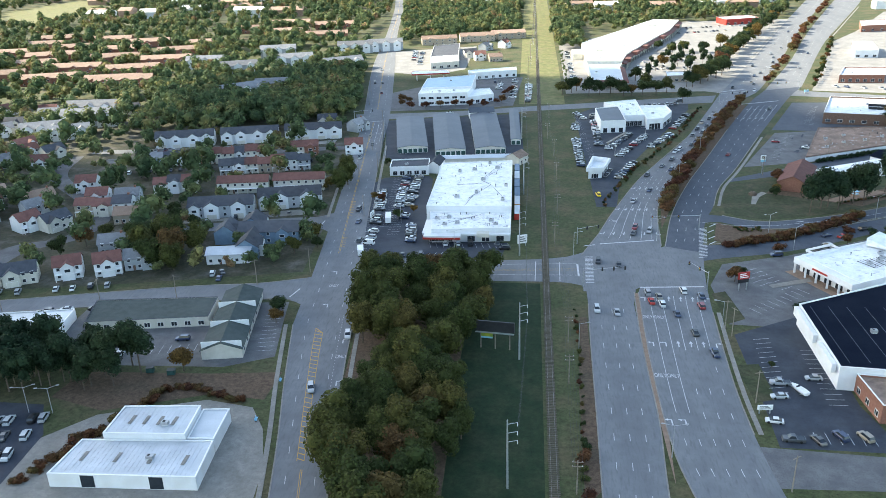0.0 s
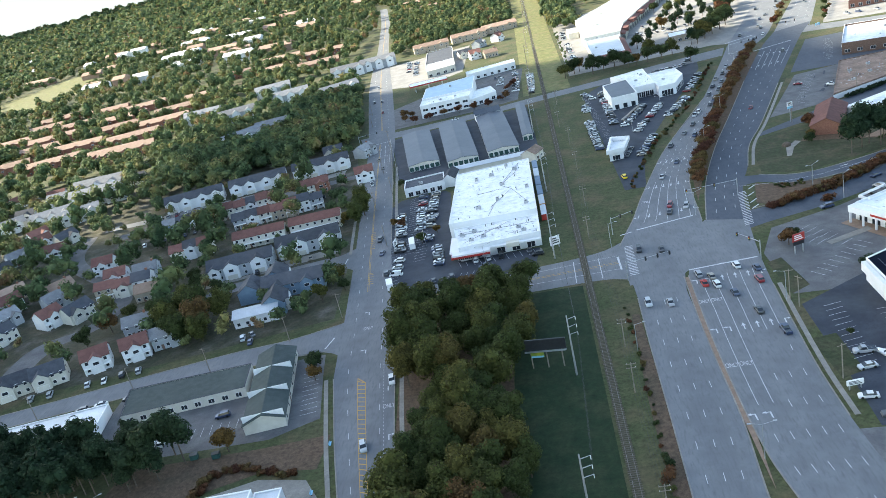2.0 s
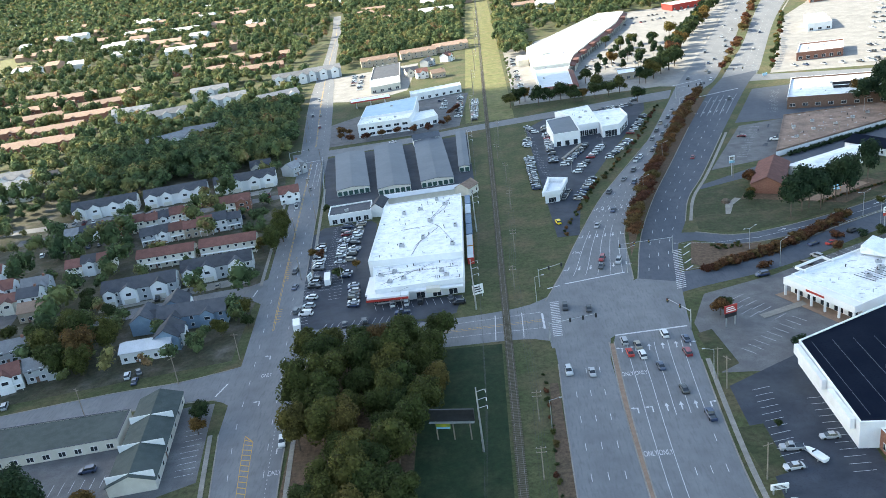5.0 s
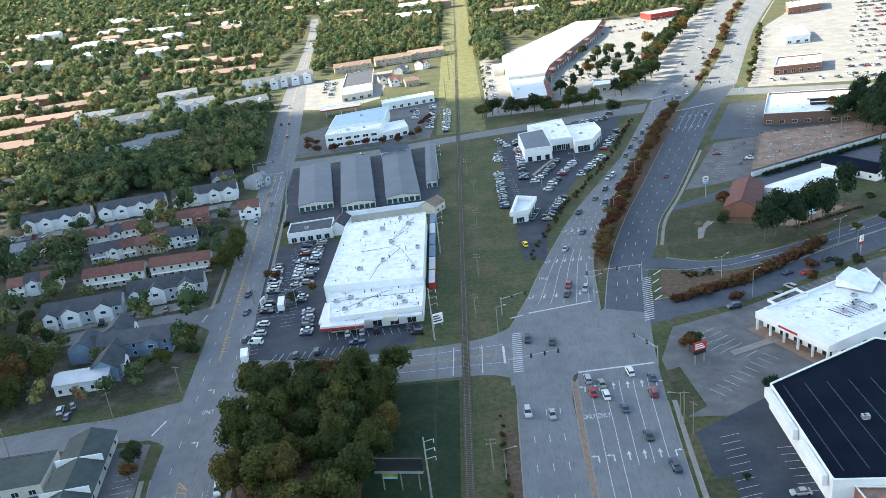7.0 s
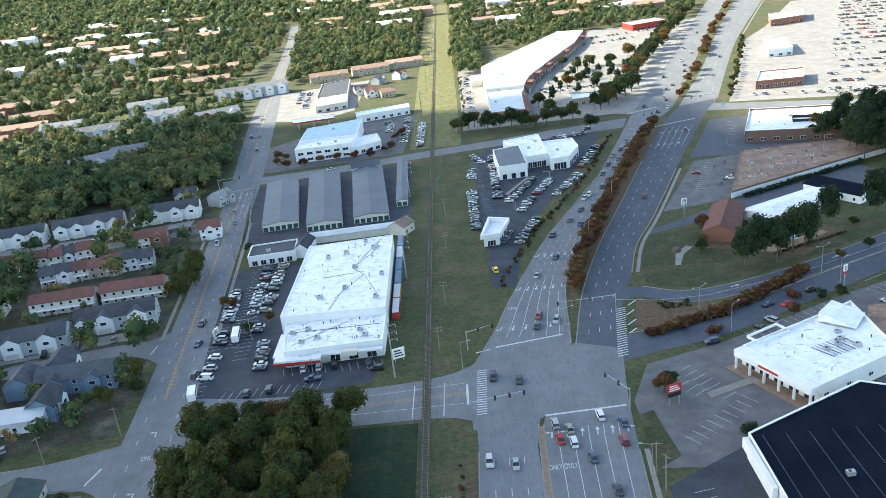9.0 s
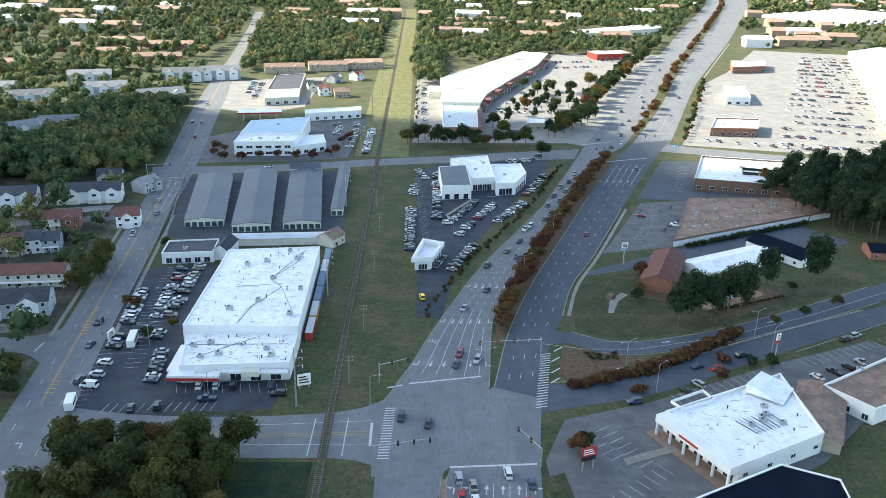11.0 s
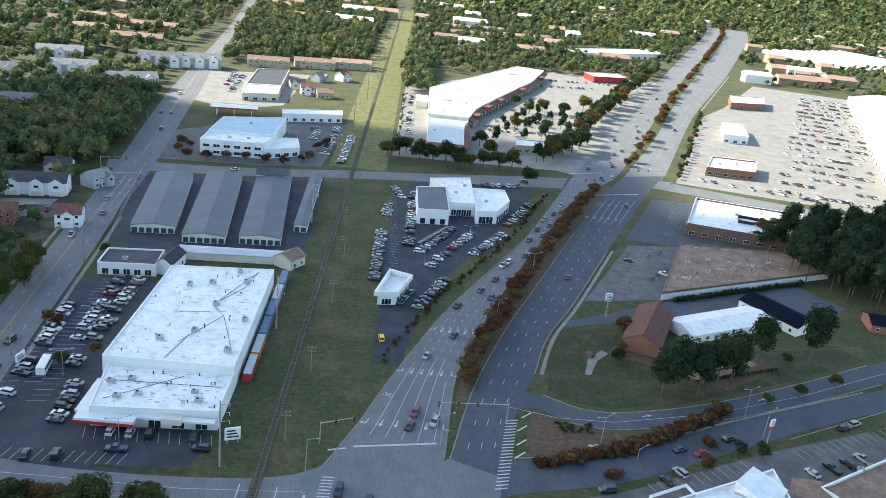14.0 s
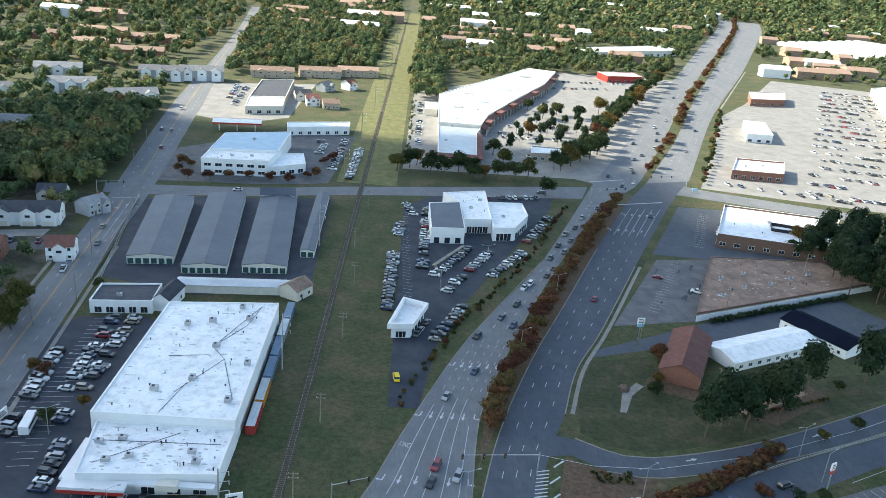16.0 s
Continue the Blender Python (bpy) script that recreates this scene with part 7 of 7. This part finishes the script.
for x, y in ((-38.3, 333.5), (-30, 340), (-28, 359), (-33, 375), (-22, 378), (-26, 390 - 4), (-18, 330), (-17, 350), (-40, 372)):
    roof_unit(x, y, 8, 1.1, rc.choice((0, 5, 90)))
for x, y in ((-41, 305), (-36, 307), (-22, 310), (-40, 314), (-20, 306), (-45, 312)):
    roof_unit(x, y, 5.6, .95)
for x, y, z in ((118, 272, 5.6), (120, 275, 5.6), (114, 270, 5.6), (123, 271, 5.6), (121, 279, 5.6), (153, 437, 2.4), (165, 447, 2.4), (178, 452, 2.4), (190, 460, 2.4), (170, 462, 2.4), (158, 455, 2.4), (200, 466, 2.4), (160, 302, 4.6), (170, 303, 4.6), (182, 308, 4.6), (235, 640, 5), (248, 645, 5), (55, 512, 6.4), (60, 525, 6.4), (70, 505, 5.6),
                (-70, 566, 8), (-60, 568, 8), (-65, 600, 9), (210, 510, 6), (205, 525, 6), (-98, 147, 3.7), (-99, 159, 5.3), (95, 215, 7), (45, 640, 7), (50, 680, 7), (70, 740, 7), (110, 840, 7), (-70, 397, 4.2)):
    roof_unit(x, y, z, .9)

def roof_clutter(name, poly, z, patches, vents, seed):
    """Weathered patches, pipe vents and thin conduits on a flat roof."""
    rr = random.Random(seed)
    xs, ys = [p[0] for p in poly], [p[1] for p in poly]
    def spot():
        while True:
            x, y = rr.uniform(min(xs), max(xs)), rr.uniform(min(ys), max(ys))
            if inside(x, y, poly):
                return x, y
    o = thing(name, "weathered patches, vents and conduits on a flat roof", "roof fittings", "roof fittings", (0, 0, z))
    bm = bmesh.new()
    for i in range(patches):
        x, y = spot()
        r, e = rr.uniform(.12, .5), rr.uniform(.8, 2.8)
        n = 9
        pts = [(x + math.cos(k * 6.283 / n) * r * e * rr.uniform(.5, 1.2), y + math.sin(k * 6.283 / n) * r * rr.uniform(.5, 1.2)) for k in range(n)]
        prism(pts, .002, .006 + .0008 * (i % 30), bm)
    tagged(part("patch_run", bm, ROOF_STAIN, o), kind="stuff")
    for i in range(vents):
        x, y = spot()
        h = rr.uniform(.4, 1.0)
        bm = bmesh.new()
        bmesh.ops.create_cone(bm, cap_ends=True, segments=8, radius1=.16, radius2=.14, depth=h, matrix=Matrix.Translation((x, y, h / 2 + .003)))
        bmesh.ops.create_cone(bm, cap_ends=True, segments=8, radius1=.28, radius2=.12, depth=.16, matrix=Matrix.Translation((x, y, h + .08)))
        part("vent", bm, DARK_METAL if i % 2 else GALV, o)
    return o


o = roof_clutter("roof_fittings", [(-49, 322), (-15, 322), (-16, 389), (-49, 385)], 8, 110, 22, 1)
for pts in (((-33, 333), (-24, 352), (-29, 359), (-20, 388)), ((-29, 359), (-22, 374), (-20, 388)), ((-24, 352), (-17, 331)), ((-40, 352), (-29, 354)), ((-34, 323), (-31, 338))):
    for p, q in zip(pts, pts[1:]):
        part("conduit", tube_between(p, q, .05), DARK_METAL, o, "thin dark conduit")
o = roof_clutter("roof_fittings", [(-45, 301), (-15, 303), (-15, 319.5), (-47.5, 319.5)], 5.6, 90, 16, 2)
for p, q in (((-44, 304), (-27, 318)), ((-47, 313), (-16, 314))):
    part("conduit", tube_between(p, q, .05), DARK_METAL, o, "thin dark conduit")
roof_clutter("roof_fittings", [(106, 256), (130, 268), (131, 292), (120, 287), (95, 276)], 5.6, 46, 8, 3)
roof_clutter("roof_fittings", [(173, 503), (220, 492), (243, 534), (191, 546)], 6, 30, 8, 4)
roof_clutter("roof_fittings", [(52, 497), (63, 499), (62, 537), (45, 531)], 6.4, 24, 5, 5)
roof_clutter("roof_fittings", [(-82, 558), (-51, 561), (-50, 576), (-82, 572)], 8, 24, 5, 6)
roof_clutter("roof_fittings", [(42, 692), (68, 692), (76, 726), (103, 798), (135, 877), (130, 940), (58, 812)], 7.4, 90, 14, 7)
roof_clutter("roof_fittings", [(140, 422), (220, 462), (212, 482), (163, 479)], 2.2, 60, 14, 8)

# ---- poles, lamps, signals, signs ----
def tube(bm, a, b, r0, r1=None, n=8):
    a, b = Vector(a), Vector(b)
    d = (b - a).normalized()
    t = d.orthogonal().normalized()
    u = d.cross(t)
    rr = [[bm.verts.new(p + (t * math.cos(k * 6.283 / n) + u * math.sin(k * 6.283 / n)) * r) for k in range(n)] for p, r in ((a, r0), (b, r1 or r0))]
    for k in range(n):
        bm.faces.new((rr[0][k], rr[0][(k + 1) % n], rr[1][(k + 1) % n], rr[1][k]))
    bm.faces.new(rr[0][::-1])
    bm.faces.new(rr[1])
    return bm


def utility_pole(x, y, h=11, a=0, arms=2):
    o = thing("utility_pole", "weathered wooden utility pole with crossarms", "utility pole", "utility poles", (x, y, 0), a)
    part("pole", tube(bmesh.new(), (0, 0, 0), (0, 0, h), .17, .11), WOODPOLE, o)
    for k in range(arms):
        z = h - .6 - 1.2 * k
        part("crossarm", boxes((-1.3, 1.3, -.07, .07, z, z + .14)), WOODPOLE, o)
        for xx in ((-1.1, 1.1) if arms > 1 else ()):
            part("insulator", tube(bmesh.new(), (xx, 0, z + .14), (xx, 0, z + .36), .05, .04, 6), WHITE_TRIM, o)


RAIL_POLES = [(5.5, 100), (5, 145), (5.2, 193), (6, 217), (4, 300), (6, 335), (7, 385), (7, 429), (4, 466), (6, 519)]
for x, y in RAIL_POLES:
    utility_pole(x, y, 9.5)
BIG = [(-11, 146), (-9, 206), (-10, 287), (-9, 362), (-11, 466), (-10, 560), (-8, 650), (-6, 750), (-4, 850), (-3, 960), (-3, 1080)]
for i, (x, y) in enumerate(BIG):
    o = thing("transmission_pole", "tall steel power pole with side arms", "power pole", "power poles", (x, y, 0))
    part("pole", tube(bmesh.new(), (0, 0, 0), (0, 0, 19), .3, .16), GALV if i < 5 else WOODPOLE, o)
    for k in range(3):
        part("arm", tube(bmesh.new(), (0, 0, 13 + 2.4 * k), (2.3, 0, 13.6 + 2.4 * k), .09, .06, 6), GALV, o)
        part("insulator", tube(bmesh.new(), (2.3, 0, 13.6 + 2.4 * k), (2.3, 0, 12.6 + 2.4 * k), .08, .08, 6), WHITE_TRIM, o)
wr = bmesh.new()
def wire(bm, a, b, sag):
    a, b = Vector(a), Vector(b)
    prev = None
    for i in range(9):
        t = i / 8
        p = a.lerp(b, t) - Vector((0, 0, sag * 4 * t * (1 - t)))
        if prev is not None:
            tube(bm, prev, p, .022, .022, 3)
        prev = p
for (xa, ya), (xb, yb) in zip(BIG, BIG[1:]):
    for k in range(3):
        wire(wr, (xa + 2.3, ya, 12.6 + 2.4 * k), (xb + 2.3, yb, 12.6 + 2.4 * k), 1.6)
for (xa, ya), (xb, yb) in zip(RAIL_POLES, RAIL_POLES[1:]):
    for xx in (-1.1, -.4, .4, 1.1):
        wire(wr, (xa + xx, ya, 9.2), (xb + xx, yb, 9.2), .7)
tagged(part("overhead_wires", wr, DARK_METAL, None), "thin sagging overhead wires along the rail strip", "wires", "", "structure")
for x, y in ((-131, 242), (-106, 256), (-189, 229), (-157, 237), (-89, 268), (-96, 440), (-92, 380), (-100, 500), (-120, 560), (54, 149), (57, 224), (55, 186), (126, 363), (109, 394), (150, 425), (175, 440), (56, 229), (-86, 400), (-80, 330), (-126, 600)):
    utility_pole(x, y, 10, rc.uniform(0, 180), 1)


def street_lamp(x, y, a, h=9.5, double=False, lot_lamp=False):
    o = thing("street_lamp", "grey steel street lamp with a long arm" if not lot_lamp else "tall lot lamp with twin heads", "street lamp", "street lamps", (x, y, 0), a)
    part("pole", tube(bmesh.new(), (0, 0, 0), (0, 0, h), .13, .07), GALV, o)
    for s in ((1, -1) if double else (1,)):
        part("arm", tube(bmesh.new(), (0, 0, h - .1), (s * 2.6, 0, h + .5), .06, .04, 6), GALV, o)
        part("lamp_head", boxes((min(s * 2.4, s * 3.2), max(s * 2.4, s * 3.2), -.16, .16, h + .42, h + .6)), GALV, o)


for x, y, a, d in ((66, 381, 20, True), (45, 304, 15, True), (28.8, 160, 0, True), (9, 212, 0, False), (90, 310, 30, True), (140, 333, 25, True), (115, 520, 20, True), (170, 636, 20, True), (85, 430, 20, True), (230, 790, 20, True), (55, 229, 180, False), (11, 288, 0, False), (96, 296, 30, False), (141, 321, 30, False), (200, 470, 0, False)):
    street_lamp(x, y, a, 9.5, d)
for x, y in ((-153, 167), (-144, 170), (-137, 170), (-152, 150), (-36, 292), (-62, 322), (-64, 350), (60, 460), (40, 430)):
    street_lamp(x, y, 20, 8, True, True)


def signal_gantry(x, y, a, length, heads):
    o = thing("traffic_signal", "mast-arm traffic signals hanging over the road", "traffic signal", "traffic signals", (x, y, 0), a)
    part("mast", tube(bmesh.new(), (0, 0, 0), (0, 0, 7), .2, .14), GALV, o)
    part("mast_arm", tube(bmesh.new(), (0, 0, 6.4), (-length, 0, 6.9), .12, .06), GALV, o)
    for i in range(heads):
        xx = -length * (.45 + .55 * i / max(1, heads - 1))
        s = part("signal_head", boxes((xx - .28, xx + .28, -.2, .2, 5.7, 7.1)), DARK_METAL, o)
        for k in range(3):
            part("lens", boxes((xx - .12, xx + .12, -.24, -.203, 5.85 + .42 * k, 6.1 + .42 * k)), (GREEN_DOOR, YELLOW, RED_TRIM)[k], s)


signal_gantry(64, 317, 8, 20, 3)
signal_gantry(13, 259, 190, 15, 3)
signal_gantry(13, 300, 200, 9, 2)
signal_gantry(56, 258, -60, 10, 2)
signal_gantry(186, 600, 15, 24, 3)
signal_gantry(122, 560, 195, 20, 3)
signal_gantry(-121, 512, 190, 12, 2)


def sign(x, y, a, w, h, z, face, label, posts=2, two=None):
    o = thing("sign", label, "sign", at=(x, y, 0), rz=a)
    part("panel", boxes((-w / 2, w / 2, -.18, .18, z, z + h)), face, o)
    if two:
        part("lower_panel", boxes((-w / 2 * .9, w / 2 * .9, -.2, .2, z - h * .5, z - .003)), two, o)
    for k in range(3):
        part("text_bar", boxes((-w * .38, w * (.38 - .1 * k), -.205, -.183, z + h * (.2 + .25 * k), z + h * (.32 + .25 * k))), DARK_METAL if face is WHITE_TRIM else WHITE_TRIM, o, "unreadable lettering as a plain bar")
    for k in range(posts):
        xx = 0 if posts == 1 else -w * .35 + w * .7 * k
        part("post", boxes((xx - .14, xx + .14, -.14, .14, 0, z if not two else z - h * .5)), GALV, o)


sign(68, 258, 20, 4.4, 2.6, 4.4, RED_TRIM, "red and black shop sign on two posts", 2, DARK_METAL)
sign(109, 396, 10, 2.6, 2.2, 7.5, WHITE_TRIM, "white and blue roadside sign on a post", 1, SIGN_BLUE)
sign(-9, 297, 20, 4, 3.6, 1.2, WHITE_TRIM, "white leaning sign board beside the store")
sign(-75.5, 326, 80, 4, 2.4, 1.4, WHITE_TRIM, "white store sign at the street")
sign(56, 181, 5, 4, 1.4, 1.2, WHITE_TRIM, "white sign on the grass verge")
sign(141, 318, 30, 1.8, 2.2, 6.5, WHITE_TRIM, "small pole sign of the corner shop", 1, RED_TRIM)
sign(188, 590, 10, 3, 1.6, 1, SIGN_BLUE, "blue sign at the restaurant corner")
bb = thing("billboard", "dark two-deck billboard at the edge of the grove", "billboard", at=(-16.5, 212, 0), rz=-8)
part("frame", boxes((-6, 6, -.25, .25, 6.2, 9.6)), DARK_METAL, bb)
part("lower_poster", boxes((-4.4, -.6, -.45, -.2, 3.9, 5.9)), POSTER, bb, "yellow and green poster of plain shapes")
part("poster_band", boxes((-4.3, -.7, -.5, -.453, 3.95, 4.5)), SIGN_BLUE, bb)
for x in (-4.5, 0, 4.5):
    part("post", tube(bmesh.new(), (x, .3, 0), (x, .3, 9.4), .18), WOODPOLE, bb)
part("catwalk", boxes((-6, 6, -1.1, -.26, 5.95, 6.05)), GALV, bb)
fn = thing("yard_fence", "grey fence along the storage yard", "fence", at=(-85, 420, 0), rz=100)
part("rail", boxes((0, 92, -.04, .04, 1.9, 2.0), (0, 92, -.04, .04, .2, .3)), GALV, fn)
for k in range(32):
    part("post", boxes((k * 2.95, k * 2.95 + .1, -.06, .06, 0, 2.1)), GALV, fn)
wl2 = thing("roadside_wall", "long pale retaining wall between road and yard", "wall", at=(-88, 418, 0), rz=98)
part("wall", boxes((0, 92, -.2, .2, 0, 1.2)), CONCRETE, wl2)
for x, y in ((-70, 190), (-71, 170)):
    o = thing("bench", "blue bench beside the bus stop", "bench", "benches", (x - 8, y, 0), 95)
    part("seat", boxes((-.9, .9, -.25, .25, .42, .5)), SIGN_BLUE, o)
    part("backrest", boxes((-.9, .9, .26, .34, .5, 1.0)), SIGN_BLUE, o)
    for xx in (-.7, .6):
        part("leg", boxes((xx, xx + .1, -.2, .2, 0, .418)), DARK_METAL, o)
for x, y, a in ((-119, 193, 10), (-112, 192, 10)):
    o = thing("skip", "dark green refuse skip beside the lot", "skip", "skips", (x, y, 0), a)
    part("bin", boxes((-1.1, 1.1, -.8, .8, .12, 1.6)), GREEN_DOOR, o)
    part("lid", boxes((-1.15, 1.15, -.85, .85, 1.603, 1.7)), DARK_METAL, o)
bo = thing("boulder", "dark weathered boulder on the school lawn", "boulder", at=(97, 363, 0))
V, F = lump(rt, 2, (1.9, 1.5, 1.3), .4)
me = mesh("stone", [(x, y, max(z + .5, -.1)) for x, y, z in V], F, BARK)
share("stone", me, bo, Matrix())
pf = thing("play_frame", "small blue and orange play frame", "play equipment", at=(142, 362, 0), rz=25)
for x in (-1.2, 1.1):
    for y in (-.9, .8):
        part("post", boxes((x, x + .12, y, y + .12, 0, 2.4)), ORANGE, pf)
part("platform", boxes((-1.3, 1.3, -1, 1, 1.2, 1.3)), SIGN_BLUE, pf)
part("roof", boxes((-1.4, 1.4, -1.1, 1.1, 2.4, 2.52)), SIGN_BLUE, pf)
